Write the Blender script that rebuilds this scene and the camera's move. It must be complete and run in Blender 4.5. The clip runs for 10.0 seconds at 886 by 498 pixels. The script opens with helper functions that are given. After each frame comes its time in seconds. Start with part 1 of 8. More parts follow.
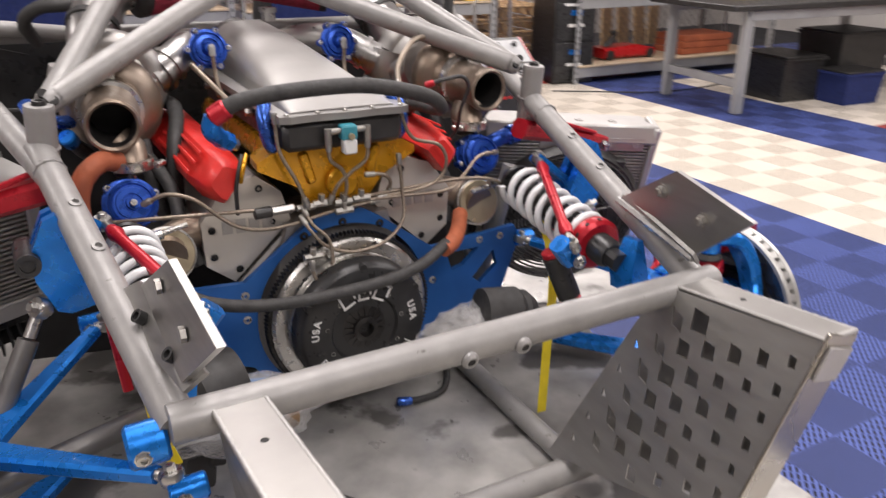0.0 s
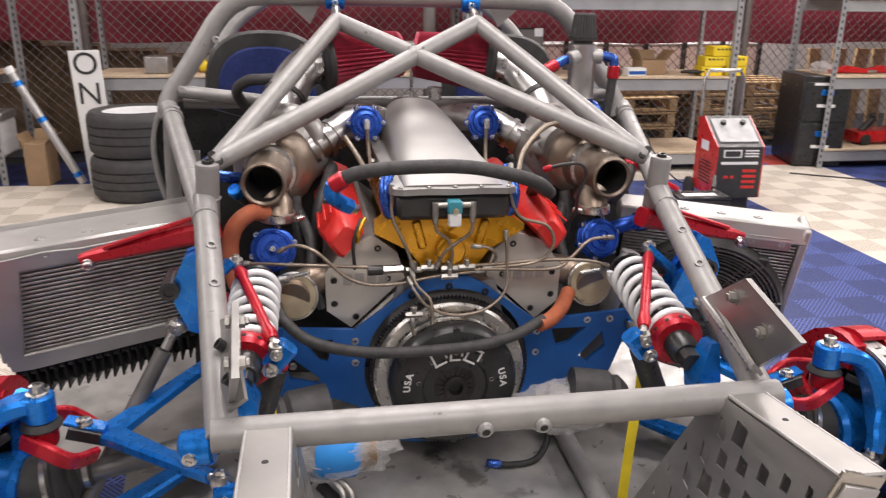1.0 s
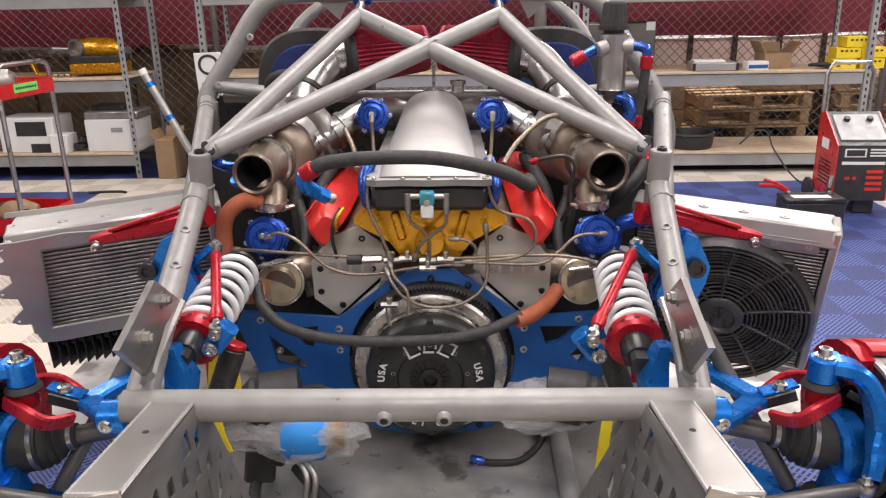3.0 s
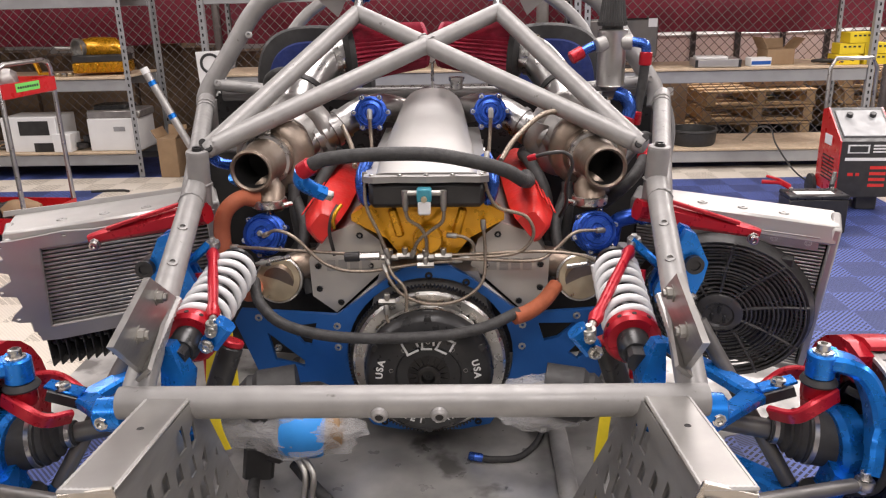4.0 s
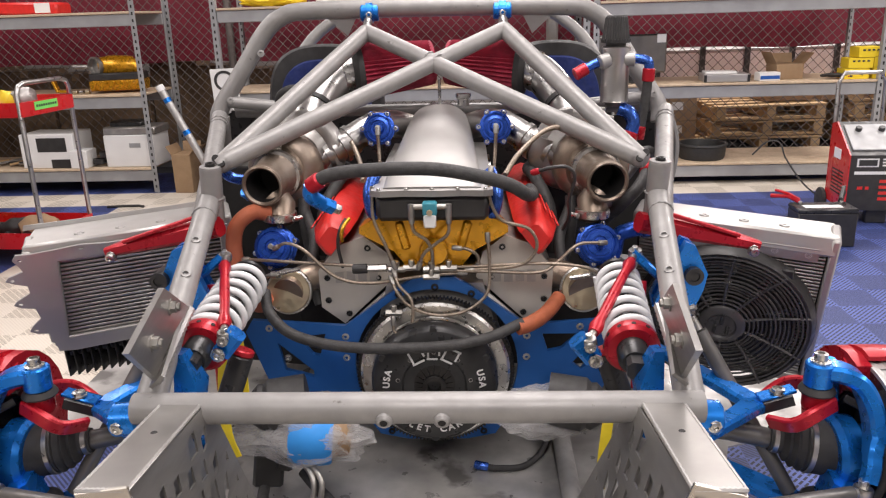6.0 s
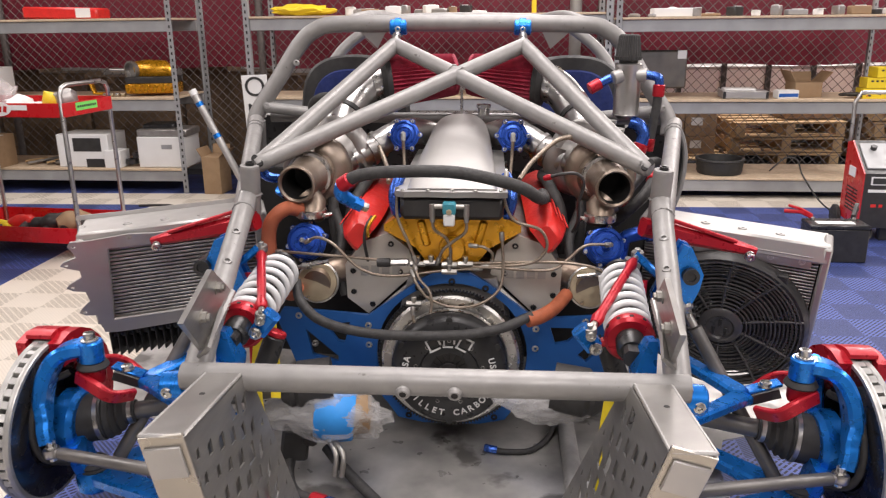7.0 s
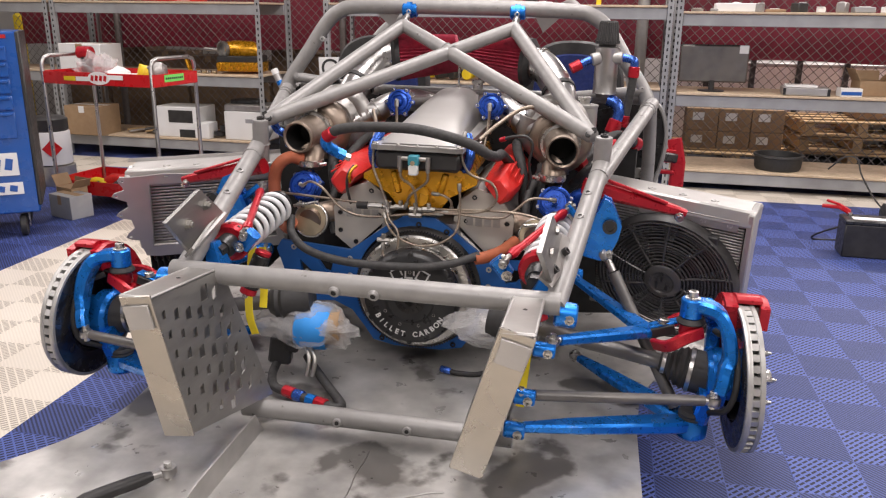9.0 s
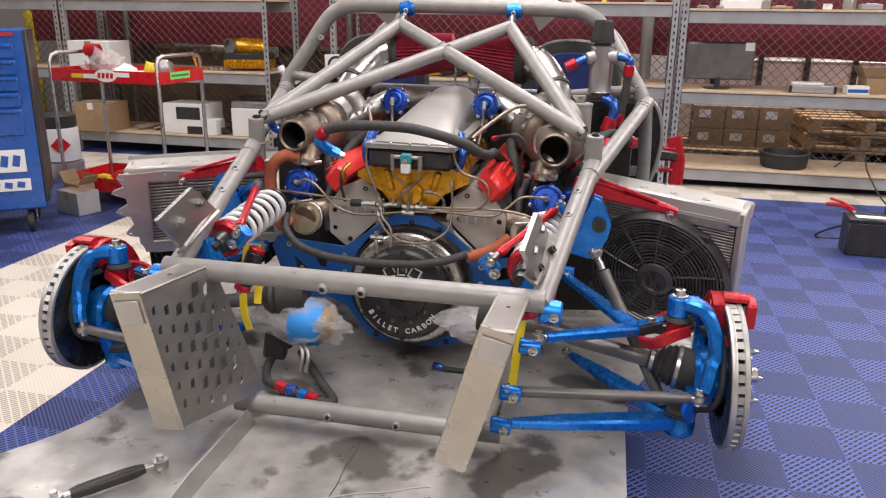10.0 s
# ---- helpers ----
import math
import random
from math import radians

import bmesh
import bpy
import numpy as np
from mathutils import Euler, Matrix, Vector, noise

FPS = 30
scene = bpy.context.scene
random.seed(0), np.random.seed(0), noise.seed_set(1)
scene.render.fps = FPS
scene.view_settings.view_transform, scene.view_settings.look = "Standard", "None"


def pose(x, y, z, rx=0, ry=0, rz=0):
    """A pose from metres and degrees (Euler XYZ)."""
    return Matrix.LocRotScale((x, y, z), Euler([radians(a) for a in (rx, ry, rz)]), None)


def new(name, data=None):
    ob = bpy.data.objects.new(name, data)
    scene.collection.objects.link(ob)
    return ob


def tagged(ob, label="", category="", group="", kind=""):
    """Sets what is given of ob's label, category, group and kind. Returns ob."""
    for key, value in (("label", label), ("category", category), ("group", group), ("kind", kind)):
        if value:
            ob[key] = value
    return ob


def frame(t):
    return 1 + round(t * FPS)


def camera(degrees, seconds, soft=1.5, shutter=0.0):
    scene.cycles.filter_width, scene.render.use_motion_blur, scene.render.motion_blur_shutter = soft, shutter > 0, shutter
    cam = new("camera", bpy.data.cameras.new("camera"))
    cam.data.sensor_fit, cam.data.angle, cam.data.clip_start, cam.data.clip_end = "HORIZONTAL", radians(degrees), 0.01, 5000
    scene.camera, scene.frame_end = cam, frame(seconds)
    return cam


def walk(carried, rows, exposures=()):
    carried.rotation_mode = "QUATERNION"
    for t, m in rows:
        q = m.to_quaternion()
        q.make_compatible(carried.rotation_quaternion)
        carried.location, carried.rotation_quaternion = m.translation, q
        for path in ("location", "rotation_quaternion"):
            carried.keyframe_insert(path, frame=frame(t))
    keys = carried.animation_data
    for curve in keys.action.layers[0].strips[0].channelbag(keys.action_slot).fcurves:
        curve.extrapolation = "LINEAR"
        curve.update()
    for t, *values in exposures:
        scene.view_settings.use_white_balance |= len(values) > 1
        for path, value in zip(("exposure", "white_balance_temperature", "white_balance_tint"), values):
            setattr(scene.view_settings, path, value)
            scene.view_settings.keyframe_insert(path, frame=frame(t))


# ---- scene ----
cam = camera(59.6, 10.0, soft=1.2, shutter=0.4)
METRES, EYE, TILT, LEAN, TURN = 1.4110, 1.2532, -22.383, -0.008, -29.310
ROWS = [
    (0.0, 0.0, 0.0, 0.0, -0.0, 0.0, 0.0),
    (0.5, 0.1295, 0.0079, 0.0261, 11.19, 1.96, -4.85),
    (1.0, 0.1941, -0.0468, 0.0272, 17.52, 3.15, -7.61),
    (1.5, 0.2734, -0.0307, 0.0359, 22.82, 3.17, -9.09),
    (2.0, 0.3756, 0.0453, 0.0534, 25.84, 2.57, -9.76),
    (2.5, 0.3998, 0.0438, 0.0522, 27.58, 1.88, -10.03),
    (4.0, 0.409, 0.0505, 0.0514, 28.46, 1.3, -9.56),
    (4.5, 0.415, 0.0496, 0.0506, 28.68, 1.42, -9.35),
    (5.0, 0.4204, 0.0464, 0.05, 28.98, 1.57, -9.21),
    (6.5, 0.4494, 0.0005, 0.0408, 29.83, 2.59, -10.14),
    (7.0, 0.4841, -0.0468, 0.0265, 30.81, 2.71, -11.18),
    (7.5, 0.569, -0.0354, 0.0265, 33.12, 2.36, -12.36),
    (8.0, 0.677, -0.0043, 0.026, 35.15, 1.72, -13.43),
    (8.5, 0.7352, -0.0355, 0.0118, 36.75, 1.08, -14.28),
    (9.0, 0.8003, -0.0933, -0.0116, 37.84, 0.6, -14.82),
    (9.5, 0.8242, -0.0915, -0.0029, 38.33, 0.4, -15.03),
    (10.0, 0.8339, -0.0845, -0.0011, 38.65, 0.13, -15.02),
]
walk(cam, [(t, pose(-0.4920, 0.1669, EYE, TILT, LEAN, TURN) @ pose(METRES * x, METRES * y, METRES * z, 90 + pitch, roll, yaw)) for t, x, y, z, yaw, pitch, roll in ROWS])

# ---- world and light ----
world = bpy.data.worlds.new("world")
scene.world = world
world.use_nodes = True
world.node_tree.nodes["Background"].inputs[0].default_value = (1.0, 0.95, 0.90, 1)
world.node_tree.nodes["Background"].inputs[1].default_value = 0.3


def ceiling_lamp(x, y, sx, sy, watts):
    data = bpy.data.lights.new("ceiling_lamp", "AREA")
    data.shape, data.size, data.size_y, data.energy, data.color = "RECTANGLE", sx, sy, watts, (1.0, 0.925, 0.905)
    ob = new("ceiling_lamp", data)
    ob.matrix_world = pose(x, y, 3.55)
    return ob


for lx in (-3.6, 0.2, 4.0):
    for ly in (-1.8, 1.7, 5.2):
        ceiling_lamp(lx, ly, 1.2, 2.4, 62 if lx < -2 else 79 if lx < 2 else 100)
ceiling_lamp(3.4, 7.75, 2.6, 0.5, 160)  # unseen lamp, added to brighten the stores behind the fence
scene.view_settings.exposure = 0.27


# ---- materials ----
def mat(name, color, rough=0.5, metal=0.0, var=0.15, scale=12.0, bump=0.0, bscale=60.0, stretch=(1, 1, 1), coat=0.0, rvar=0.12, second=None, smin=0.45, smax=0.7, sscale=4.0):
    """Base colour with grain, a second tone in patches, uneven gloss and fine relief."""
    m = bpy.data.materials.new(name)
    m.use_nodes = True
    nt = m.node_tree
    b = nt.nodes["Principled BSDF"]
    b.inputs["Metallic"].default_value = metal
    b.inputs["Coat Weight"].default_value = coat
    tc = nt.nodes.new("ShaderNodeTexCoord")
    mp = nt.nodes.new("ShaderNodeMapping")
    mp.inputs["Scale"].default_value = stretch
    nt.links.new(tc.outputs["Object"], mp.inputs["Vector"])

    def tex(s, detail=5.0):
        n = nt.nodes.new("ShaderNodeTexNoise")
        n.inputs["Scale"].default_value, n.inputs["Detail"].default_value = s, detail
        nt.links.new(mp.outputs[0], n.inputs["Vector"])
        return n

    n1 = tex(scale)
    rmp = nt.nodes.new("ShaderNodeMapRange")
    rmp.inputs["From Min"].default_value, rmp.inputs["From Max"].default_value = 0.3, 0.7
    rmp.inputs["To Min"].default_value, rmp.inputs["To Max"].default_value = 1 - var, 1 + var
    nt.links.new(n1.outputs["Fac"], rmp.inputs["Value"])
    mul = nt.nodes.new("ShaderNodeMix")
    mul.data_type, mul.blend_type = "RGBA", "MULTIPLY"
    mul.inputs[0].default_value = 1.0
    mul.inputs[6].default_value = (*color, 1)
    nt.links.new(rmp.outputs[0], mul.inputs[7])
    out = mul.outputs[2]
    if second:
        n2 = tex(sscale, 6.0)
        r2 = nt.nodes.new("ShaderNodeMapRange")
        r2.inputs["From Min"].default_value, r2.inputs["From Max"].default_value = smin, smax
        nt.links.new(n2.outputs["Fac"], r2.inputs["Value"])
        mx = nt.nodes.new("ShaderNodeMix")
        mx.data_type = "RGBA"
        nt.links.new(r2.outputs[0], mx.inputs[0])
        nt.links.new(out, mx.inputs[6])
        mx.inputs[7].default_value = (*second, 1)
        out = mx.outputs[2]
    nt.links.new(out, b.inputs["Base Color"])
    n3 = tex(scale * 2.3)
    r3 = nt.nodes.new("ShaderNodeMapRange")
    r3.inputs["From Min"].default_value, r3.inputs["From Max"].default_value = 0.3, 0.7
    r3.inputs["To Min"].default_value, r3.inputs["To Max"].default_value = max(0.03, rough - rvar), min(1, rough + rvar)
    nt.links.new(n3.outputs["Fac"], r3.inputs["Value"])
    nt.links.new(r3.outputs[0], b.inputs["Roughness"])
    if bump:
        n4 = tex(bscale, 4.0)
        bp = nt.nodes.new("ShaderNodeBump")
        bp.inputs["Strength"].default_value, bp.inputs["Distance"].default_value = bump, 0.002
        nt.links.new(n4.outputs["Fac"], bp.inputs["Height"])
        nt.links.new(bp.outputs[0], b.inputs["Normal"])
    return m


M = {}
M["frame"] = mat("grey_frame_paint", (0.265, 0.258, 0.252), 0.42, 0.15, 0.09, 30, 0.06, 260, second=(0.13, 0.122, 0.115), smin=0.68, smax=0.73, sscale=48)
M["alu"] = mat("brushed_aluminium", (0.36, 0.35, 0.335), 0.38, 0.85, 0.08, 9, 0.04, 160, (1, 1, 5), second=(0.29, 0.28, 0.265), smin=0.45, smax=0.75, rvar=0.06)
M["tank"] = mat("bare_aluminium_casting", (0.46, 0.45, 0.435), 0.42, 0.65, 0.08, 10, 0.06, 220, second=(0.50, 0.48, 0.45), smin=0.55, smax=0.8, rvar=0.05)
# warm tint in the base colour stands in for reflected light
M["mill"] = mat("mill_finish_sheet", (0.46, 0.43, 0.385), 0.28, 0.95, 0.08, 5, second=(0.38, 0.36, 0.33), smin=0.4, smax=0.8, sscale=9, rvar=0.05)
M["guard"] = mat("glossy_guard_plastic", (0.062, 0.060, 0.060), 0.33, 0.0, 0.15, 20)
M["satin"] = mat("satin_aluminium", (0.37, 0.36, 0.35), 0.48, 0.55, 0.07, 6, 0.04, 260, second=(0.31, 0.30, 0.285), smin=0.45, smax=0.8, rvar=0.04)
M["alu_dull"] = mat("dull_aluminium_sheet", (0.44, 0.43, 0.415), 0.40, 0.65, 0.14, 10, 0.10, 90, second=(0.34, 0.33, 0.31), smin=0.45, smax=0.75)
M["alu_white"] = mat("bead_blasted_aluminium", (0.47, 0.46, 0.45), 0.46, 0.7, 0.06, 8, 0.10, 300, second=(0.36, 0.35, 0.335), smin=0.5, smax=0.8)
M["pan"] = mat("stained_aluminium_pan", (0.40, 0.39, 0.375), 0.37, 0.38, 0.34, 9, 0.10, 40, second=(0.15, 0.143, 0.135), smin=0.545, smax=0.59, sscale=4.2)
M["chrome"] = mat("polished_aluminium", (0.48, 0.47, 0.46), 0.33, 1.0, 0.10, 12, 0.04, 60, rvar=0.08)
M["millplate"] = mat("milled_aluminium_plate", (0.56, 0.53, 0.485), 0.34, 0.40, 0.10, 7, 0.05, 180, (1, 6, 1), second=(0.43, 0.395, 0.345), smin=0.45, smax=0.8, sscale=7, rvar=0.06)
M["fitting"] = mat("plain_steel_fitting", (0.38, 0.365, 0.34), 0.44, 0.95, 0.12, 40)
M["rod"] = mat("dark_oxide_steel", (0.15, 0.145, 0.14), 0.42, 0.6, 0.18, 14, 0.06, 120, second=(0.22, 0.20, 0.18))
M["steel"] = mat("bright_steel", (0.52, 0.51, 0.49), 0.30, 1.0, 0.12, 30, rvar=0.08)
M["cast"] = mat("heat_browned_cast_steel", (0.26, 0.205, 0.16), 0.42, 0.8, 0.22, 18, 0.25, 200, second=(0.36, 0.31, 0.27), smin=0.45, smax=0.75, sscale=9)
M["castgrey"] = mat("grey_cast_aluminium", (0.40, 0.385, 0.37), 0.42, 0.7, 0.15, 20, 0.3, 240, second=(0.25, 0.23, 0.21), smin=0.5, smax=0.8)
M["brass"] = mat("brushed_gold_cap", (0.55, 0.47, 0.33), 0.38, 0.9, 0.12, 30, 0.05, 90)
M["blue"] = mat("bright_blue_anodised", (0.010, 0.185, 0.64), 0.30, 0.65, 0.12, 20, rvar=0.10, coat=0.2)
M["blueplate"] = mat("matt_blue_plate", (0.022, 0.12, 0.40), 0.42, 0.45, 0.12, 10, 0.06, 200, second=(0.03, 0.085, 0.25), smin=0.5, smax=0.8)
M["bluedark"] = mat("deep_blue_anodised", (0.022, 0.085, 0.44), 0.30, 0.6, 0.10, 30, rvar=0.08)
M["bluefit"] = mat("violet_blue_fitting", (0.05, 0.13, 0.50), 0.25, 0.75, 0.15, 30, rvar=0.08)
M["red"] = mat("red_anodised", (0.42, 0.010, 0.022), 0.32, 0.35, 0.12, 20, rvar=0.10)
M["redpaint"] = mat("red_crackle_paint", (0.62, 0.022, 0.018), 0.42, 0.0, 0.10, 40, 0.35, 260, coat=0.15)
M["redcart"] = mat("red_enamel", (0.50, 0.012, 0.016), 0.32, 0.0, 0.08, 8, coat=0.3)
M["white"] = mat("white_powder_coat", (0.70, 0.71, 0.72), 0.38, 0.0, 0.05, 12, coat=0.15)
M["gold"] = mat("gold_anodised", (0.60, 0.29, 0.012), 0.28, 0.6, 0.14, 16, 0.05, 120, coat=0.2)
M["black"] = mat("black_plastic", (0.028, 0.027, 0.027), 0.42, 0.0, 0.25, 20, 0.08, 200)
M["blackmetal"] = mat("black_anodised", (0.035, 0.035, 0.036), 0.34, 0.4, 0.25, 20, 0.05, 150)
M["rubber"] = mat("black_rubber", (0.030, 0.029, 0.029), 0.62, 0.0, 0.25, 25, 0.12, 160)
M["hose"] = mat("woven_black_hose", (0.038, 0.037, 0.037), 0.62, 0.0, 0.3, 60, 0.5, 420)
M["sleeve"] = mat("orange_heat_sleeve", (0.42, 0.115, 0.05), 0.70, 0.0, 0.22, 24, 0.4, 160, second=(0.30, 0.08, 0.04))
M["braid"] = mat("braided_steel_line", (0.30, 0.25, 0.20), 0.40, 0.8, 0.25, 300, 0.3, 700)
# near-black that paints shade into holes, slots and the engine bay's gaps
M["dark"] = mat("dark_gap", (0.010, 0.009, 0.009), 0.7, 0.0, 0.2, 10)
M["filter"] = mat("red_filter_gauze", (0.30, 0.018, 0.045), 0.66, 0.0, 0.22, 70, 0.4, 300)
M["ring"] = mat("black_ring_gear", (0.045, 0.043, 0.042), 0.40, 0.8, 0.2, 40)
M["disc"] = mat("machined_disc_rim", (0.46, 0.455, 0.44), 0.42, 0.6, 0.12, 30)
M["discface"] = mat("dark_disc_face", (0.16, 0.16, 0.17), 0.24, 0.9, 0.15, 14)
M["yellow"] = mat("yellow_strap", (0.80, 0.62, 0.02), 0.55, 0.0, 0.08, 40, 0.2, 400)
M["tapeblue"] = mat("blue_masking_tape", (0.03, 0.27, 0.72), 0.55, 0.0, 0.08, 20, 0.1, 100)
M["coil"] = mat("finned_core", (0.46, 0.45, 0.43), 0.45, 0.85, 0.18, 60, 0.2, 300)
M["racking"] = mat("grey_racking_paint", (0.33, 0.335, 0.34), 0.48, 0.1, 0.07, 10, second=(0.27, 0.27, 0.275))
M["board"] = mat("chipboard", (0.56, 0.44, 0.31), 0.7, 0.0, 0.14, 40, 0.1, 200, second=(0.46, 0.35, 0.24), sscale=9)
M["carton"] = mat("brown_cardboard", (0.33, 0.22, 0.125), 0.75, 0.0, 0.10, 14, second=(0.27, 0.175, 0.10))
# carton brown with the shade behind the fence mixed into the colour
M["carton_shaded"] = mat("shaded_cardboard", (0.185, 0.120, 0.070), 0.8, 0.0, 0.20, 10, 0.1, 60, second=(0.13, 0.085, 0.05))
M["pallet"] = mat("rough_pallet_wood", (0.42, 0.28, 0.14), 0.75, 0.0, 0.22, 8, 0.2, 60, (1, 8, 8))
M["maroon"] = mat("maroon_banner", (0.185, 0.012, 0.030), 0.55, 0.0, 0.14, 3, 0.1, 20, second=(0.125, 0.010, 0.022), sscale=2)
M["wire"] = mat("galvanised_wire", (0.15, 0.130, 0.122), 0.6, 0.4, 0.15, 30)
M["wall"] = mat("painted_wall", (0.50, 0.48, 0.46), 0.8, 0.0, 0.05, 3, 0.05, 80)
M["ceil"] = mat("white_ceiling", (0.50, 0.50, 0.49), 0.85, 0.0, 0.04, 2)
M["paper"] = mat("white_card", (0.76, 0.76, 0.75), 0.6, 0.0, 0.04, 6)
M["yellowbox"] = mat("yellow_card", (0.78, 0.58, 0.02), 0.55, 0.0, 0.05, 8)
M["toolblue"] = mat("blue_enamel", (0.010, 0.085, 0.36), 0.30, 0.0, 0.08, 6, coat=0.3)
M["tyre"] = mat("tyre_rubber", (0.045, 0.044, 0.044), 0.72, 0.0, 0.22, 14, 0.15, 120)
M["seatblue"] = mat("navy_fabric", (0.010, 0.022, 0.12), 0.85, 0.0, 0.2, 40, 0.3, 300)
M["teal"] = mat("teal_solenoid", (0.05, 0.28, 0.36), 0.45, 0.0, 0.08, 20)
M["ink"] = mat("white_engraving", (0.72, 0.72, 0.71), 0.5, 0.0, 0.05, 20)
M["inkdark"] = mat("dark_print", (0.03, 0.03, 0.03), 0.6, 0.0, 0.05, 20)
M["green"] = mat("green_label", (0.18, 0.62, 0.12), 0.5, 0.0, 0.05, 20)
M["floor_under"] = mat("concrete_under_tiles", (0.02, 0.02, 0.025), 0.9, 0.0, 0.2, 4)


def clear_bag():
    m = bpy.data.materials.new("clear_polythene")
    m.use_nodes = True
    nt = m.node_tree
    b = nt.nodes["Principled BSDF"]
    b.inputs["Base Color"].default_value = (0.86, 0.85, 0.85, 1)
    b.inputs["Roughness"].default_value = 0.18
    b.inputs["Alpha"].default_value = 0.30
    n = nt.nodes.new("ShaderNodeTexNoise")
    n.inputs["Scale"].default_value = 38
    bp = nt.nodes.new("ShaderNodeBump")
    bp.inputs["Strength"].default_value, bp.inputs["Distance"].default_value = 0.9, 0.01
    nt.links.new(n.outputs["Fac"], bp.inputs["Height"])
    nt.links.new(bp.outputs[0], b.inputs["Normal"])
    return m


M["bag"] = clear_bag()


def tile_material(name, light, dark, turn, ox, oy, solid=0.42, grooves=0.35, rough=0.42, gloss=0.5, lift=0.0):
    """Ribbed floor tile: squares of 0.2 m, ribs in turn along one diagonal, open slots along the other."""
    m = bpy.data.materials.new(name)
    m.use_nodes = True
    nt = m.node_tree
    b = nt.nodes["Principled BSDF"]

    def math_node(op, a, c=None):
        n = nt.nodes.new("ShaderNodeMath")
        n.operation = op
        for i, v in enumerate((a, c)):
            if v is None:
                continue
            if isinstance(v, (int, float)):
                n.inputs[i].default_value = v
            else:
                nt.links.new(v, n.inputs[i])
        return n.outputs[0]

    geo = nt.nodes.new("ShaderNodeNewGeometry")
    sub = nt.nodes.new("ShaderNodeVectorMath")
    sub.operation = "SUBTRACT"
    sub.inputs[1].default_value = (ox, oy, 0)
    nt.links.new(geo.outputs["Position"], sub.inputs[0])
    rot = nt.nodes.new("ShaderNodeVectorRotate")
    rot.rotation_type = "Z_AXIS"
    rot.inputs["Angle"].default_value = -turn
    nt.links.new(sub.outputs[0], rot.inputs["Vector"])
    sep = nt.nodes.new("ShaderNodeSeparateXYZ")
    nt.links.new(rot.outputs[0], sep.inputs[0])
    x, y = sep.outputs[0], sep.outputs[1]
    cell = math_node("ADD", math_node("FLOOR", math_node("DIVIDE", x, 0.2)), math_node("FLOOR", math_node("DIVIDE", y, 0.2)))
    odd = math_node("FLOORED_MODULO", cell, 2.0)
    even = math_node("SUBTRACT", 1.0, odd)
    p = math_node("MULTIPLY", math_node("ADD", x, y), 0.7071)
    q = math_node("MULTIPLY", math_node("SUBTRACT", x, y), 0.7071)
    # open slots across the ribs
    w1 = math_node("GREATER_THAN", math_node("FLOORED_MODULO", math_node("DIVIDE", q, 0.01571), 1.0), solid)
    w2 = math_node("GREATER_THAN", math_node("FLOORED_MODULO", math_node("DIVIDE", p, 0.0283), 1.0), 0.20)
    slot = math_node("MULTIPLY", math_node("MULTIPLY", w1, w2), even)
    # fine grooves, the shade between their ribs mixed in as dark colour
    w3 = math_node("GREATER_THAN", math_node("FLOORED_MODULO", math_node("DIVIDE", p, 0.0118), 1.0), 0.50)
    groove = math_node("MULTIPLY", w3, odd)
    # plain rim round each square
    rim_x = math_node("GREATER_THAN", math_node("FLOORED_MODULO", math_node("ADD", x, 0.0016), 0.2), 0.0032)
    rim_y = math_node("GREATER_THAN", math_node("FLOORED_MODULO", math_node("ADD", y, 0.0016), 0.2), 0.0032)
    inner = math_node("MULTIPLY", rim_x, rim_y)
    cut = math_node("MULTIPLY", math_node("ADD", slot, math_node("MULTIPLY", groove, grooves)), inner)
    noise_n = nt.nodes.new("ShaderNodeTexNoise")
    noise_n.inputs["Scale"].default_value, noise_n.inputs["Detail"].default_value = 2.2, 6.0
    nt.links.new(geo.outputs["Position"], noise_n.inputs["Vector"])
    info = nt.nodes.new("ShaderNodeObjectInfo")
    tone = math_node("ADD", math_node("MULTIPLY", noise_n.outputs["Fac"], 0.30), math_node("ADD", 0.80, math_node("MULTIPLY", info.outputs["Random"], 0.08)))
    # slotted squares coloured paler: the grooved ones would be darkened by rib shade
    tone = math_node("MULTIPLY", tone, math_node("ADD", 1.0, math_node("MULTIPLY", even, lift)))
    base = nt.nodes.new("ShaderNodeMix")
    base.data_type, base.blend_type = "RGBA", "MULTIPLY"
    base.inputs[0].default_value = 1.0
    base.inputs[6].default_value = (*light, 1)
    nt.links.new(tone, base.inputs[7])
    mix = nt.nodes.new("ShaderNodeMix")
    mix.data_type = "RGBA"
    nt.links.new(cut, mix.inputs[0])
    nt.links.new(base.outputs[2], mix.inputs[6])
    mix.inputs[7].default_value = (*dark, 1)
    nt.links.new(mix.outputs[2], b.inputs["Base Color"])
    b.inputs["Roughness"].default_value = rough
    b.inputs["Specular IOR Level"].default_value = gloss
    bp = nt.nodes.new("ShaderNodeBump")
    bp.inputs["Strength"].default_value, bp.inputs["Distance"].default_value = 0.6, 0.003
    nt.links.new(math_node("SUBTRACT", 1.0, cut), bp.inputs["Height"])
    nt.links.new(bp.outputs[0], b.inputs["Normal"])
    return m


# ---- mesh helpers ----
V = Vector
CAR = Matrix.Translation((0, 0, 0.7)) @ pose(0, 0, 0, 0, 0.75, 0) @ Matrix.Translation((0, 0, -0.7))


def thing(name, loc, label, category, group="", kind="", car=True, turn=0.0):
    ob = new(name)
    ob.empty_display_size = 0.05
    ob.matrix_world = (CAR if car else Matrix.Identity(4)) @ Matrix.Translation(loc) @ pose(0, 0, 0, 0, 0, turn)
    ob["at"] = tuple(loc)
    return tagged(ob, label, category, group, kind)


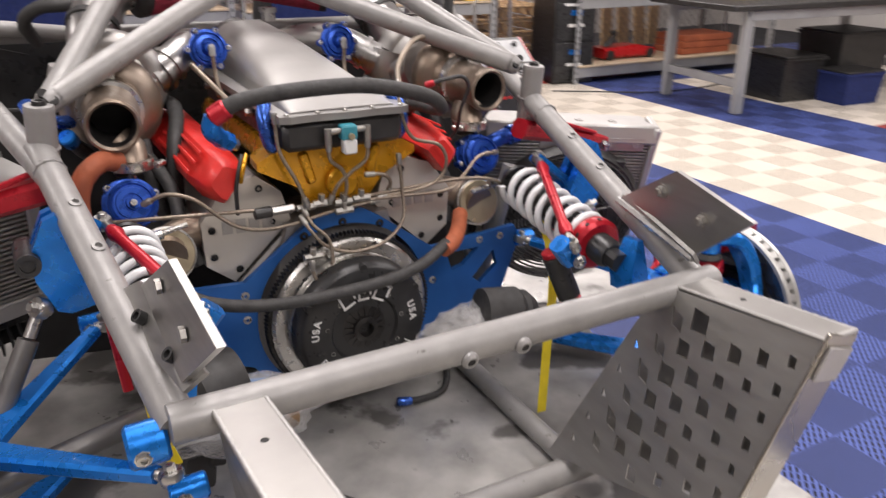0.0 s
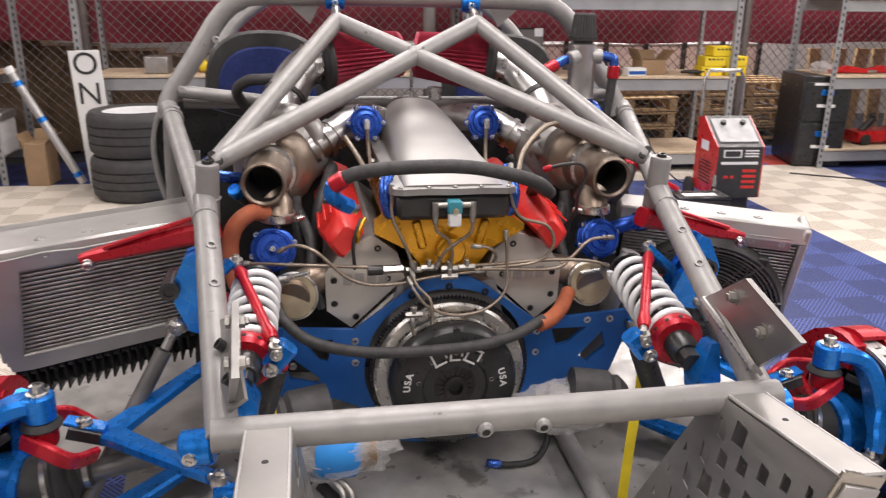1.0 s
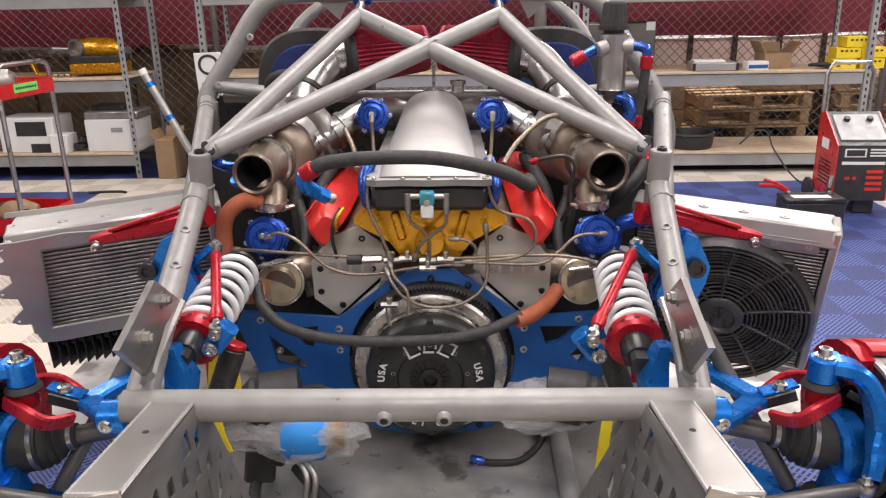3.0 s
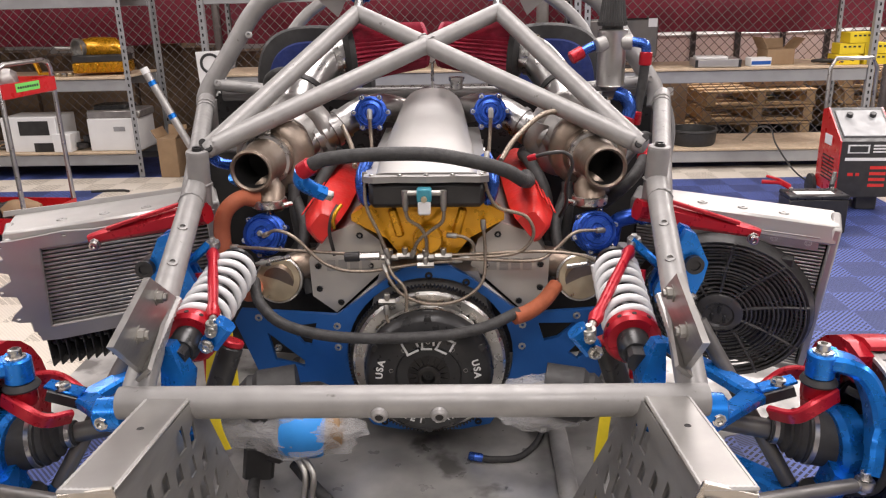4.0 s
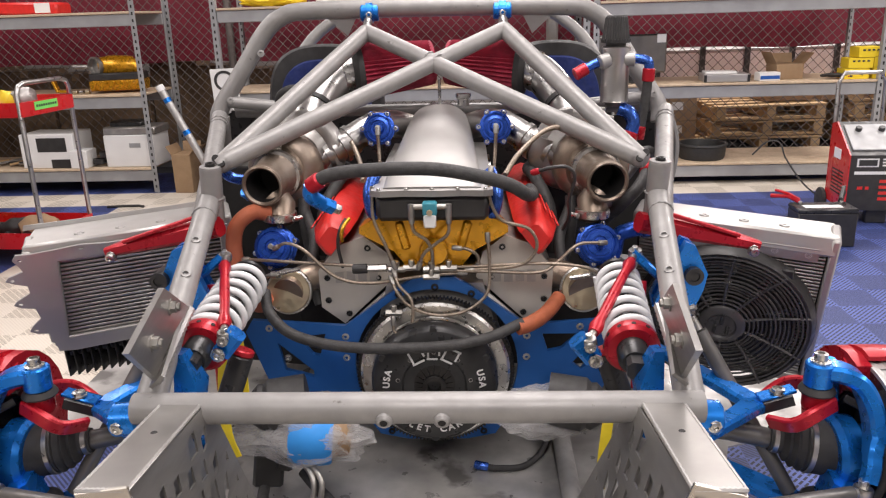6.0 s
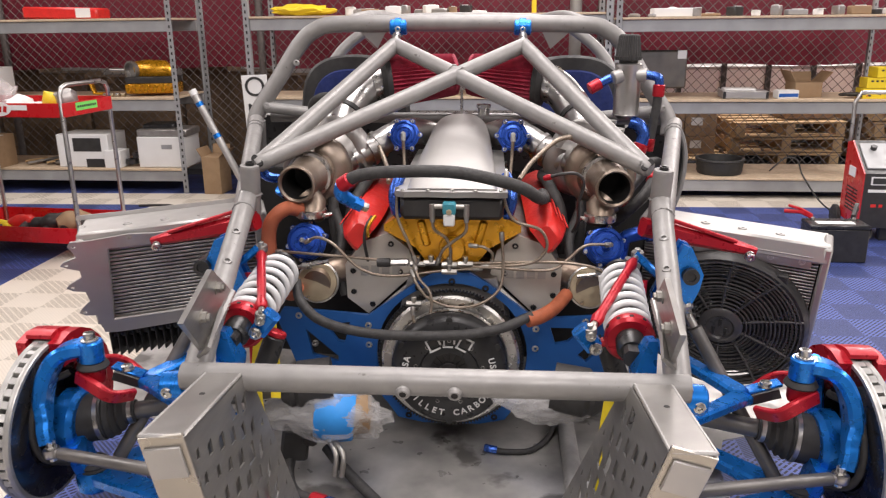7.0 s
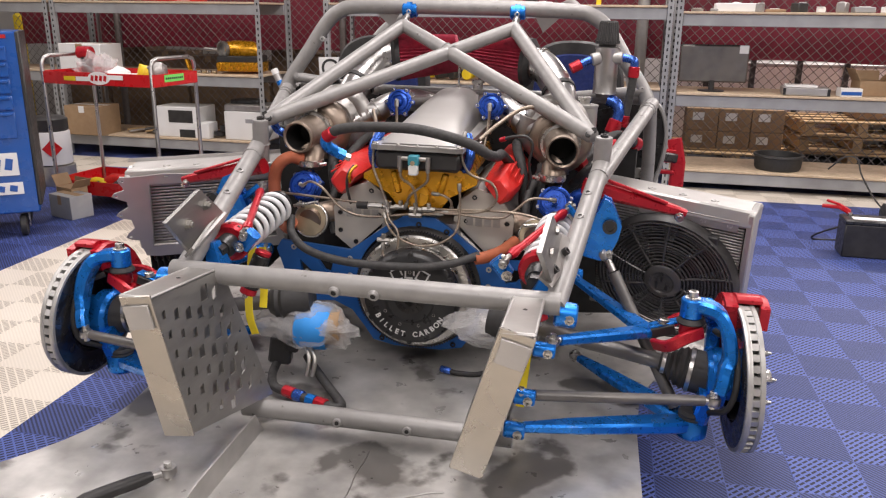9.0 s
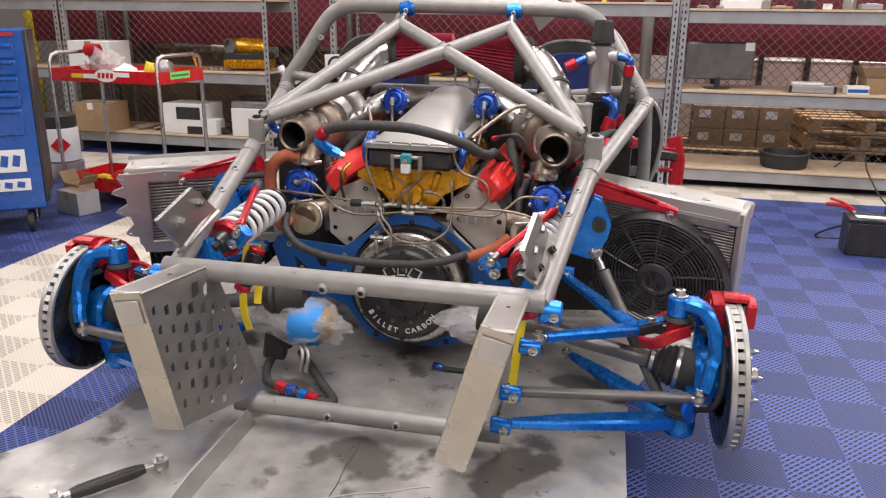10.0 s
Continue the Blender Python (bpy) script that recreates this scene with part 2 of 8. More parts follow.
def root_of(ob):
    while ob.parent:
        ob = ob.parent
    return ob


def finish(bm, name, material, smooth=True):
    me = bpy.data.meshes.new(name)
    bmesh.ops.recalc_face_normals(bm, faces=bm.faces[:])
    bm.to_mesh(me)
    bm.free()
    for mm in material if isinstance(material, (list, tuple)) else [material]:
        me.materials.append(mm)
    if smooth:
        me.shade_smooth()
        me.set_sharp_from_angle(angle=radians(38))
    return me


def part(name, bm, material, parent, label="", smooth=True):
    """One mesh under a thing or a part; the bmesh is in the coordinates of the thing's surroundings."""
    at = root_of(parent)["at"]
    bmesh.ops.translate(bm, vec=-V(at), verts=bm.verts[:])
    ob = new(name, finish(bm, name, material, smooth))
    ob.parent = parent
    return tagged(ob, label)


def B():
    return bmesh.new()


def frame_of(direction, up=(0, 0, 1)):
    d = V(direction).normalized()
    u = V(up)
    if abs(d.dot(u)) > 0.98:
        u = V((0, 1, 0))
    a = u.cross(d).normalized()
    return a, d.cross(a).normalized(), d


def smooth_path(pts, n=6):
    """Catmull-Rom through the points."""
    pts = [V(p) for p in pts]
    if len(pts) < 3:
        return pts
    ext = [pts[0] * 2 - pts[1]] + pts + [pts[-1] * 2 - pts[-2]]
    out = []
    for i in range(1, len(ext) - 2):
        p0, p1, p2, p3 = ext[i - 1:i + 3]
        for k in range(n):
            t = k / n
            out.append(0.5 * (2 * p1 + (p2 - p0) * t + (2 * p0 - 5 * p1 + 4 * p2 - p3) * t * t + (3 * p1 - p0 - 3 * p2 + p3) * t ** 3))
    return out + [pts[-1]]


def sweep(bm, pts, r, seg=14, cap=True):
    """A tube of radius r (or one radius a point) along pts."""
    pts = [V(p) for p in pts]
    rs = r if isinstance(r, (list, tuple)) else [r] * len(pts)
    a = None
    rings = []
    for i, p in enumerate(pts):
        d = (pts[min(i + 1, len(pts) - 1)] - pts[max(i - 1, 0)]).normalized()
        if a is None:
            a, _, _ = frame_of(d)
        a = (a - d * a.dot(d)).normalized()
        b2 = d.cross(a)
        rings.append([bm.verts.new(p + (a * math.cos(2 * math.pi * k / seg) + b2 * math.sin(2 * math.pi * k / seg)) * rs[i]) for k in range(seg)])
    for r0, r1 in zip(rings, rings[1:]):
        for k in range(seg):
            bm.faces.new((r0[k], r0[(k + 1) % seg], r1[(k + 1) % seg], r1[k]))
    if cap:
        bm.faces.new(rings[0][::-1])
        bm.faces.new(rings[-1])
    return bm


def tube(pts, r, seg=14, bend=False, n=6):
    return sweep(B(), smooth_path(pts, n) if bend else pts, r, seg)


def lathe(bm, at, axis, profile, seg=28, up=(0, 0, 1)):
    """profile: (radius, distance along axis) pairs; open at a radius of zero."""
    a, b2, d = frame_of(axis, up)
    at = V(at)
    rings = []
    for r, h in profile:
        if r < 1e-5:
            rings.append([bm.verts.new(at + d * h)])
        else:
            rings.append([bm.verts.new(at + d * h + (a * math.cos(2 * math.pi * k / seg) + b2 * math.sin(2 * math.pi * k / seg)) * r) for k in range(seg)])
    for r0, r1 in zip(rings, rings[1:]):
        for k in range(seg):
            j = (k + 1) % seg
            if len(r0) == 1 and len(r1) == 1:
                continue
            if len(r0) == 1:
                bm.faces.new((r0[0], r1[j], r1[k]))
            elif len(r1) == 1:
                bm.faces.new((r0[k], r0[j], r1[0]))
            else:
                bm.faces.new((r0[k], r0[j], r1[j], r1[k]))
    return bm


def cyl(bm, p0, p1, r, seg=18, bevel=0.12):
    """A cylinder with chamfered ends."""
    p0, p1 = V(p0), V(p1)
    h = (p1 - p0).length
    c = min(r * bevel, h * 0.3)
    return lathe(bm, p0, p1 - p0, [(0, 0), (r - c, 0), (r, c), (r, h - c), (r - c, h), (0, h)], seg)


def box(bm, center, size, turn=(0, 0, 0), bevel=0.003, axes=None):
    """A box with chamfered edges. axes: three unit vectors in place of turn."""
    tmp = bmesh.new()
    bmesh.ops.create_cube(tmp, size=1.0)
    bmesh.ops.scale(tmp, vec=size, verts=tmp.verts[:])
    if bevel:
        bmesh.ops.bevel(tmp, geom=tmp.edges[:], offset=min(bevel, min(size) * 0.3), segments=1, affect="EDGES")
    m = Matrix.Translation(center) @ (Matrix([(*r, 0) for r in zip(*axes)] + [(0, 0, 0, 1)]) if axes else pose(0, 0, 0, *turn))
    bmesh.ops.transform(tmp, matrix=m, verts=tmp.verts[:])
    vs = {v: bm.verts.new(v.co) for v in tmp.verts}
    for f in tmp.faces:
        bm.faces.new([vs[v] for v in f.verts])
    tmp.free()
    return bm


def plate(bm, outline, origin, ax, ay, thick, holes=(), bevel=0.0):
    """A flat plate: 2D outline and holes in the plane of ax, ay through origin, thick along their normal."""
    ax, ay, o = V(ax), V(ay), V(origin)
    nrm = ax.cross(ay).normalized()
    tmp = bmesh.new()
    edges = []
    for loop in (outline, *holes):
        vs = [tmp.verts.new(o + ax * p[0] + ay * p[1]) for p in loop]
        edges += [tmp.edges.new((vs[i], vs[(i + 1) % len(vs)])) for i in range(len(vs))]
    bmesh.ops.triangle_fill(tmp, use_beauty=True, use_dissolve=False, edges=edges)
    faces = tmp.faces[:]
    ext = bmesh.ops.extrude_face_region(tmp, geom=faces)
    bmesh.ops.translate(tmp, vec=nrm * thick, verts=[g for g in ext["geom"] if isinstance(g, bmesh.types.BMVert)])
    vs = {v: bm.verts.new(v.co) for v in tmp.verts}
    for f in tmp.faces:
        bm.faces.new([vs[v] for v in f.verts])
    tmp.free()
    return bm


def loft(bm, rings, cap=True):
    rings = [[bm.verts.new(p) for p in r] for r in rings]
    n = len(rings[0])
    for r0, r1 in zip(rings, rings[1:]):
        for k in range(n):
            bm.faces.new((r0[k], r0[(k + 1) % n], r1[(k + 1) % n], r1[k]))
    if cap:
        bm.faces.new(rings[0][::-1])
        bm.faces.new(rings[-1])
    return bm


def circle2(cx, cy, r, n=12):
    return [(cx + r * math.cos(2 * math.pi * k / n), cy + r * math.sin(2 * math.pi * k / n)) for k in range(n)]


def bolt(parent, at, axis, r=0.008, h=0.008, material=None, name="bolt"):
    bm = B()
    lathe(bm, V(at) - V(axis).normalized() * 0.002, axis, [(r * 1.25, 0), (r * 1.25, 0.003), (r, 0.003), (r, h), (r * 0.7, h + 0.001), (r * 0.55, h + 0.001), (r * 0.5, h - 0.003), (0, h - 0.003)], 8)
    return part(name, bm, material or M["steel"], parent)


def lettering(text, size, at, axx, axy, material, parent, name="lettering", extrude=0.0006, spacing=1.0, label="", bold=0.0):
    """Words in the built-in font, turned into a mesh, centred at a point."""
    cu = bpy.data.curves.new(name, "FONT")
    cu.body, cu.size, cu.align_x, cu.align_y, cu.extrude, cu.space_character = text, size, "CENTER", "CENTER", extrude, spacing
    cu.offset = bold
    tmp = bpy.data.objects.new(name, cu)
    scene.collection.objects.link(tmp)
    me = bpy.data.meshes.new_from_object(tmp.evaluated_get(bpy.context.evaluated_depsgraph_get()))
    bpy.data.objects.remove(tmp)
    bpy.data.curves.remove(cu)
    bm = B()
    bm.from_mesh(me)
    bpy.data.meshes.remove(me)
    ax, ay = V(axx).normalized(), V(axy).normalized()
    az = ax.cross(ay)
    bmesh.ops.transform(bm, matrix=Matrix([(ax[i], ay[i], az[i], at[i]) for i in range(3)] + [(0, 0, 0, 1)]), verts=bm.verts[:])
    return part(name, bm, material, parent, label, smooth=False)

# ---- floor and room ----
TURN_FLOOR = radians(-0.8)
FLOOR_O = (1.29, 2.56)


def fl(x, y):
    """Floor coordinates to the world."""
    c, s = math.cos(TURN_FLOOR), math.sin(TURN_FLOOR)
    return FLOOR_O[0] + c * (x - FLOOR_O[0]) - s * (y - FLOOR_O[1]), FLOOR_O[1] + s * (x - FLOOR_O[0]) + c * (y - FLOOR_O[1])


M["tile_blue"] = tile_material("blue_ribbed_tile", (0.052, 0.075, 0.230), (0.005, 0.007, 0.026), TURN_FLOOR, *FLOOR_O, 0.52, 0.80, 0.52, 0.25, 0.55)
M["tile_ivory"] = tile_material("ivory_ribbed_tile", (0.68, 0.62, 0.535), (0.34, 0.30, 0.245), TURN_FLOOR, *FLOOR_O, 0.40, 0.15)
M["tile_red"] = tile_material("red_ribbed_tile", (0.45, 0.05, 0.04), (0.06, 0.01, 0.01), TURN_FLOOR, *FLOOR_O)


def floor_colour(i, j):
    """Colour of the tile whose lower corner is at 0.29 + 0.4 i, 0.16 + 0.4 j."""
    x, y = 0.29 + 0.4 * i + 0.2, 0.16 + 0.4 * j + 0.2
    # unseen ivory patch, added to throw a warm reflection into the gusset sheets
    if y < 0.2 and abs(x) < 2.0:
        return "tile_ivory"
    if 5.36 < y < 5.76 and x < 3.89:
        return "tile_ivory"
    if y > 5.76:
        return "tile_red" if 3.5 < x < 4.7 and y < 6.1 else "tile_blue"
    if -2.51 < x < -1.31 or 2.69 < x < 3.89:
        return "tile_ivory"
    if x > 4.69 and y < 5.4:
        return "tile_red" if 2.6 < y < 3.4 and x < 5.9 else "tile_ivory"
    if x < -3.7 and y < 5.5:
        return "tile_ivory"
    return "tile_blue"


ground = tagged(new("floor"), "ribbed interlocking plastic floor tiles in blue and ivory lanes", "floor", "", "structure")
ground["at"] = (0.0, 0.0, 0.0)
bm = B()
box(bm, (0.5, 1.0, -0.09), (17, 15, 0.14), bevel=0)
part("subfloor", bm, M["floor_under"], ground, smooth=False)


def tile_mesh(bm, x, y):
    h = 0.1998
    lo = [bm.verts.new((x + sx * h, y + sy * h, -0.018)) for sx, sy in ((-1, -1), (1, -1), (1, 1), (-1, 1))]
    mi = [bm.verts.new((x + sx * h, y + sy * h, -0.002)) for sx, sy in ((-1, -1), (1, -1), (1, 1), (-1, 1))]
    hi = [bm.verts.new((x + sx * (h - 0.0004), y + sy * (h - 0.0004), 0.0)) for sx, sy in ((-1, -1), (1, -1), (1, 1), (-1, 1))]
    for a, b2 in ((lo, mi), (mi, hi)):
        for k in range(4):
            bm.faces.new((a[k], a[(k + 1) % 4], b2[(k + 1) % 4], b2[k]))
    bm.faces.new(hi)


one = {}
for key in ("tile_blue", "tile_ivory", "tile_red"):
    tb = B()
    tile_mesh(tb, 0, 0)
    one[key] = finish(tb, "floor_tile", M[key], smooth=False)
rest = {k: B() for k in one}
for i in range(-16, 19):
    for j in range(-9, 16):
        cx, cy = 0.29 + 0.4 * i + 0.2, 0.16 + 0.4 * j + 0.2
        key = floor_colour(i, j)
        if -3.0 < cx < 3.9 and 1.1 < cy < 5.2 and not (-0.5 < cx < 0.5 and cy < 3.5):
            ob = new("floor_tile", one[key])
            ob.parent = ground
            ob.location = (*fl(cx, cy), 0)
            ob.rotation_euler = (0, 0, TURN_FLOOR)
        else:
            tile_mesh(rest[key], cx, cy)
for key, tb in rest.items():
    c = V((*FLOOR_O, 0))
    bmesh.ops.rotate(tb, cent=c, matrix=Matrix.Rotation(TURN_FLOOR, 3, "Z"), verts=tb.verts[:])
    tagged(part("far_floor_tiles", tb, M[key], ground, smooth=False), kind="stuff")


def wall(name, center, size, material, label):
    bm = B()
    box(bm, center, size, bevel=0)
    ob = new(name, finish(bm, name, material, False))
    return tagged(ob, label, "wall", "", "structure")


wall("wall_back", (0.5, 8.6, 1.8), (17, 0.2, 3.9), M["wall"], "plain pale painted workshop wall behind the racking")
wall("wall_front", (0.5, -6.6, 1.8), (17, 0.2, 3.9), M["wall"], "plain pale painted workshop wall")
wall("wall_left", (-8.1, 1.0, 1.8), (0.2, 15, 3.9), M["wall"], "plain pale painted workshop side wall")
wall("wall_right", (9.1, 1.0, 1.8), (0.2, 15, 3.9), M["wall"], "plain pale painted workshop side wall")
bm = B()
box(bm, (0.5, 1.0, 3.7), (17, 15, 0.1), bevel=0)
tagged(new("ceiling", finish(bm, "ceiling", M["ceil"], False)), "flat white workshop ceiling", "ceiling", "", "structure")

# ---- racking along the back ----
RT = -2.6  # the racking stands a little askew to the car
RACK = Matrix.Translation((0.0, 5.72, 0)) @ pose(0, 0, 0, 0, 0, RT)


def rk(x, y, z):
    return RACK @ V((x, y, z))


def room_thing(name, x, y, z, label, category, group="", turn=0.0):
    """A thing standing at racking coordinates; its parts are built round the origin."""
    ob = new(name)
    ob.empty_display_size = 0.05
    ob.matrix_world = RACK @ Matrix.Translation((x, y, z)) @ pose(0, 0, 0, 0, 0, turn)
    ob["at"] = (0.0, 0.0, 0.0)
    return tagged(ob, label, category, group)


def rack_unit(x0, x1, levels, depth=0.62, height=2.1, name="storage_rack"):
    ob = room_thing(name, 0, 0, 0, "grey steel storage rack with chipboard shelves and punched posts", "shelf", "racks along the fence")
    for px in (x0, x1):
        for py in (0.0, depth):
            bm = B()
            box(bm, (px, py + 0.002, height / 2), (0.042, 0.004, height), bevel=0)
            box(bm, (px + (0.019 if px == x0 else -0.019), py + (0.022 if py == 0 else -0.018), height / 2), (0.004, 0.036, height), bevel=0)
            part("post", bm, M["racking"], ob, smooth=False)
            bm = B()
            for k in range(int(height / 0.05)):
                box(bm, (px, py - 0.001, 0.05 + 0.05 * k), (0.011, 0.003, 0.022), bevel=0)
            tagged(part("keyhole_strip", bm, M["dark"], ob, "row of dark keyhole slots", smooth=False), kind="stuff")
    for z in levels:
        for py in (0.03, depth - 0.03):
            bm = B()
            box(bm, ((x0 + x1) / 2, py, z - 0.05), (x1 - x0 - 0.045, 0.035, 0.085), bevel=0.004)
            part("beam", bm, M["racking"], ob)
        bm = B()
        box(bm, ((x0 + x1) / 2, depth / 2, z + 0.0035), (x1 - x0 - 0.05, depth, 0.016), bevel=0.002)
        part("shelf_board", bm, M["board"], ob)
    return ob


LOW, MID, TOP = 0.147, 0.727, 1.315  # shelves of the racks east of the car
LOW_W, MID_W, TOP_W = 0.185, 0.752, 1.355  # and west of it
rack_unit(-5.8, -4.43, (LOW_W, MID_W, TOP_W))
rack_unit(-4.36, -2.37, (LOW_W, MID_W, TOP_W))
rack_unit(-1.76, 0.95, (LOW_W, MID_W, TOP_W))
rack_unit(1.02, 3.02, (LOW, MID, TOP))
rack_unit(3.86, 6.2, (LOW, MID, TOP))

# chain-link fence and banner behind the racks
fence = room_thing("chain_link_fence", 0, 0.95, 0, "galvanised chain-link fence on round posts", "fence")
bm = B()
step = 0.085
nx = int(12.4 / step)
for i in range(-int(2.6 / step), nx):
    x = -5.6 + i * step
    for sgn in (1, -1):
        # each wire runs up one diagonal
        xa, za = (x, 0.05)
        xb, zb = (x + sgn * 2.4, 2.45)
        xs = max(-5.6, min(xa, xb)), min(6.8, max(xa, xb))
        if xs[1] <= xs[0]:
            continue
        t0, t1 = ((-5.6 - xa) / (xb - xa), (6.8 - xa) / (xb - xa))
        t0, t1 = sorted((t0, t1))
        t0, t1 = max(0, t0), min(1, t1)
        if t1 <= t0:
            continue
        p, q = V((xa + (xb - xa) * t0, 0.003 * sgn, za + (zb - za) * t0)), V((xa + (xb - xa) * t1, 0.003 * sgn, za + (zb - za) * t1))
        sweep(bm, (p, q), 0.0030, 4, cap=False)
tagged(part("mesh", bm, M["wire"], fence), kind="stuff")
for x in (-4.4, -1.98, 0.98, 3.6, 6.2):
    part("fence_post", tube(((x, 0.02, 0), (x, 0.02, 2.6)), 0.032), M["wire"], fence)
part("rail", tube(((-5.6, 0.0, 2.47), (6.8, 0.0, 2.47)), 0.02), M["wire"], fence)
banner = room_thing("banner", 0, 1.02, 0, "long plain maroon banner hung behind the fence", "banner")
bm = B()
n = 60
lo, hi = [], []
for k in range(n + 1):
    x = -5.6 + 12.4 * k / n
    y = 0.012 * math.sin(k * 1.7) + 0.01 * math.sin(k * 0.6)
    lo.append((x, y, 0.935 + 0.012 * math.sin(k * 0.9)))
    hi.append((x, y * 0.4, 2.4))
loft(bm, [[*lo, *[(p[0], p[1] + 0.004, p[2]) for p in lo[::-1]]], [*hi, *[(p[0], p[1] + 0.004, p[2]) for p in hi[::-1]]]])
part("cloth", bm, M["maroon"], banner)

# ---- the car: tube frame ----
R_MAIN = 0.0215
chassis = thing("tube_chassis", (0, 1.3, 0.38), "grey painted welded steel tube frame of a race car", "car frame")


def weld(p, d, r, parent):
    bm = B()
    a, b2, dd = frame_of(d)
    pts = [V(p) + (a * math.cos(k * math.pi / 12) + b2 * math.sin(k * math.pi / 12)) * (r + 0.0015 * (k % 2)) for k in range(25)]
    sweep(bm, pts, 0.0024, 6)
    return part("weld", bm, M["frame"], parent)


part("rear_cross_tube", tube(((-0.41, 0.905, 0.765), (0.393, 0.905, 0.765)), R_MAIN + 0.001, 20), M["frame"], chassis)
for x in (-0.052, 0.029):
    bm = B()
    lathe(bm, (x, 0.886, 0.757), (0, -1, -0.25), [(0.012, 0), (0.012, 0.005), (0.0085, 0.009), (0.006, 0.009), (0.0055, -0.004), (0, -0.004)], 14)
    part("boss", bm, M["frame"], chassis, "threaded weld-on boss")
    bm = B()
    cyl(bm, (x, 0.8805, 0.7556), (x, 0.8775, 0.7549), 0.0055, 12)
    part("boss_bore", bm, M["dark"], chassis)
part("lower_cross_tube", tube(((-0.31, 0.992, 0.414), (0.31, 0.992, 0.414)), 0.022, 18), M["frame"], chassis)
for x in (-0.08, 0.08):
    bm = B()
    lathe(bm, (x, 0.973, 0.411), (0, -1, 0.3), [(0.011, 0), (0.011, 0.005), (0.008, 0.009), (0.005, 0.009), (0.0045, 0.0), (0, 0.0)], 14)
    part("boss", bm, M["frame"], chassis)
    bm = B()
    cyl(bm, (x, 0.9695, 0.412), (x, 0.9635, 0.414), 0.0048, 12)
    part("boss_bore", bm, M["dark"], chassis)

for s in (-1, 1):
    foot_x, head_x = (0.398, 0.462) if s < 0 else (0.381, 0.452)
    part("corner_column", tube(((s * foot_x, 0.915, 0.752), (s * (head_x + 0.008), 1.495, 0.932)), R_MAIN + 0.001, 18), M["frame"], chassis)
    part("side_rail", tube(((s * (head_x - 0.004), 1.40, 0.903), (s * 0.61, 2.06, 1.03)), R_MAIN, 18), M["frame"], chassis)
    weld((s * head_x, 1.425, 0.911), (s * 0.12, 1, 0.3), R_MAIN, chassis)
    # short upright with a threaded cap
    top, base = V((s * 0.4595, 1.486, 0.9985)), V((s * (head_x + 0.004), 1.497, 0.885))
    part("stub_tube", tube((base, top), 0.0222, 20), M["frame"], chassis)
    d = (top - base).normalized()
    weld(base + d * 0.05, d, 0.0222, chassis)
    bm = B()
    lathe(bm, top - d * 0.002, d, [(0.0224, 0), (0.0212, 0.006), (0.012, 0.007), (0.0105, 0.002), (0, 0.002)], 18)
    part("stub_cap", bm, M["frame"], chassis)
    bm = B()
    lathe(bm, top, d, [(0.0098, 0), (0.0098, 0.011), (0.006, 0.011), (0.0055, 0.004), (0, 0.004)], 12)
    part("socket_plug", bm, M["blackmetal"], chassis)
    for fy in (0.58, 0.78):
        p = V((s * foot_x, 0.915, 0.752)).lerp(V((s * head_x, 1.43, 0.912)), fy)
        bm = B()
        q = p + V((-s * 0.006, -0.008, 0.0185))
        lathe(bm, q, (-s * 0.25, -0.4, 0.88), [(0.009, 0), (0.009, 0.004), (0.005, 0.005), (0.0045, -0.002), (0, -0.002)], 10)
        part("boss", bm, M["frame"], chassis)
    # lower legs down to the floor pan
    if s > 0:
        part("lower_leg", tube(((s * 0.405, 1.47, 0.80), (s * 0.30, 1.50, 0.40)), 0.02, 14), M["frame"], chassis)
    if s > 0:
        part("pan_rail", tube(((s * 0.262, 1.04, 0.385), (s * 0.285, 1.9, 0.385)), 0.020, 14), M["frame"], chassis)
    # bracket wedge between rail and stub
    bm = B()
    plate(bm, [(0, 0), (0.05, 0.035), (0.0, 0.06)], (s * 0.462, 1.50, 0.925), (s * 0.15, 0.98, 0.1), (0, 0, 1), 0.004)
    part("gusset", bm, M["frame"], chassis)

# main hoop, behind it the front hoop
hoop_line = [(-0.605, 2.06, 1.00), (-0.60, 2.075, 1.05), (-0.53, 2.09, 1.155), (-0.47, 2.10, 1.245), (-0.42, 2.10, 1.288), (-0.34, 2.10, 1.305), (0, 2.10, 1.308), (0.34, 2.10, 1.305), (0.42, 2.10, 1.288), (0.47, 2.10, 1.245), (0.53, 2.09, 1.155), (0.60, 2.075, 1.05), (0.605, 2.06, 1.00)]
hoop_line = [(x - 0.010, y, z) for x, y, z in hoop_line]
part("main_hoop", tube(hoop_line, 0.0235, 18, True, 5), M["frame"], chassis)
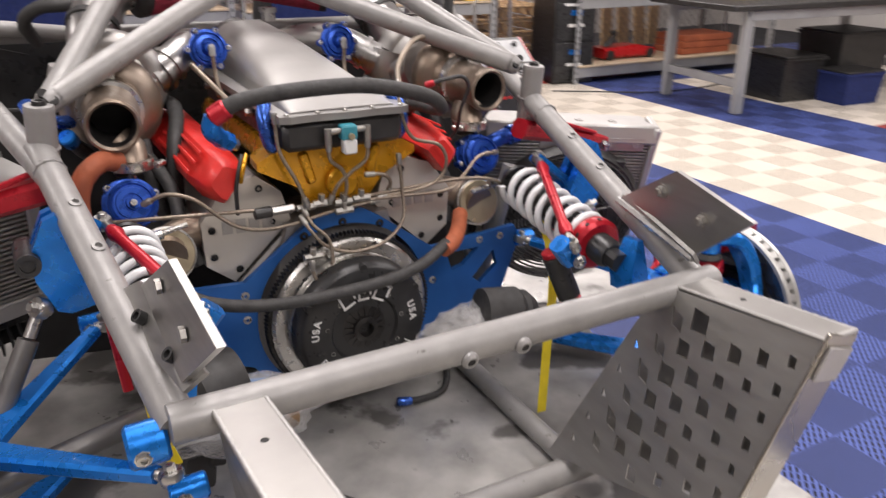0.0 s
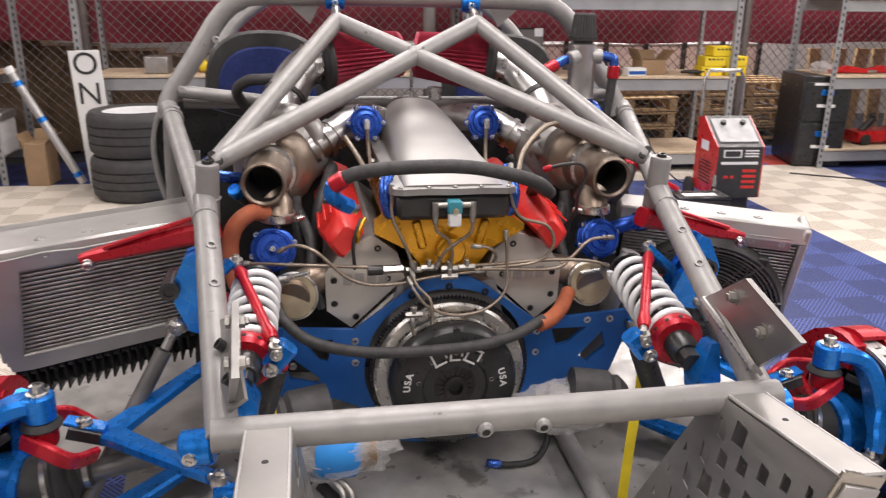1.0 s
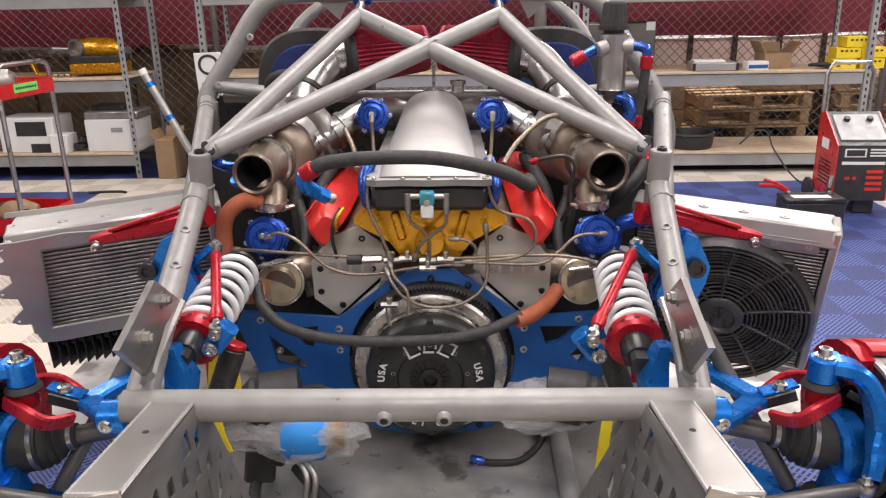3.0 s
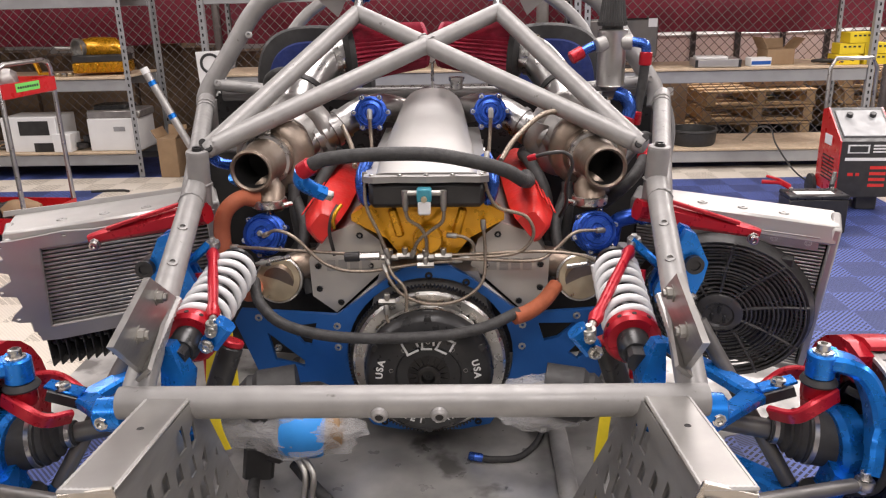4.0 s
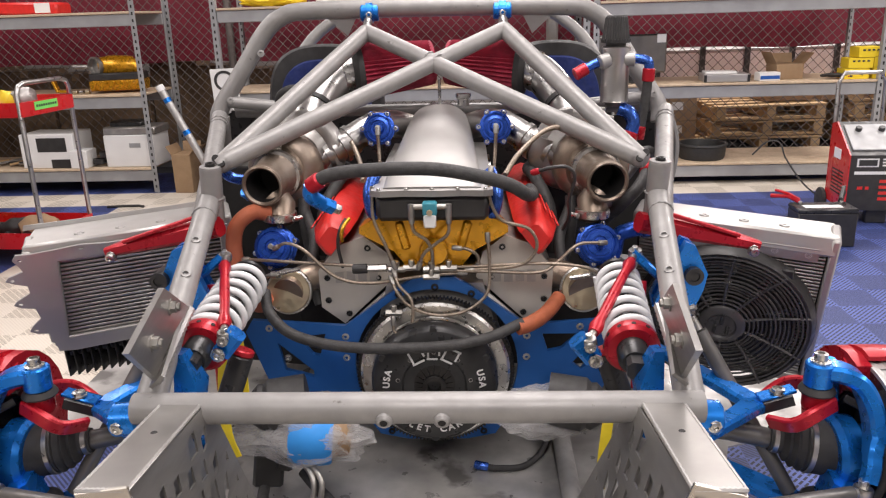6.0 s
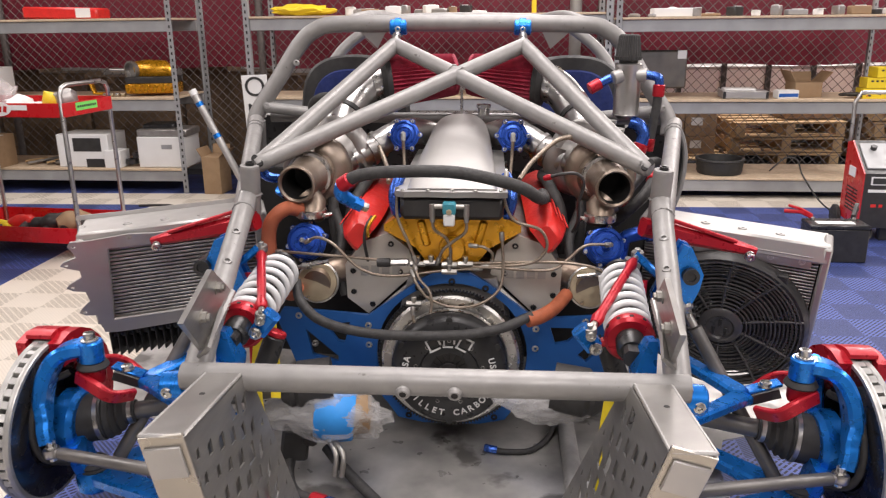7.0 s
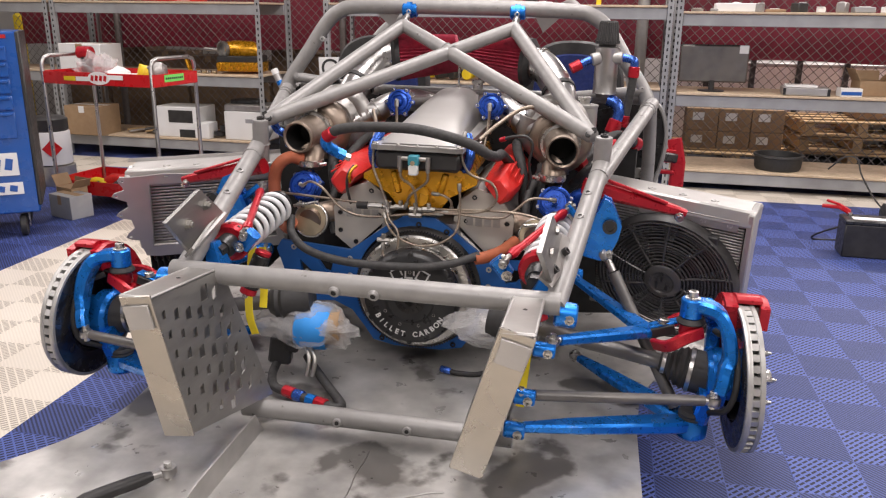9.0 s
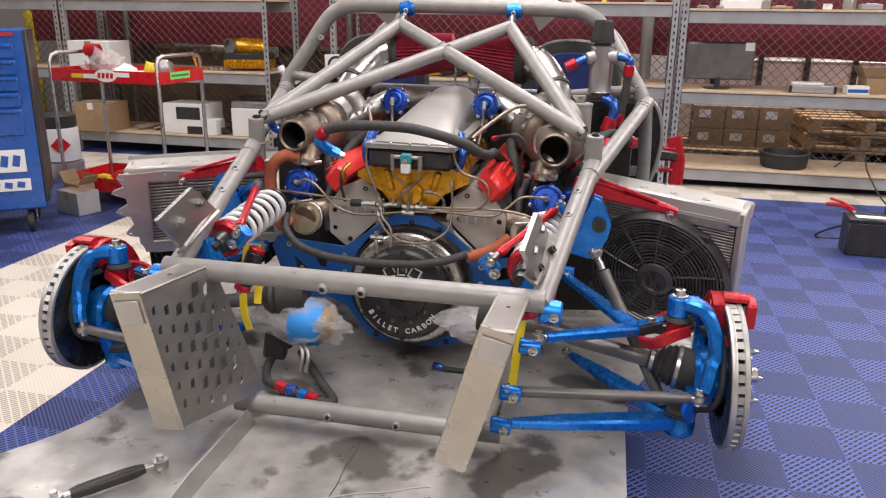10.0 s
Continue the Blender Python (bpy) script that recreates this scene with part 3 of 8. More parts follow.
for s in (-1, 1):
    part("hoop_leg", tube(((s * 0.605, 2.065, 1.03), (s * 0.62, 2.10, 0.80), (s * 0.62, 2.12, 0.40)), 0.021, 14, True), M["frame"], chassis)
    for p in ((0.485, 2.078, 1.192), (0.575, 2.06, 1.07)):
        bm = B()
        lathe(bm, (s * p[0], p[1], p[2] + 0.004), (-s * 0.1, -1, 0.25), [(0.0095, 0), (0.0095, 0.006), (0.0045, 0.007), (0.004, 0.001), (0, 0.001)], 10)
        part("boss", bm, M["frame"], chassis)
    # kink band
    for k in range(2):
        weld((s * (0.594 - 0.006 * k), 2.0 - 0.024 * k, 1.019 - 0.005 * k), (s * 0.22, 1, 0.19), R_MAIN, chassis)
    # gusset sheet in the hoop's corner
    bm = B()
    plate(bm, [(0, 0), (0.09, 0), (0.03, -0.055)], (s * 0.22, 2.097, 1.292), (s * 1.0, 0, 0), (0, -0.15, 1), 0.003)
    part("gusset", bm, M["frame"], chassis)
front = [(-0.62, 2.75, 0.75), (-0.55, 2.85, 1.12), (-0.40, 2.9, 1.28), (-0.25, 2.9, 1.32), (0.25, 2.9, 1.32), (0.40, 2.9, 1.28), (0.55, 2.85, 1.12), (0.62, 2.75, 0.75)]
part("front_hoop", tube(front, 0.021, 14, True, 5), M["frame"], chassis)
for s in (-1, 1):
    part("roof_rail", tube(((s * 0.36, 2.12, 1.303), (s * 0.32, 2.5, 1.33), (s * 0.26, 2.9, 1.318)), 0.019, 14, True), M["frame"], chassis)
    part("diagonal_brace", tube(((s * 0.585, 2.07, 1.07), (s * 0.30, 2.12, 1.03)), 0.0165, 12), M["frame"], chassis)
part("dash_tube", tube(((-0.58, 2.12, 1.035), (0.58, 2.12, 1.035)), 0.016, 12), M["frame"], chassis)

# removable X brace
brace = thing("x_brace", (0, 1.85, 1.15), "grey painted tubular X brace with drilled ends bolted over the engine", "brace")
VE, VT = V((0.43, 1.505, 1.003)), V((0.177, 1.985, 1.248))
tr = 0.0205
part("long_tube", tube(((-VE.x, VE.y, VE.z), (VT.x, VT.y, VT.z)), tr, 18), M["frame"], brace)
for s in (-1, 1):
    part("side_tube", tube(((s * VE.x, VE.y, VE.z), (s * VT.x, VT.y, VT.z)), tr, 18), M["frame"], brace)
mid = V((-VE.x, VE.y, VE.z)).lerp(VT, VE.x / (VE.x + VT.x))
part("half_tube", tube(((VE.x, VE.y, VE.z), mid), tr, 18), M["frame"], brace)
part("half_tube", tube(((-VT.x, VT.y, VT.z), mid), tr, 18), M["frame"], brace)
weld(mid + V((0.012, 0.0, 0.0)), V((0.43, 1.505, 1.003)) - mid, tr, brace)
weld(mid + V((-0.012, 0.01, 0.005)), V((-0.17, 1.985, 1.243)) - mid, tr, brace)
for s in (-1, 1):
    e, d = V((s * VE.x, VE.y, VE.z)), (V((s * VE.x, VE.y, VE.z)) - mid).normalized()
    bm = B()
    lathe(bm, e - d * 0.004, d, [(tr, 0), (tr, 0.012), (0.016, 0.022), (0, 0.023)], 18)
    part("end_cap", bm, M["frame"], brace)
    bm = B()
    for o in ((-s * 0.006, -0.0165, 0.003), (s * 0.007, -0.0105, 0.0135)):
        q = e + d * 0.006 + V(o) - V((0, -0.003, 0.0017))
        cyl(bm, q, q + V((0, -0.005, 0.0028)), 0.0078, 16)
    part("end_bore", bm, M["dark"], brace)
    # clevis at the hoop
    t = V((s * VT.x, VT.y, VT.z))
    bm = B()
    sweep(bm, (t, t + V((0, 0.05, 0.025))), 0.012, 12)
    part("rod_end", bm, M["steel"], brace)
    bm = B()
    lathe(bm, (s * VT.x - 0.024, 2.083, 1.296), (1, 0, 0), [(0, 0), (0.020, 0), (0.023, 0.003), (0.023, 0.014), (0.0265, 0.015), (0.0265, 0.033), (0.023, 0.034), (0.023, 0.045), (0.020, 0.048), (0, 0.048)], 24)
    part("clevis", bm, M["blue"], brace, "bright blue anodised clamp")
    bolt(brace, (s * VT.x + 0.024, 2.083, 1.296), (1, 0, 0), 0.009, 0.008)
    bolt(brace, (s * VT.x, 2.060, 1.290), (0, -1, 0.1), 0.008, 0.006)

brace.matrix_world = Matrix.Translation((-0.009, 0.008, 0.002)) @ brace.matrix_world

# perforated box gussets below the rear cross tube
for s in (-1, 1):
    g = thing("box_gusset", (s * 0.33, 0.78, 0.40), "bare aluminium box gusset perforated with diamond holes", "gusset", "rear box gussets")
    xi, xo, sk = (0.310, 0.366, 0.145) if s < 0 else (0.306, 0.362, 0.285)
    # outline in y, z: top front, top rear, bottom rear, bottom front
    TF, TRr, BR, BF = (0.915, 0.772), (0.655, 0.800), (0.690, 0.520), (1.03, 0.432)
    holes = []
    for r in range(-1, 8):
        for c in range(7):
            u = 0.085 + 0.138 * c
            w = -0.03 + 0.142 * r + 0.20 * u
            if not 0.075 < w < 0.945 or (c == 6 and not 0.25 < w < 0.9):
                continue
            ytop, ybot = TRr[0] + (TF[0] - TRr[0]) * u, BR[0] + (BF[0] - BR[0]) * u
            ztop, zbot = TRr[1] + (TF[1] - TRr[1]) * u, BR[1] + (BF[1] - BR[1]) * u
            y, z = ytop + (ybot - ytop) * w, ztop + (zbot - ztop) * w
            k = 0.88 + 0.12 * math.sin(c * 5.1 + r * 3.3)
            a, b2 = min(0.0165, 0.0055 + 0.0165 * u) * k, min(0.0165, 0.0075 + 0.0105 * u) * k
            if c == 6:
                a, b2 = a * 0.5, b2 * 0.55
                holes.append([(y - a * 0.9, z - b2 * 0.5), (y + a * 0.5, z - b2 * 0.9), (y + a * 0.35, z + b2 * 0.9)])
            elif c == 5:
                holes.append([(y - a * 0.9, z - b2), (y + a * 0.35, z - b2 * 0.7), (y + a * 0.85, z + b2 * 1.1), (y - a * 0.65, z + b2 * 0.45)])
            else:
                holes.append([(y - a, z - b2), (y + a * 0.75, z - b2 * 1.15), (y + a, z + b2), (y - a * 0.7, z + b2 * 0.85)])
    bm = B()
    plate(bm, [TF, TRr, BR, BF], (s * (xi - 0.8 * sk), 0, 0), (0, 1, 0), (s * sk, 0, 1), -0.003 if s < 0 else 0.003, holes)
    part("perforated_side", bm, M["alu"], g, "side sheet with rows of diamond holes", smooth=False)
    bm = B()
    plate(bm, [TF, TRr, BR, BF], (s * (xo - 0.8 * sk), 0, 0), (0, 1, 0), (s * sk, 0, 1), 0.003 if s < 0 else -0.003)
    part("outer_side", bm, M["alu"], g, smooth=False)
    bm = B()
    cx = s * (xi + xo) / 2
    d = V((0, TRr[0] - TF[0], TRr[1] - TF[1]))
    n_ = V((0, -d.z, d.y)).normalized()
    box(bm, V((cx, (TF[0] + TRr[0]) / 2, (TF[1] + TRr[1]) / 2)) + V((0, 0, 0.0025)), (xo - xi + 0.006, d.length + 0.01, 0.004), axes=((1, 0, 0), -d.normalized(), V((1, 0, 0)).cross(-d.normalized())), bevel=0.001)
    part("top_sheet", bm, M["alu"], g, smooth=False)
    bm = B()
    q = V((cx, TF[0] * 0.55 + TRr[0] * 0.45, TF[1] * 0.55 + TRr[1] * 0.45 + 0.0046))
    cyl(bm, q - V((0, 0, 0.003)), q + V((0, 0, 0.0006)), 0.0045, 12)
    part("drilled_hole", bm, M["dark"], g)
    for x in (xi, xo):
        bm = B()
        pts = [V((s * x, TF[0] + (TRr[0] - TF[0]) * k / 39, TF[1] + (TRr[1] - TF[1]) * k / 39 + 0.0035)) + V((0.0004 * math.sin(k * 2.7), 0, 0)) for k in range(40)]
        sweep(bm, pts, [0.0020 + 0.0006 * (k % 2) for k in range(40)], 6)
        part("weld_bead", bm, M["alu_white"], g)
    d = V((s * sk * (BR[1] - TRr[1]), BR[0] - TRr[0], BR[1] - TRr[1]))
    bx = V((1, 0, 0)) - d.normalized() * d.normalized().x
    bx.normalize()
    bm = B()
    box(bm, V((cx + d.x / 2, (TRr[0] + BR[0]) / 2, (TRr[1] + BR[1]) / 2)) + V((0, -0.0025, -0.001)), (xo - xi + 0.006, d.length + 0.012, 0.005), axes=(bx, d.normalized(), bx.cross(d.normalized())), bevel=0.001)
    part("rear_sheet", bm, M["mill"], g, "rear sheet of bare aluminium tinted for warm reflected light", smooth=False)
    # welded pocket at the top rear corner
    bm = B()
    a = d.normalized()
    box(bm, V((cx, TRr[0] - 0.006, TRr[1] - 0.012)) + a * 0.024, (0.050, 0.048, 0.005), axes=(bx, a, bx.cross(a)), bevel=0.001)
    part("pocket_plate", bm, M["alu_white"], g, "small welded cover plate")
    for x in (xi, xo):
        bm = B()
        pts = []
        for k in range(40):
            f = k / 39
            pts.append(V((s * (x - sk * (TRr[1] - BR[1]) * f), TRr[0] + (BR[0] - TRr[0]) * f - 0.004, TRr[1] + (BR[1] - TRr[1]) * f)) + V((0.0005 * math.sin(k * 2.2), 0.002, 0)))
        sweep(bm, pts, [0.0026 + 0.0006 * (k % 2) for k in range(40)], 6)
        part("weld_bead", bm, M["alu_white"], g)
    bm = B()
    sweep(bm, [V((s * (xi + (xo - xi) * k / 19), TRr[0] - 0.003, TRr[1] + 0.003)) + V((0, 0.001 * (k % 2), 0)) for k in range(20)], [0.003 + 0.0007 * (k % 2) for k in range(20)], 6)
    part("weld_bead", bm, M["alu_white"], g)
    bolt(g, (s * 0.342, 0.80, 0.784), (0, 0.14, 1), 0.005, 0.001, M["dark"], "rivet_hole")

# floor pan
pan = thing("floor_pan", (0, 1.0, 0.37), "stained bare aluminium undertray sheet of the race car", "undertray")
outl = [(-0.30, 2.6), (-0.95, 2.6), (-0.945, 1.62), (-0.90, 1.53), (-0.66, 1.45), (-0.63, 1.12)]
for k in range(11):
    f = k / 10
    outl.append((-0.622 - 0.30 * f ** 2.0, 1.02 - 0.46 * f))
outl += [(-0.97, 0.48), (0.583, 0.48), (0.585, 1.17), (0.60, 1.34), (0.64, 1.45), (0.90, 1.55), (0.935, 1.64), (0.92, 2.6)]
bm = B()
plate(bm, outl, (0, 0, 0.362), (1, 0, 0), (0, 1, 0), 0.004)
part("sheet", bm, M["pan"], pan, smooth=False)
bm = B()
plate(bm, [(0, 0), (0.035, 0.055), (0.30, 0.055), (0.62, 0.02), (0.62, 0)], (-0.262, 0.98, 0.366), (0, -1, 0), (0, 0, 1), 0.004)
part("fin", bm, M["alu_dull"], pan, "upright dividing fin with a torn edge", smooth=False)
bm = B()
sweep(bm, [(0.002 * math.sin(k), 0.95 - 0.02 * k, 0.3665) for k in range(36)], 0.0012, 5)
part("seam", bm, M["alu"], pan)
bm = B()
sweep(bm, [(0.19 - 0.014 * k, 0.83 - 0.006 * k + 0.003 * math.sin(k * 0.8), 0.368) for k in range(24)], 0.0018, 5)
part("scribed_line", bm, M["alu_white"], pan)

# ---- engine ----
engine = thing("engine", (0, 1.6, 0.45), "large V8 engine with gold intake manifold and red valve covers", "engine")
bm = B()
loft(bm, [[(-0.13, y, 0.44), (0.13, y, 0.44), (0.15, y, 0.56), (0.10, y, 0.76), (-0.10, y, 0.76), (-0.15, y, 0.56)] for y in (1.44, 1.96)])
part("block", bm, M["castgrey"], engine)
for s in (-1, 1):
    # cylinder head, its end plate, and the valve cover on it
    sec = [(0.085, 0.765), (0.195, 0.662), (0.243, 0.70), (0.246, 0.78), (0.205, 0.835), (0.145, 0.855), (0.10, 0.82)]
    bm = B()
    loft(bm, [[(s * x, y, z) for x, z in sec] for y in (1.475, 1.97)])
    part("cylinder_head", bm, M["castgrey"], engine)
    bm = B()
    plate(bm, [(s * x, z) for x, z in sec], (0, 1.474, 0), (1, 0, 0), (0, 0, 1), 0.012, [circle2(s * 0.185, 0.685, 0.005, 8), circle2(s * 0.228, 0.715, 0.005, 8), circle2(s * 0.228, 0.765, 0.005, 8)])
    ep = part("head_end_plate", bm, M["millplate"], engine, "milled aluminium end plate with an engraved mark", smooth=False)
    for k in range(4):
        bm = B()
        box(bm, (s * 0.165 - 0.036 + 0.024 * k, 1.4608, 0.767), (0.018, 0.0016, 0.026 if k % 2 else 0.024), bevel=0)
        part("mark_bar", bm, M["castgrey"], ep, smooth=False)
    for x, z in ((0.185, 0.685), (0.228, 0.715), (0.228, 0.765), (0.12, 0.765), (0.14, 0.83)):
        bolt(ep, (s * x, 1.463, z), (0, -1, 0), 0.006, 0.004, M["blackmetal"])
    # valley strip below the plate
    bm = B()
    sweep(bm, ((s * 0.08, 1.462, 0.752), (s * 0.19, 1.462, 0.652)), 0.007, 6)
    part("gasket_strip", bm, M["alu"], engine)
    # valve cover, tapered box on a 45 degree face
    a, n_ = V((s * 0.62, 0, -0.78)).normalized(), V((s * 0.78, 0, 0.62)).normalized()
    rings = []
    for y, k in ((1.415, 0.55), (1.425, 0.70), (1.50, 0.92), (1.95, 1.0), (1.96, 0.85)):
        c = V((s * 0.192, y, 0.862))
        ring = []
        for u, w in ((-0.034, -0.012), (0.058, -0.012), (0.062, 0.004), (0.050, 0.046), (0.040, 0.056), (-0.018, 0.056), (-0.028, 0.046), (-0.038, 0.004)):
            ring.append(c + a * u * k + n_ * w * k)
        rings.append(ring)
    bm = B()
    loft(bm, rings)
    vc = part("valve_cover", bm, M["redpaint"], engine, "red crackle-finish valve cover")
    for k in range(3):
        bm = B()
        c = V((s * 0.192, 1.60 + 0.0 * k, 0.862)) + n_ * 0.0565 + a * (-0.008 + 0.019 * k)
        box(bm, c, (0.006, 0.26, 0.003), axes=(a, (0, 1, 0), a.cross(V((0, 1, 0)))), bevel=0.001)
        part("raised_bar", bm, M["redpaint"], vc)
    # oil filler or breather hose on the inboard side
    part("breather_hose", tube(((s * 0.115, 1.47, 0.99), (s * 0.128, 1.44, 0.955), (s * 0.122, 1.43, 0.915), (s * 0.105, 1.45, 0.90)), 0.0125, 12, True), M["bluefit"], engine, "violet-blue anodised elbow")

# gold lower intake
bm = B()
loft(bm, [[(-0.055, y, 0.80), (0.055, y, 0.80), (0.082, y, 0.835), (w, y, 0.872), (w, y, 0.885), (0.112, y, 0.906), (-0.112, y, 0.906), (-w, y, 0.885), (-w, y, 0.872), (-0.082, y, 0.835)] for y, w in ((1.425, 0.150), (1.48, 0.146), (1.53, 0.122), (1.93, 0.122))])
low = part("lower_intake", bm, M["gold"], engine, "gold anodised lower intake manifold")
for x in (-0.062, 0.062):
    bm = B()
    box(bm, (x, 1.424, 0.868), (0.018, 0.014, 0.060), (0, x * 250, 0), 0.005)
    part("rib", bm, M["gold"], low)
bm = B()
cyl(bm, (0.0, 1.428, 0.835), (0.0, 1.41, 0.835), 0.03, 20)
part("boss", bm, M["gold"], low)
# black spacer with the bright lid and the swept plenum
bm = B()
box(bm, (0, 1.655, 0.931), (0.222, 0.53, 0.052), bevel=0.01)
part("spacer", bm, M["black"], engine, "black moulded spacer band")
bm = B()
lid = [(-0.118, 1.385), (-0.10, 1.378), (-0.055, 1.383), (0.0, 1.378), (0.055, 1.383), (0.10, 1.378), (0.118, 1.385), (0.118, 1.94), (-0.118, 1.94)]
plate(bm, lid, (0, 0, 0.9575), (1, 0, 0), (0, 1, 0), 0.012)
part("lid", bm, M["satin"], engine, "bead-blasted aluminium lid with scalloped edge", smooth=False)
for x in (-0.104, -0.05, 0.0, 0.05, 0.104):
    bolt(engine, (x, 1.390, 0.9695), (0, 0, 1), 0.0045, 0.005, M["steel"])


def arch(y, w, z0, h, k):
    """Section of the plenum: flat sides blending into a round top."""
    pts = []
    for i in range(17):
        t = math.pi * i / 16
        c, s_ = math.cos(t), math.sin(t)
        pts.append((w * math.copysign(abs(c) ** k, c), y, z0 + h * abs(s_) ** k))
    return pts


bm = B()
loft(bm, [arch(1.40, 0.096, 0.969, 0.004, 0.45), arch(1.46, 0.096, 0.969, 0.020, 0.5), arch(1.56, 0.094, 0.968, 0.042, 0.55), arch(1.70, 0.090, 0.966, 0.070, 0.62), arch(1.84, 0.086, 0.965, 0.092, 0.68), arch(1.95, 0.083, 0.965, 0.102, 0.72), arch(1.985, 0.079, 0.965, 0.099, 0.72), arch(2.0, 0.068, 0.965, 0.088, 0.75)])
part("plenum", bm, M["satin"], engine, "swept plenum of brushed aluminium sheet")
bm = B()
cyl(bm, (0, 1.95, 0.985), (0, 2.06, 0.99), 0.075, 24)
part("throttle_neck", bm, M["blackmetal"], engine)
bm = B()
lathe(bm, (0.062, 1.99, 1.06), (0, 0, 1), [(0, 0), (0.016, 0), (0.016, 0.018), (0.02, 0.02), (0.02, 0.03), (0, 0.032)], 16)
part("filler_cap", bm, M["steel"], engine)
bm = B()
sweep(bm, ((0.0, 1.985, 1.03), (0.0, 1.99, 1.13)), 0.004, 8)
part("stay_rod", bm, M["steel"], engine)
for s in (-1, 1):
    for k in range(5):
        bolt(engine, (s * 0.116, 1.46 + 0.1 * k, 0.945), (s, 0, 0), 0.007, 0.012)
# timing side: near-black filler block under the intake, added for the bay's shade
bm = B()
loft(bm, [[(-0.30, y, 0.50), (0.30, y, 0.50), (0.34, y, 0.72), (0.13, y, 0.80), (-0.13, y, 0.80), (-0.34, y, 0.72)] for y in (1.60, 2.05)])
part("dark_bay_filler", bm, M["dark"], engine)
bm = B()
box(bm, (0, 2.24, 0.70), (1.0, 0.03, 0.66), bevel=0.004)
# added black sheets stand in for dark clutter and hide the floor behind
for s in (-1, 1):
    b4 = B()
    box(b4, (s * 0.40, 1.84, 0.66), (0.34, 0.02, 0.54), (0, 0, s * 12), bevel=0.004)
    part("side_gap_filler", b4, M["dark"], chassis, "black sheet added to fill the dark gap beside the engine")
tagged(part("firewall", bm, M["blackmetal"], chassis, "black bulkhead behind the engine"))

# solenoid valve on the spacer
sol = thing("boost_solenoid", (-0.004, 1.378, 0.92), "teal boost control solenoid with chrome elbows", "solenoid")
bm = B()
box(bm, (-0.004, 1.372, 0.937), (0.028, 0.024, 0.026), bevel=0.003)
part("body", bm, M["teal"], sol)
bm = B()
box(bm, (-0.004, 1.368, 0.913), (0.024, 0.020, 0.026), bevel=0.003)
part("coil", bm, M["paper"], sol, "white printed coil body")
bm = B()
cyl(bm, (-0.004, 1.358, 0.932), (-0.004, 1.352, 0.932), 0.006, 8)
part("stem", bm, M["brass"], sol)
for s in (-1, 1):
    bm = B()
    sweep(bm, ((-0.004 + s * 0.014, 1.372, 0.94), (-0.004 + s * 0.036, 1.372, 0.94)), 0.0055, 10)
    sweep(bm, ((-0.004 + s * 0.036, 1.372, 0.945), (-0.004 + s * 0.036, 1.372, 0.918)), 0.0065, 10)
    part("elbow", bm, M["fitting"], sol)

# ---- clutch and flywheel ----
FC = V((-0.001, 1.385, 0.581))
fly = thing("flywheel", FC, "steel flywheel with black toothed ring gear", "flywheel")
bm = B()
lathe(bm, FC + V((0, 0.028, 0)), (0, -1, 0), [(0, 0), (0.1552, 0), (0.1552, 0.024), (0.150, 0.029), (0.128, 0.030), (0.124, 0.042), (0, 0.042)], 56)
part("disc", bm, M["steel"], fly)
bm = B()
pts_o = []
nt_ = 132
for k in range(nt_ * 4):
    t = 2 * math.pi * k / (nt_ * 4)
    r = 0.1645 if k % 4 in (1, 2) else 0.1600
    pts_o.append((r * math.cos(t), r * math.sin(t)))
plate(bm, pts_o, FC + V((0, 0.024, 0)), (1, 0, 0), (0, 0, 1), 0.016, [circle2(0, 0, 0.1545, 56)])
part("ring_gear", bm, M["ring"], fly, smooth=False)
clutch = thing("clutch_cover", FC + V((0, -0.06, 0)), "black billet clutch cover with white engraved lettering", "clutch")
bm = B()
lathe(bm, FC + V((0, -0.012, 0)), (0, -1, 0), [(0.128, 0), (0.128, 0.026), (0.122, 0.040), (0.116, 0.044), (0.066, 0.046), (0.062, 0.040), (0.0, 0.038)], 56)
part("cover", bm, M["blackmetal"], clutch)
bm = B()
lathe(bm, FC + V((0, -0.014, 0)), (0, -1, 0), [(0.1295, 0), (0.1305, 0.002), (0.1305, 0.008), (0.1295, 0.010)], 56)
part("bright_ring", bm, M["steel"], clutch)
for k in range(18):
    t = 2 * math.pi * k / 18
    d = V((math.cos(t), 0, math.sin(t)))
    bm = B()
    tt = V((-d.z, 0, d.x))
    c = FC + V((0, -0.055, 0))
    o = [c + d * 0.023 - tt * 0.0032, c + d * 0.023 + tt * 0.0032, c + d * 0.054 + tt * 0.0084, c + d * 0.054 - tt * 0.0084]
    q = [p + V((0, 0.006 if i > 1 else 0.0, 0)) for i, p in enumerate(o)]
    loft(bm, [q, [p + V((0, 0.004, 0)) for p in q]])
    part("diaphragm_finger", bm, M["ring"], clutch, smooth=False)
bm = B()
lathe(bm, FC + V((0, -0.048, 0)), (0, -1, 0), [(0.022, 0), (0.024, 0.014), (0.020, 0.016), (0.014, 0.016), (0.012, 0.0), (0, 0.0)], 24)
part("hub", bm, M["ring"], clutch)
for k in range(9):
    t = 2 * math.pi * (k + 0.25) / 9
    bolt(clutch, FC + V((0.074 * math.cos(t), -0.057, 0.074 * math.sin(t))), (0, -1, 0), 0.0035, 0.001, M["steel"], "rivet")
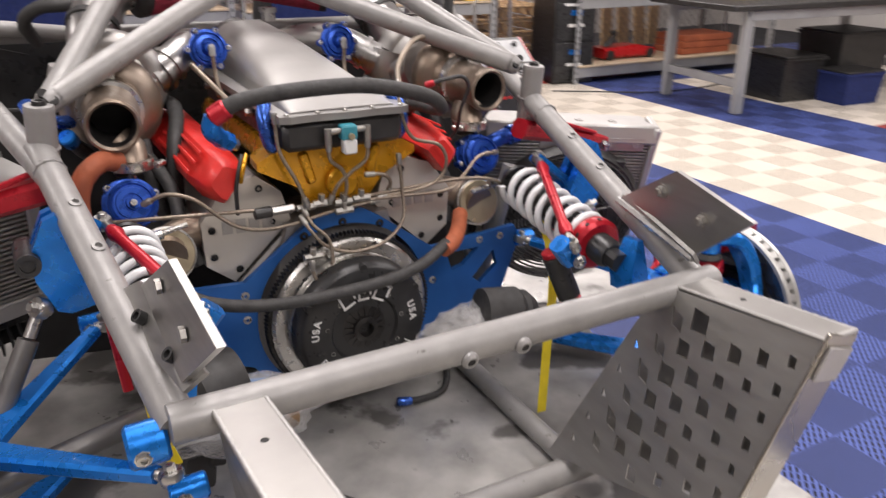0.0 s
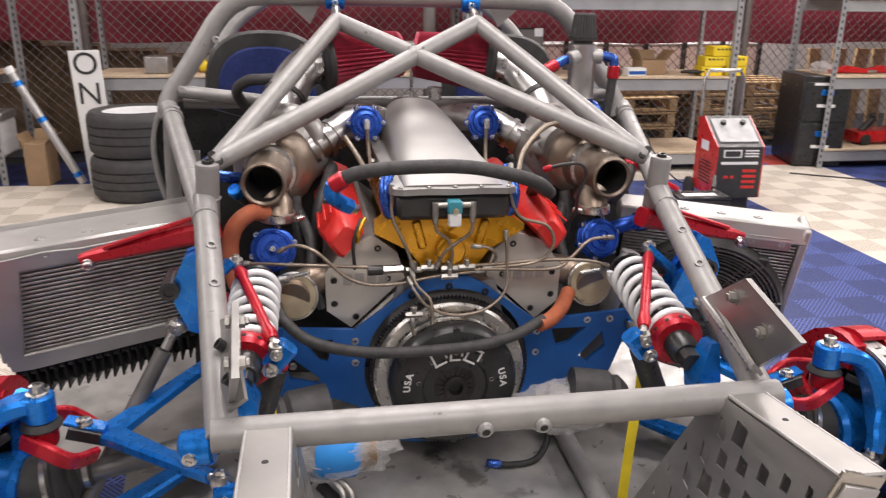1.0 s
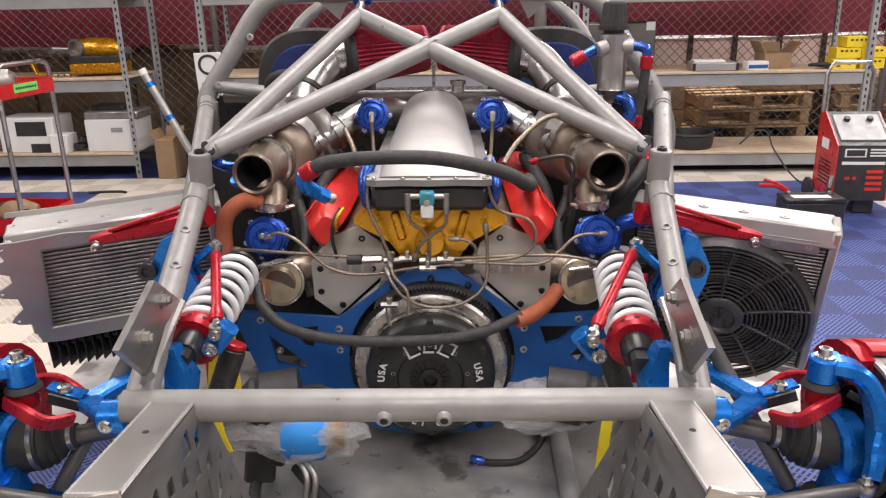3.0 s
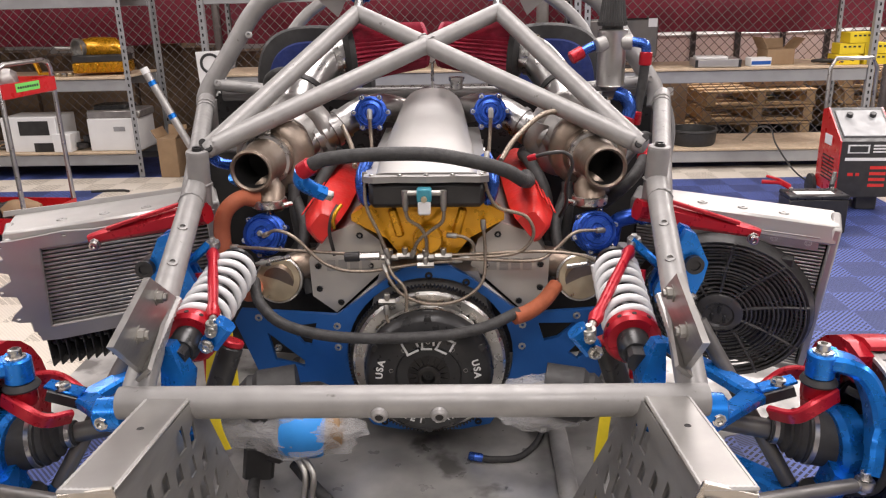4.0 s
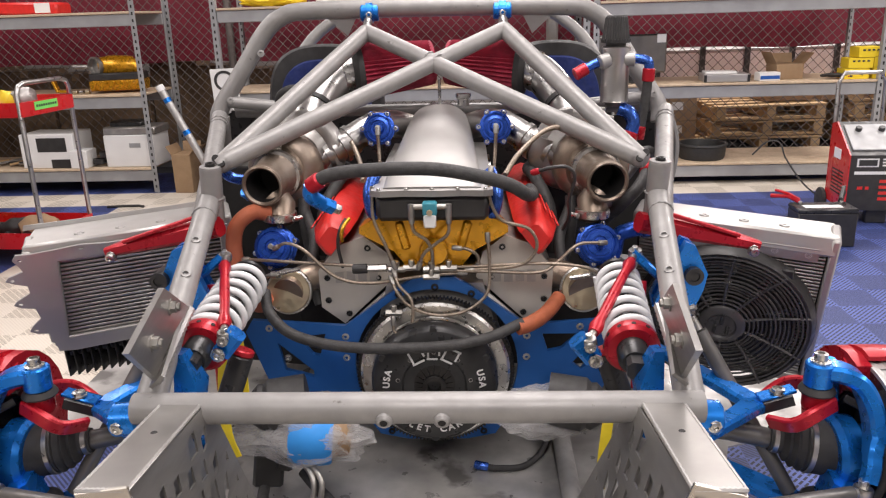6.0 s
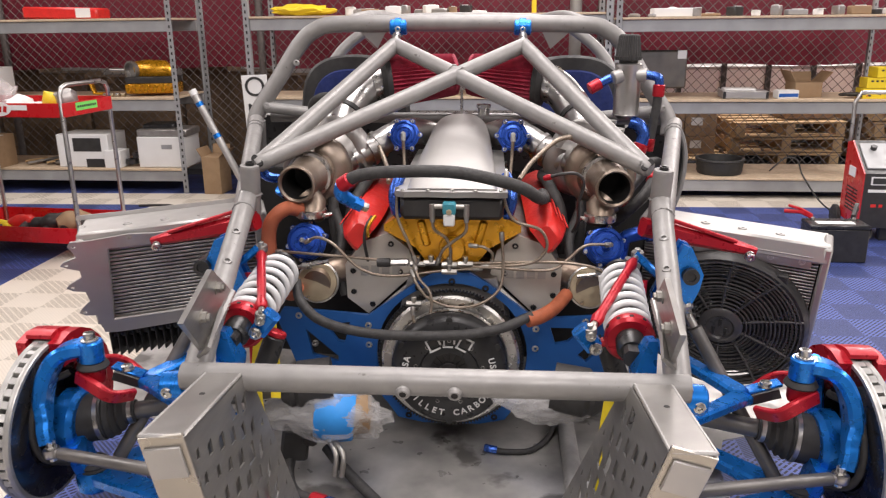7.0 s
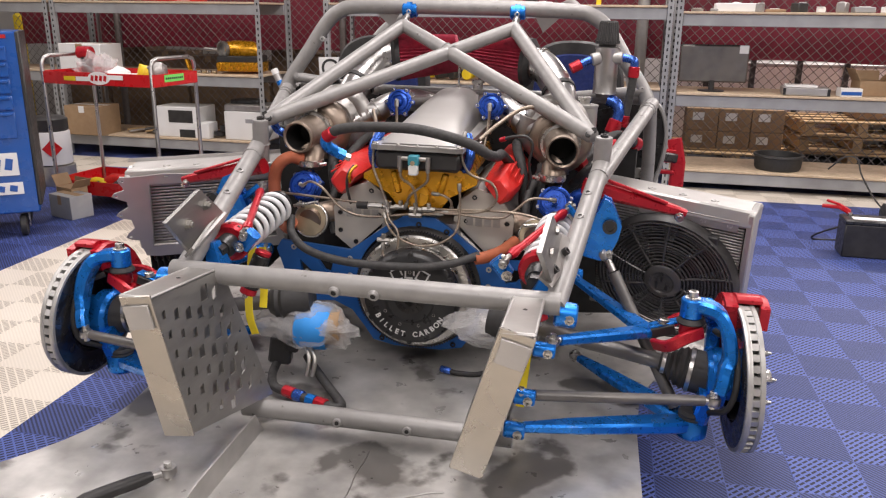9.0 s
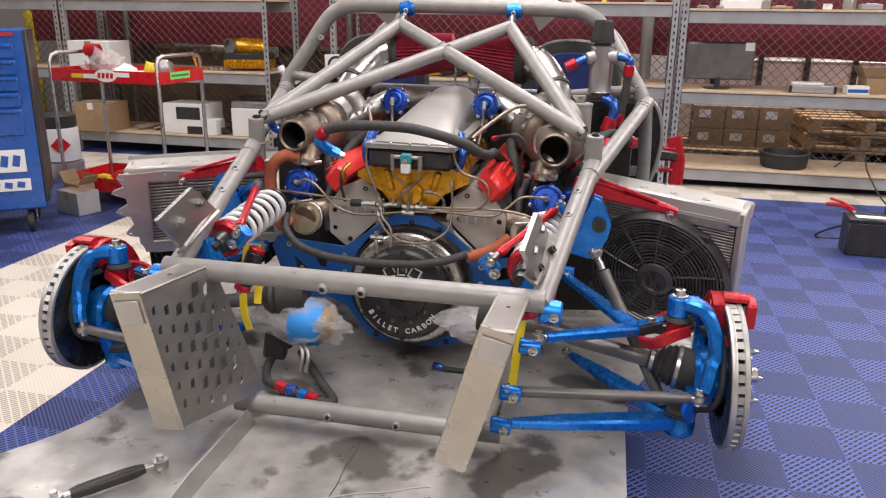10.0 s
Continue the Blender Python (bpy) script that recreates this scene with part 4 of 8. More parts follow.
for k in range(6):
    t = 2 * math.pi * (k + 0.5) / 6
    bm = B()
    d = V((math.cos(t), 0, math.sin(t)))
    cyl(bm, FC + d * 0.119 + V((0, -0.040, 0)), FC + d * 0.119 + V((0, -0.056, 0)), 0.0075, 10)
    part("cover_bolt", bm, M["blackmetal"], clutch)


def around(text, radius, centre_deg, step_deg, size, flip=False):
    n = len(text)
    for i, ch in enumerate(text):
        if ch == " ":
            continue
        off = (i - (n - 1) / 2) * step_deg
        t = radians(centre_deg + off if flip else centre_deg - off)
        d = V((math.cos(t), 0, math.sin(t)))
        up = -d if flip else d
        right = V((0, -1, 0)).cross(up) * -1
        right = up.cross(V((0, -1, 0)))
        lettering(ch, size, FC + d * radius + V((0, -0.0592, 0)), right, up, M["ink"], clutch, "engraved_letter", bold=0.0005)


for deg, w in ((117, 0.026), (90, 0.022), (63, 0.026)):
    # maker's mark: an outline block, top and bottom bar with two slanted sides
    t = radians(deg)
    d = V((math.cos(t), 0, math.sin(t)))
    right = d.cross(V((0, -1, 0)))
    c = FC + d * 0.074 + V((0, -0.0592, 0))
    for u, q, bw, bh in ((0.003, 0.014, w, 0.004), (-0.003, -0.014, w, 0.004), (-w / 2, 0.0, 0.004, 0.026), (w / 2, 0.004, 0.004, 0.022)):
        bm = B()
        box(bm, c + right * u + d * q, (bw, bh, 0.0012), axes=(right, d, right.cross(d)), bevel=0)
        part("mark_bar", bm, M["ink"], clutch, smooth=False)
around("USA", 0.096, 170, 8, 0.019)
around("USA", 0.096, 10, 8, 0.019)
around("BILLET CARBON", 0.097, 270, 9.8, 0.0195, True)

# ---- blue motor plate ----
mp_ = thing("motor_plate", (0, 1.42, 0.42), "matt blue plate bolting the engine to the frame", "motor plate")
half = [(0.040, 0.778), (0.075, 0.757), (0.165, 0.690), (0.19, 0.672), (0.385, 0.686), (0.40, 0.66), (0.352, 0.525), (0.335, 0.515), (0.235, 0.522), (0.185, 0.50), (0.150, 0.455), (0.125, 0.418), (0.065, 0.405)]
outl = [(x, z) for x, z in half] + [(-x, z) for x, z in half[::-1]]
holes = [circle2(0, 0.581, 0.172, 44)]
holes += [[(0.222, 0.652), (0.300, 0.652), (0.262, 0.618), (0.235, 0.612)], [(-0.232, 0.655), (-0.290, 0.648), (-0.262, 0.608), (-0.246, 0.604)],
          [(0.335, 0.640), (0.345, 0.605), (0.305, 0.570), (0.285, 0.585)], [(-0.335, 0.635), (-0.322, 0.572), (-0.262, 0.555), (-0.262, 0.570)]]
bm = B()
plate(bm, outl, (0, 1.435, 0), (1, 0, 0), (0, 0, 1), 0.012, holes)
part("plate", bm, M["blueplate"], mp_, smooth=False)
for x, z in ((0, 0.757), (0.19, 0.648), (0.19, 0.60), (-0.19, 0.648), (-0.19, 0.60), (0.1, 0.424), (-0.1, 0.424), (0.075, 0.742), (-0.075, 0.742), (0.35, 0.668), (-0.35, 0.668), (0.30, 0.668), (-0.315, 0.60)):
    bolt(mp_, (x, 1.423, z), (0, -1, 0), 0.0065, 0.004, M["steel"] if abs(x) > 0.15 else M["dark"])

# ---- turbochargers and their plumbing ----
for s in (-1, 1):
    def P(x, y, z):
        return V((s * x, y, z))

    t = thing("turbocharger", P(0.33, 1.62, 0.95), "large turbocharger with heat-browned turbine housing and open outlet", "turbocharger", "turbochargers")
    ax = P(-0.10, 0.97, 0.05).normalized()  # shaft axis
    o = P(0.358, 1.498, 0.957)
    # open outlet pipe facing the rear
    bm = B()
    lathe(bm, o, ax, [(0.036, 0.10), (0.036, 0.0), (0.040, -0.004), (0.044, -0.002), (0.0445, 0.012), (0.041, 0.018), (0.043, 0.06), (0.05, 0.10)], 32)
    part("outlet_pipe", bm, M["cast"], t, "open downpipe stub")
    bm = B()
    lathe(bm, o, ax, [(0.0357, 0.0015), (0.0345, 0.085), (0.0, 0.086)], 24)
    part("outlet_depth", bm, M["dark"], t)
    # wastegate branch below the outlet
    part("wastegate_branch", tube((o + ax * 0.06 + V((0, 0, -0.046)), P(0.337, 1.55, 0.90), P(0.334, 1.53, 0.87)), [0.036, 0.034, 0.030], 20), M["cast"], t)
    bm = B()
    lathe(bm, P(0.334, 1.53, 0.893), (0, 0, -1), [(0.030, 0), (0.036, 0.001), (0.037, 0.009), (0.036, 0.017), (0.030, 0.018)], 28)
    cl = part("v_band_clamp", bm, M["steel"], t, "steel V-band clamp")
    bm = B()
    cyl(bm, P(0.30, 1.50, 0.884), P(0.285, 1.515, 0.884), 0.006, 10)
    part("clamp_bolt", bm, M["steel"], cl)
    # turbine housing: snail round the shaft
    c = o + ax * 0.15
    a, b2, d = frame_of(ax)
    bm = B()
    pts, rs = [], []
    for k in range(26):
        th = 2 * math.pi * k / 25 - 1.2
        pts.append(c + (a * math.cos(th) + b2 * math.sin(th)) * 0.052)
        rs.append(0.030 + 0.012 * k / 25)
    sweep(bm, pts, rs, 14)
    lathe(bm, o, ax, [(0.050, 0.10), (0.06, 0.12), (0.055, 0.19), (0.04, 0.20)], 28)
    part("turbine_housing", bm, M["cast"], t)
    bm = B()
    lathe(bm, o + ax * 0.085, ax, [(0.046, 0), (0.054, 0.002), (0.055, 0.010), (0.054, 0.018), (0.046, 0.02)], 28)
    cl = part("v_band_clamp", bm, M["steel"], t, "steel V-band clamp")
    bm = B()
    cyl(bm, o + ax * 0.095 + V((-0.012, 0, 0.058)), o + ax * 0.095 + V((0.014, 0, 0.060)), 0.006, 10)
    part("clamp_bolt", bm, M["steel"], cl)
    # compressor housing
    c2 = o + ax * 0.27 + P(-0.01, 0, 0.012)
    bm = B()
    pts, rs = [], []
    for k in range(30):
        th = 2 * math.pi * k / 29 + 0.4
        pts.append(c2 + (a * math.cos(th) + b2 * math.sin(th)) * 0.072)
        rs.append(0.024 + 0.014 * k / 29)
    sweep(bm, pts, rs, 14)
    lathe(bm, c2, ax, [(0.0, -0.045), (0.05, -0.045), (0.075, -0.02), (0.075, 0.02), (0.055, 0.05), (0.048, 0.09), (0.0, 0.09)], 32)
    part("compressor_housing", bm, M["castgrey"], t, "cast aluminium compressor housing")

    # exhaust stub with capped flange
    e = thing("exhaust_dump", P(0.31, 1.44, 0.74), "brass-toned capped exhaust outlet held by a band clamp", "exhaust", "exhaust dumps")
    dx = V((0.0, -0.97, 0.25))
    part("pipe", tube((P(0.205, 1.50, 0.765), P(0.26, 1.50, 0.756), P(0.30, 1.475, 0.748), P(0.308, 1.44, 0.741)), 0.032, 18, True), M["cast"], e)
    bm = B()
    lathe(bm, P(0.308, 1.445, 0.742), dx, [(0.040, -0.02), (0.045, -0.016), (0.045, 0.002), (0.0435, 0.004), (0.0, 0.006)], 32)
    part("cap", bm, M["brass"], e)
    bm = B()
    lathe(bm, P(0.308, 1.445, 0.742), dx, [(0.045, -0.014), (0.0485, -0.013), (0.0485, -0.002), (0.045, -0.001)], 32)
    b_ = part("band_clamp", bm, M["steel"], e)
    bm = B()
    cyl(bm, P(0.345, 1.42, 0.785), P(0.275, 1.42, 0.80 if s < 0 else 0.775), 0.0045, 10)
    cyl(bm, P(0.335, 1.42, 0.787), P(0.315, 1.42, 0.790), 0.008, 10)
    part("clamp_screw", bm, M["steel"], b_)

    # wastegate
    w = thing("wastegate", P(0.345, 1.50, 0.82), "deep blue anodised wastegate with cap screws", "wastegate", "wastegates")
    wd = V((0.0, -0.86, 0.30)).normalized()
    wc = P(0.346, 1.525, 0.815)
    bm = B()
    lathe(bm, wc - wd * 0.02, wd, [(0, 0), (0.040, 0), (0.042, 0.018)], 28)
    part("base", bm, M["steel"], w)
    bm = B()
    lathe(bm, wc, wd, [(0.036, -0.004), (0.0455, -0.003), (0.0455, 0.004), (0.038, 0.005), (0.038, 0.009), (0.043, 0.0095), (0.043, 0.0135), (0.037, 0.0145), (0.037, 0.0185), (0.042, 0.019), (0.042, 0.0235), (0.036, 0.0245), (0.036, 0.0285), (0.039, 0.029), (0.0385, 0.034), (0.033, 0.0375), (0.031, 0.034), (0.027, 0.034), (0.026, 0.038), (0.016, 0.038), (0.015, 0.034), (0.011, 0.034), (0.010, 0.042), (0, 0.042)], 36)
    a, b2, d = frame_of(wd)
    for k in range(6):
        q = wc + (a * math.cos(2 * math.pi * k / 6 + 0.3) + b2 * math.sin(2 * math.pi * k / 6 + 0.3)) * 0.0435
        b3 = B()
        cyl(b3, q - wd * 0.008, q + wd * 0.014, 0.0072, 12)
        part("screw_lug", b3, M["bluedark"], w)
    part("cap", bm, M["bluedark"], w)
    a, b2, d = frame_of(wd)
    for k in range(6):
        th = 2 * math.pi * k / 6 + 0.3
        bolt(w, wc + (a * math.cos(th) + b2 * math.sin(th)) * 0.0445 + wd * 0.014, wd, 0.0042, 0.005)
    bm = B()
    cyl(bm, wc + wd * 0.040, wc + wd * 0.056, 0.006, 8)
    part("fitting", bm, M["steel"], w)

    # blow-off valve on the charge pipe
    v = thing("blow_off_valve", P(0.137, 1.74, 1.04), "round blue anodised blow-off valve with six screws", "valve", "blow-off valves")
    vd = V((0.0, -0.90, 0.22)).normalized()
    vc_ = P(0.137, 1.76, 1.034)
    bm = B()
    lathe(bm, vc_, vd, [(0.030, -0.02), (0.030, 0), (0.0375, 0.001), (0.0375, 0.009), (0.034, 0.0095), (0.0335, 0.016), (0.0305, 0.0175), (0.0295, 0.013), (0.0265, 0.013), (0.0255, 0.0185), (0.0195, 0.0195), (0.0185, 0.0145), (0.014, 0.0145), (0.0125, 0.021), (0.010, 0.028), (0, 0.028)], 36)
    a, b2, d = frame_of(vd)
    for k in range(6):
        q = vc_ + (a * math.cos(2 * math.pi * k / 6) + b2 * math.sin(2 * math.pi * k / 6)) * 0.0385
        b3 = B()
        cyl(b3, q - vd * 0.004, q + vd * 0.010, 0.0075, 12)
        part("screw_lug", b3, M["bluedark"], v)
    part("cap", bm, M["bluedark"], v)
    a, b2, d = frame_of(vd)
    for k in range(6):
        th = 2 * math.pi * k / 6
        bolt(v, vc_ + (a * math.cos(th) + b2 * math.sin(th)) * 0.0395 + vd * 0.010, vd, 0.0042, 0.005)
    bm = B()
    sweep(bm, (vc_ + vd * 0.027, vc_ + vd * 0.042), 0.006, 8)
    sweep(bm, (vc_ + vd * 0.040, vc_ + vd * 0.044 + V((0, 0, -0.018))), 0.0065, 8)
    part("elbow_fitting", bm, M["chrome"], v)
    part("signal_line", tube((vc_ + vd * 0.044 + V((0, 0, -0.016)), vc_ + vd * 0.046 + V((s * -0.002, 0, -0.06)), P(0.130, 1.68, 0.93)), 0.0042, 8, True), M["braid"], v)

    # charge pipe from compressor to plenum
    cp = thing("charge_pipe", P(0.20, 1.85, 1.0), "polished aluminium charge pipe with clamps", "pipe", "charge pipes")
    path = smooth_path([P(0.285, 1.75, 0.965), P(0.235, 1.77, 0.99), P(0.175, 1.81, 1.025), P(0.135, 1.87, 1.030), P(0.095, 1.95, 1.015), P(0.05, 2.0, 0.99)], 6)
    part("pipe", sweep(B(), path, 0.034, 20), M["chrome"], cp)
    for k, rr in ((2, 0.041), (4, 0.0385), (6, 0.041), (8, 0.0385), (14, 0.037)):
        d = (path[k + 1] - path[k - 1]).normalized()
        bm = B()
        lathe(bm, path[k], d, [(0.030, 0), (rr, 0.001), (rr, 0.012), (0.030, 0.013)], 24)
        part("joint_band", bm, M["steel"] if k % 2 else M["chrome"], cp)

    # air filter and its intake elbow
    f = thing("air_filter", P(0.12, 2.05, 1.15), "conical red pleated air filter with black rubber collar", "air filter", "air filters")
    fa, fb = P(0.212, 2.03, 1.148), P(0.028, 2.08, 1.165)
    d = (fb - fa).normalized()
    a, b2, _ = frame_of(d)
    h = (fb - fa).length
    bm = B()
    rings = []
    npl = 40
    for q, r in ((0.0, 0.070), (1.0, 0.055)):
        rings.append([fa + d * h * q + (a * math.cos(2 * math.pi * k / (2 * npl)) + b2 * math.sin(2 * math.pi * k / (2 * npl))) * (r + (0.0045 if k % 2 else -0.0045)) for k in range(2 * npl)])
    loft(bm, rings)
    part("pleats", bm, M["filter"], f, smooth=False)
    bm = B()
    lathe(bm, fa - d * 0.022, d, [(0.045, 0), (0.060, 0.002), (0.075, 0.012), (0.075, 0.026), (0.07, 0.028)], 32)
    part("collar", bm, M["rubber"], f)
    bm = B()
    lathe(bm, fb, d, [(0.058, -0.004), (0.058, 0.006), (0.04, 0.010), (0, 0.010)], 32)
    part("end_cap", bm, M["filter"], f)
    ie = thing("intake_elbow", P(0.27, 1.97, 1.08), "polished intake elbow between filter and turbocharger", "pipe", "intake elbows")
    path = smooth_path([fa - d * 0.01, fa - d * 0.05 + V((0, -0.005, -0.005)), P(0.295, 1.985, 1.105), P(0.325, 1.93, 1.055), P(0.33, 1.87, 1.01)], 6)
    part("pipe", sweep(B(), path, 0.049, 22), M["chrome"], ie)
    for k in (4, 16):
        dd = (path[k + 1] - path[k - 1]).normalized()
        bm = B()
        lathe(bm, path[k], dd, [(0.046, 0), (0.053, 0.001), (0.053, 0.014), (0.046, 0.015)], 26)
        part("hose_clamp", bm, M["steel"] if k == 4 else M["rubber"], ie)

# ---- hoses and lines ----


def hose(name, label, category, pts, r, material, group="", ends=()):
    ob = thing(name, pts[0], label, category, group)
    path = smooth_path(pts, 7)
    part("hose", sweep(B(), path, r, 12), material, ob)
    for which, m, length, rr in ends:
        p, q = (path[0], path[2]) if which == 0 else (path[-1], path[-3])
        d = (q - p).normalized()
        bm = B()
        lathe(bm, p - d * length * 0.4, d, [(0, 0), (rr * 0.8, 0), (rr, 0.003), (rr, length - 0.003), (rr * 0.85, length), (0, length)], 12)
        part("end_fitting", bm, m, ob)
    return ob


hose("crossover_hose", "thick black woven hose arched across the intake", "hose", [(-0.222, 1.36, 0.990), (-0.19, 1.35, 1.008), (-0.12, 1.345, 1.018), (0.0, 1.34, 1.020), (0.09, 1.345, 1.004), (0.15, 1.355, 0.984), (0.182, 1.380, 0.960), (0.198, 1.44, 0.946), (0.20, 1.52, 0.938), (0.215, 1.60, 0.90)], 0.0130, M["hose"], ends=((0, M["red"], 0.03, 0.0165),))
fit_ = thing("blue_elbow_fitting", (-0.225, 1.38, 0.96), "bright blue elbow fitting on the hose end", "fitting")
part("elbow", tube(((-0.228, 1.365, 0.985), (-0.232, 1.37, 0.965), (-0.215, 1.39, 0.945)), 0.015, 12, True), M["blue"], fit_)
bm = B()
cyl(bm, (-0.215, 1.39, 0.945), (-0.197, 1.405, 0.932), 0.016, 6)
part("hex_nut", bm, M["blue"], fit_)
bm = B()
cyl(bm, (-0.197, 1.405, 0.932), (-0.185, 1.415, 0.925), 0.011, 6)
part("steel_nut", bm, M["steel"], fit_)
hose("starter_cable", "thick black cable hanging across the motor plate", "cable", [(-0.345, 1.40, 0.758), (-0.325, 1.35, 0.730), (-0.27, 1.315, 0.698), (-0.16, 1.30, 0.679), (0.0, 1.30, 0.679), (0.10, 1.31, 0.691), (0.175, 1.34, 0.712)], 0.0108, M["hose"])
hose("heat_sleeve", "orange woven heat sleeve round the cable", "sleeve", [(0.165, 1.335, 0.703), (0.192, 1.350, 0.706), (0.225, 1.385, 0.713), (0.256, 1.43, 0.730)], 0.0155, M["sleeve"])
hose("heat_sleeve", "orange woven heat sleeve looped beside the turbocharger", "sleeve", [(-0.355, 1.52, 0.892), (-0.385, 1.50, 0.90), (-0.418, 1.49, 0.872), (-0.428, 1.49, 0.82), (-0.415, 1.48, 0.75), (-0.37, 1.43, 0.72), (-0.345, 1.40, 0.745)], 0.0172, M["sleeve"])
lines = [
    [(-0.40, 1.47, 0.806), (-0.34, 1.44, 0.812), (-0.25, 1.42, 0.812), (-0.12, 1.41, 0.806), (-0.07, 1.41, 0.802)],
    [(-0.33, 1.455, 0.835), (-0.30, 1.43, 0.852), (-0.26, 1.41, 0.842), (-0.20, 1.40, 0.79), (-0.13, 1.40, 0.775), (-0.02, 1.405, 0.788), (0.06, 1.405, 0.794)],
    [(0.345, 1.445, 0.842), (0.29, 1.42, 0.846), (0.25, 1.41, 0.815), (0.21, 1.40, 0.795), (0.10, 1.40, 0.798), (0.0, 1.405, 0.800)],
    [(0.34, 1.40, 0.785), (0.30, 1.40, 0.805), (0.22, 1.405, 0.812), (0.10, 1.405, 0.808), (-0.01, 1.405, 0.805)],
    [(0.115, 1.42, 1.00), (0.112, 1.40, 0.95), (0.135, 1.40, 0.905), (0.19, 1.40, 0.885), (0.205, 1.40, 0.845), (0.17, 1.40, 0.81), (0.07, 1.405, 0.800)],
    [(-0.118, 1.41, 0.965), (-0.117, 1.40, 0.91), (-0.095, 1.39, 0.86), (-0.078, 1.39, 0.815)],
    [(-0.04, 1.372, 0.918), (-0.036, 1.375, 0.89), (-0.012, 1.385, 0.868), (-0.002, 1.39, 0.84), (-0.004, 1.40, 0.805)],
    [(0.032, 1.372, 0.918), (0.03, 1.375, 0.885), (0.006, 1.385, 0.862), (-0.018, 1.39, 0.84), (-0.03, 1.40, 0.81)],
    [(0.045, 1.40, 0.848), (0.07, 1.395, 0.846), (0.088, 1.40, 0.83), (0.088, 1.41, 0.805)],
    [(-0.085, 1.395, 0.785), (-0.075, 1.38, 0.765), (-0.05, 1.375, 0.735), (0.0, 1.375, 0.715), (0.06, 1.375, 0.722), (0.105, 1.385, 0.755), (0.112, 1.40, 0.81), (0.108, 1.405, 0.87)],
    [(-0.08, 1.40, 0.80), (-0.07, 1.385, 0.775), (-0.045, 1.375, 0.745), (-0.045, 1.365, 0.70), (-0.062, 1.36, 0.678), (-0.080, 1.36, 0.685), (-0.082, 1.365, 0.71)],
]
for pts in lines:
    hose("braided_line", "thin braided steel line with chrome end fittings", "line", pts, 0.0034, M["braid"], "braided lines over the engine", ends=((0, M["fitting"], 0.020, 0.0056), (1, M["fitting"], 0.020, 0.0056)))
for p in ((-0.075, 1.405, 0.803), (-0.045, 1.405, 0.806), (-0.005, 1.403, 0.803), (-0.005, 1.400, 0.788), (0.03, 1.403, 0.805), (-0.08, 1.365, 0.725)):
    tf = thing("tee_fitting", p, "small chrome tee fitting", "fitting", "tee fittings")
    bm = B()
    cyl(bm, V(p) + V((-0.017, 0, 0)), V(p) + V((0.017, 0, 0)), 0.0068, 6)
    part("run", bm, M["fitting"], tf)
    bm = B()
    cyl(bm, V(p), V(p) + V((0, -0.002, 0.017)), 0.0062, 6)
    part("branch", bm, M["fitting"], tf)
bm = B()
sn = thing("pressure_sensor", (-0.13, 1.41, 0.80), "black and steel pressure sensor beside the fittings", "sensor")
cyl(bm, (-0.165, 1.41, 0.802), (-0.135, 1.41, 0.803), 0.010, 10)
part("plug", bm, M["black"], sn)
bm = B()
cyl(bm, (-0.135, 1.41, 0.803), (-0.095, 1.41, 0.804), 0.0085, 6)
part("body", bm, M["steel"], sn)
for s, x0 in ((-1, 0.20), (1, 0.20)):
    hose("oil_line", "grey braided oil line beside the turbocharger", "line", [(s * 0.19, 1.66, 1.02), (s * 0.165, 1.60, 0.985), (s * 0.15, 1.52, 0.96)] if s < 0 else [(0.30, 1.62, 1.055), (0.24, 1.60, 1.05), (0.18, 1.55, 1.01), (0.145, 1.47, 0.98)], 0.0055, M["braid"])
for s in (-1, 1):
    hose("drain_hose", "dark woven hose running beside the head", "hose", [(s * 0.30, 1.62, 0.88), (s * 0.27, 1.56, 0.82), (s * 0.27, 1.5, 0.76), (s * 0.25, 1.48, 0.70)], 0.012, M["hose"])
    hose("coolant_hose", "black rubber coolant hose beside the turbine", "hose", [(s * 0.28, 1.90, 0.93), (s * 0.22, 1.80, 0.93), (s * 0.225, 1.68, 0.93), (s * 0.25, 1.6, 0.88), (s * 0.26, 1.58, 0.78)], 0.014, M["rubber"])
hose("coolant_hose", "black rubber hose with red collars beside the frame", "hose", [(0.40, 1.66, 0.90), (0.44, 1.72, 0.93), (0.50, 1.80, 0.96), (0.56, 1.88, 0.93)], 0.018, M["rubber"], ends=((0, M["red"], 0.03, 0.021), (1, M["red"], 0.03, 0.021)))
hose("coolant_hose", "violet-blue elbow pipe beside the wastegate", "pipe", [(0.46, 1.55, 0.845), (0.42, 1.545, 0.84), (0.395, 1.55, 0.825), (0.39, 1.56, 0.78)], 0.017, M["bluedark"], ends=((0, M["bluefit"], 0.03, 0.022),))
hose("coolant_hose", "dark woven hose with a red and blue fitting", "hose", [(-0.42, 1.60, 0.92), (-0.40, 1.63, 0.89), (-0.37, 1.66, 0.86)], 0.012, M["hose"], ends=((0, M["blue"], 0.025, 0.015),))

# loose wires and oil lines beside the turbochargers
hose("sensor_wire", "thin black corrugated wire beside the turbocharger", "wire", [(0.205, 1.47, 0.985), (0.235, 1.455, 0.996), (0.268, 1.45, 0.998), (0.284, 1.455, 0.975), (0.276, 1.47, 0.93), (0.280, 1.49, 0.885), (0.272, 1.52, 0.85)], 0.0038, M["black"], "sensor wires", ends=((0, M["red"], 0.018, 0.0065),))
hose("sensor_wire", "thin black wire hanging beside the valve cover", "wire", [(-0.175, 1.42, 0.905), (-0.186, 1.405, 0.885), (-0.192, 1.41, 0.85), (-0.188, 1.43, 0.80)], 0.0036, M["black"], "sensor wires")
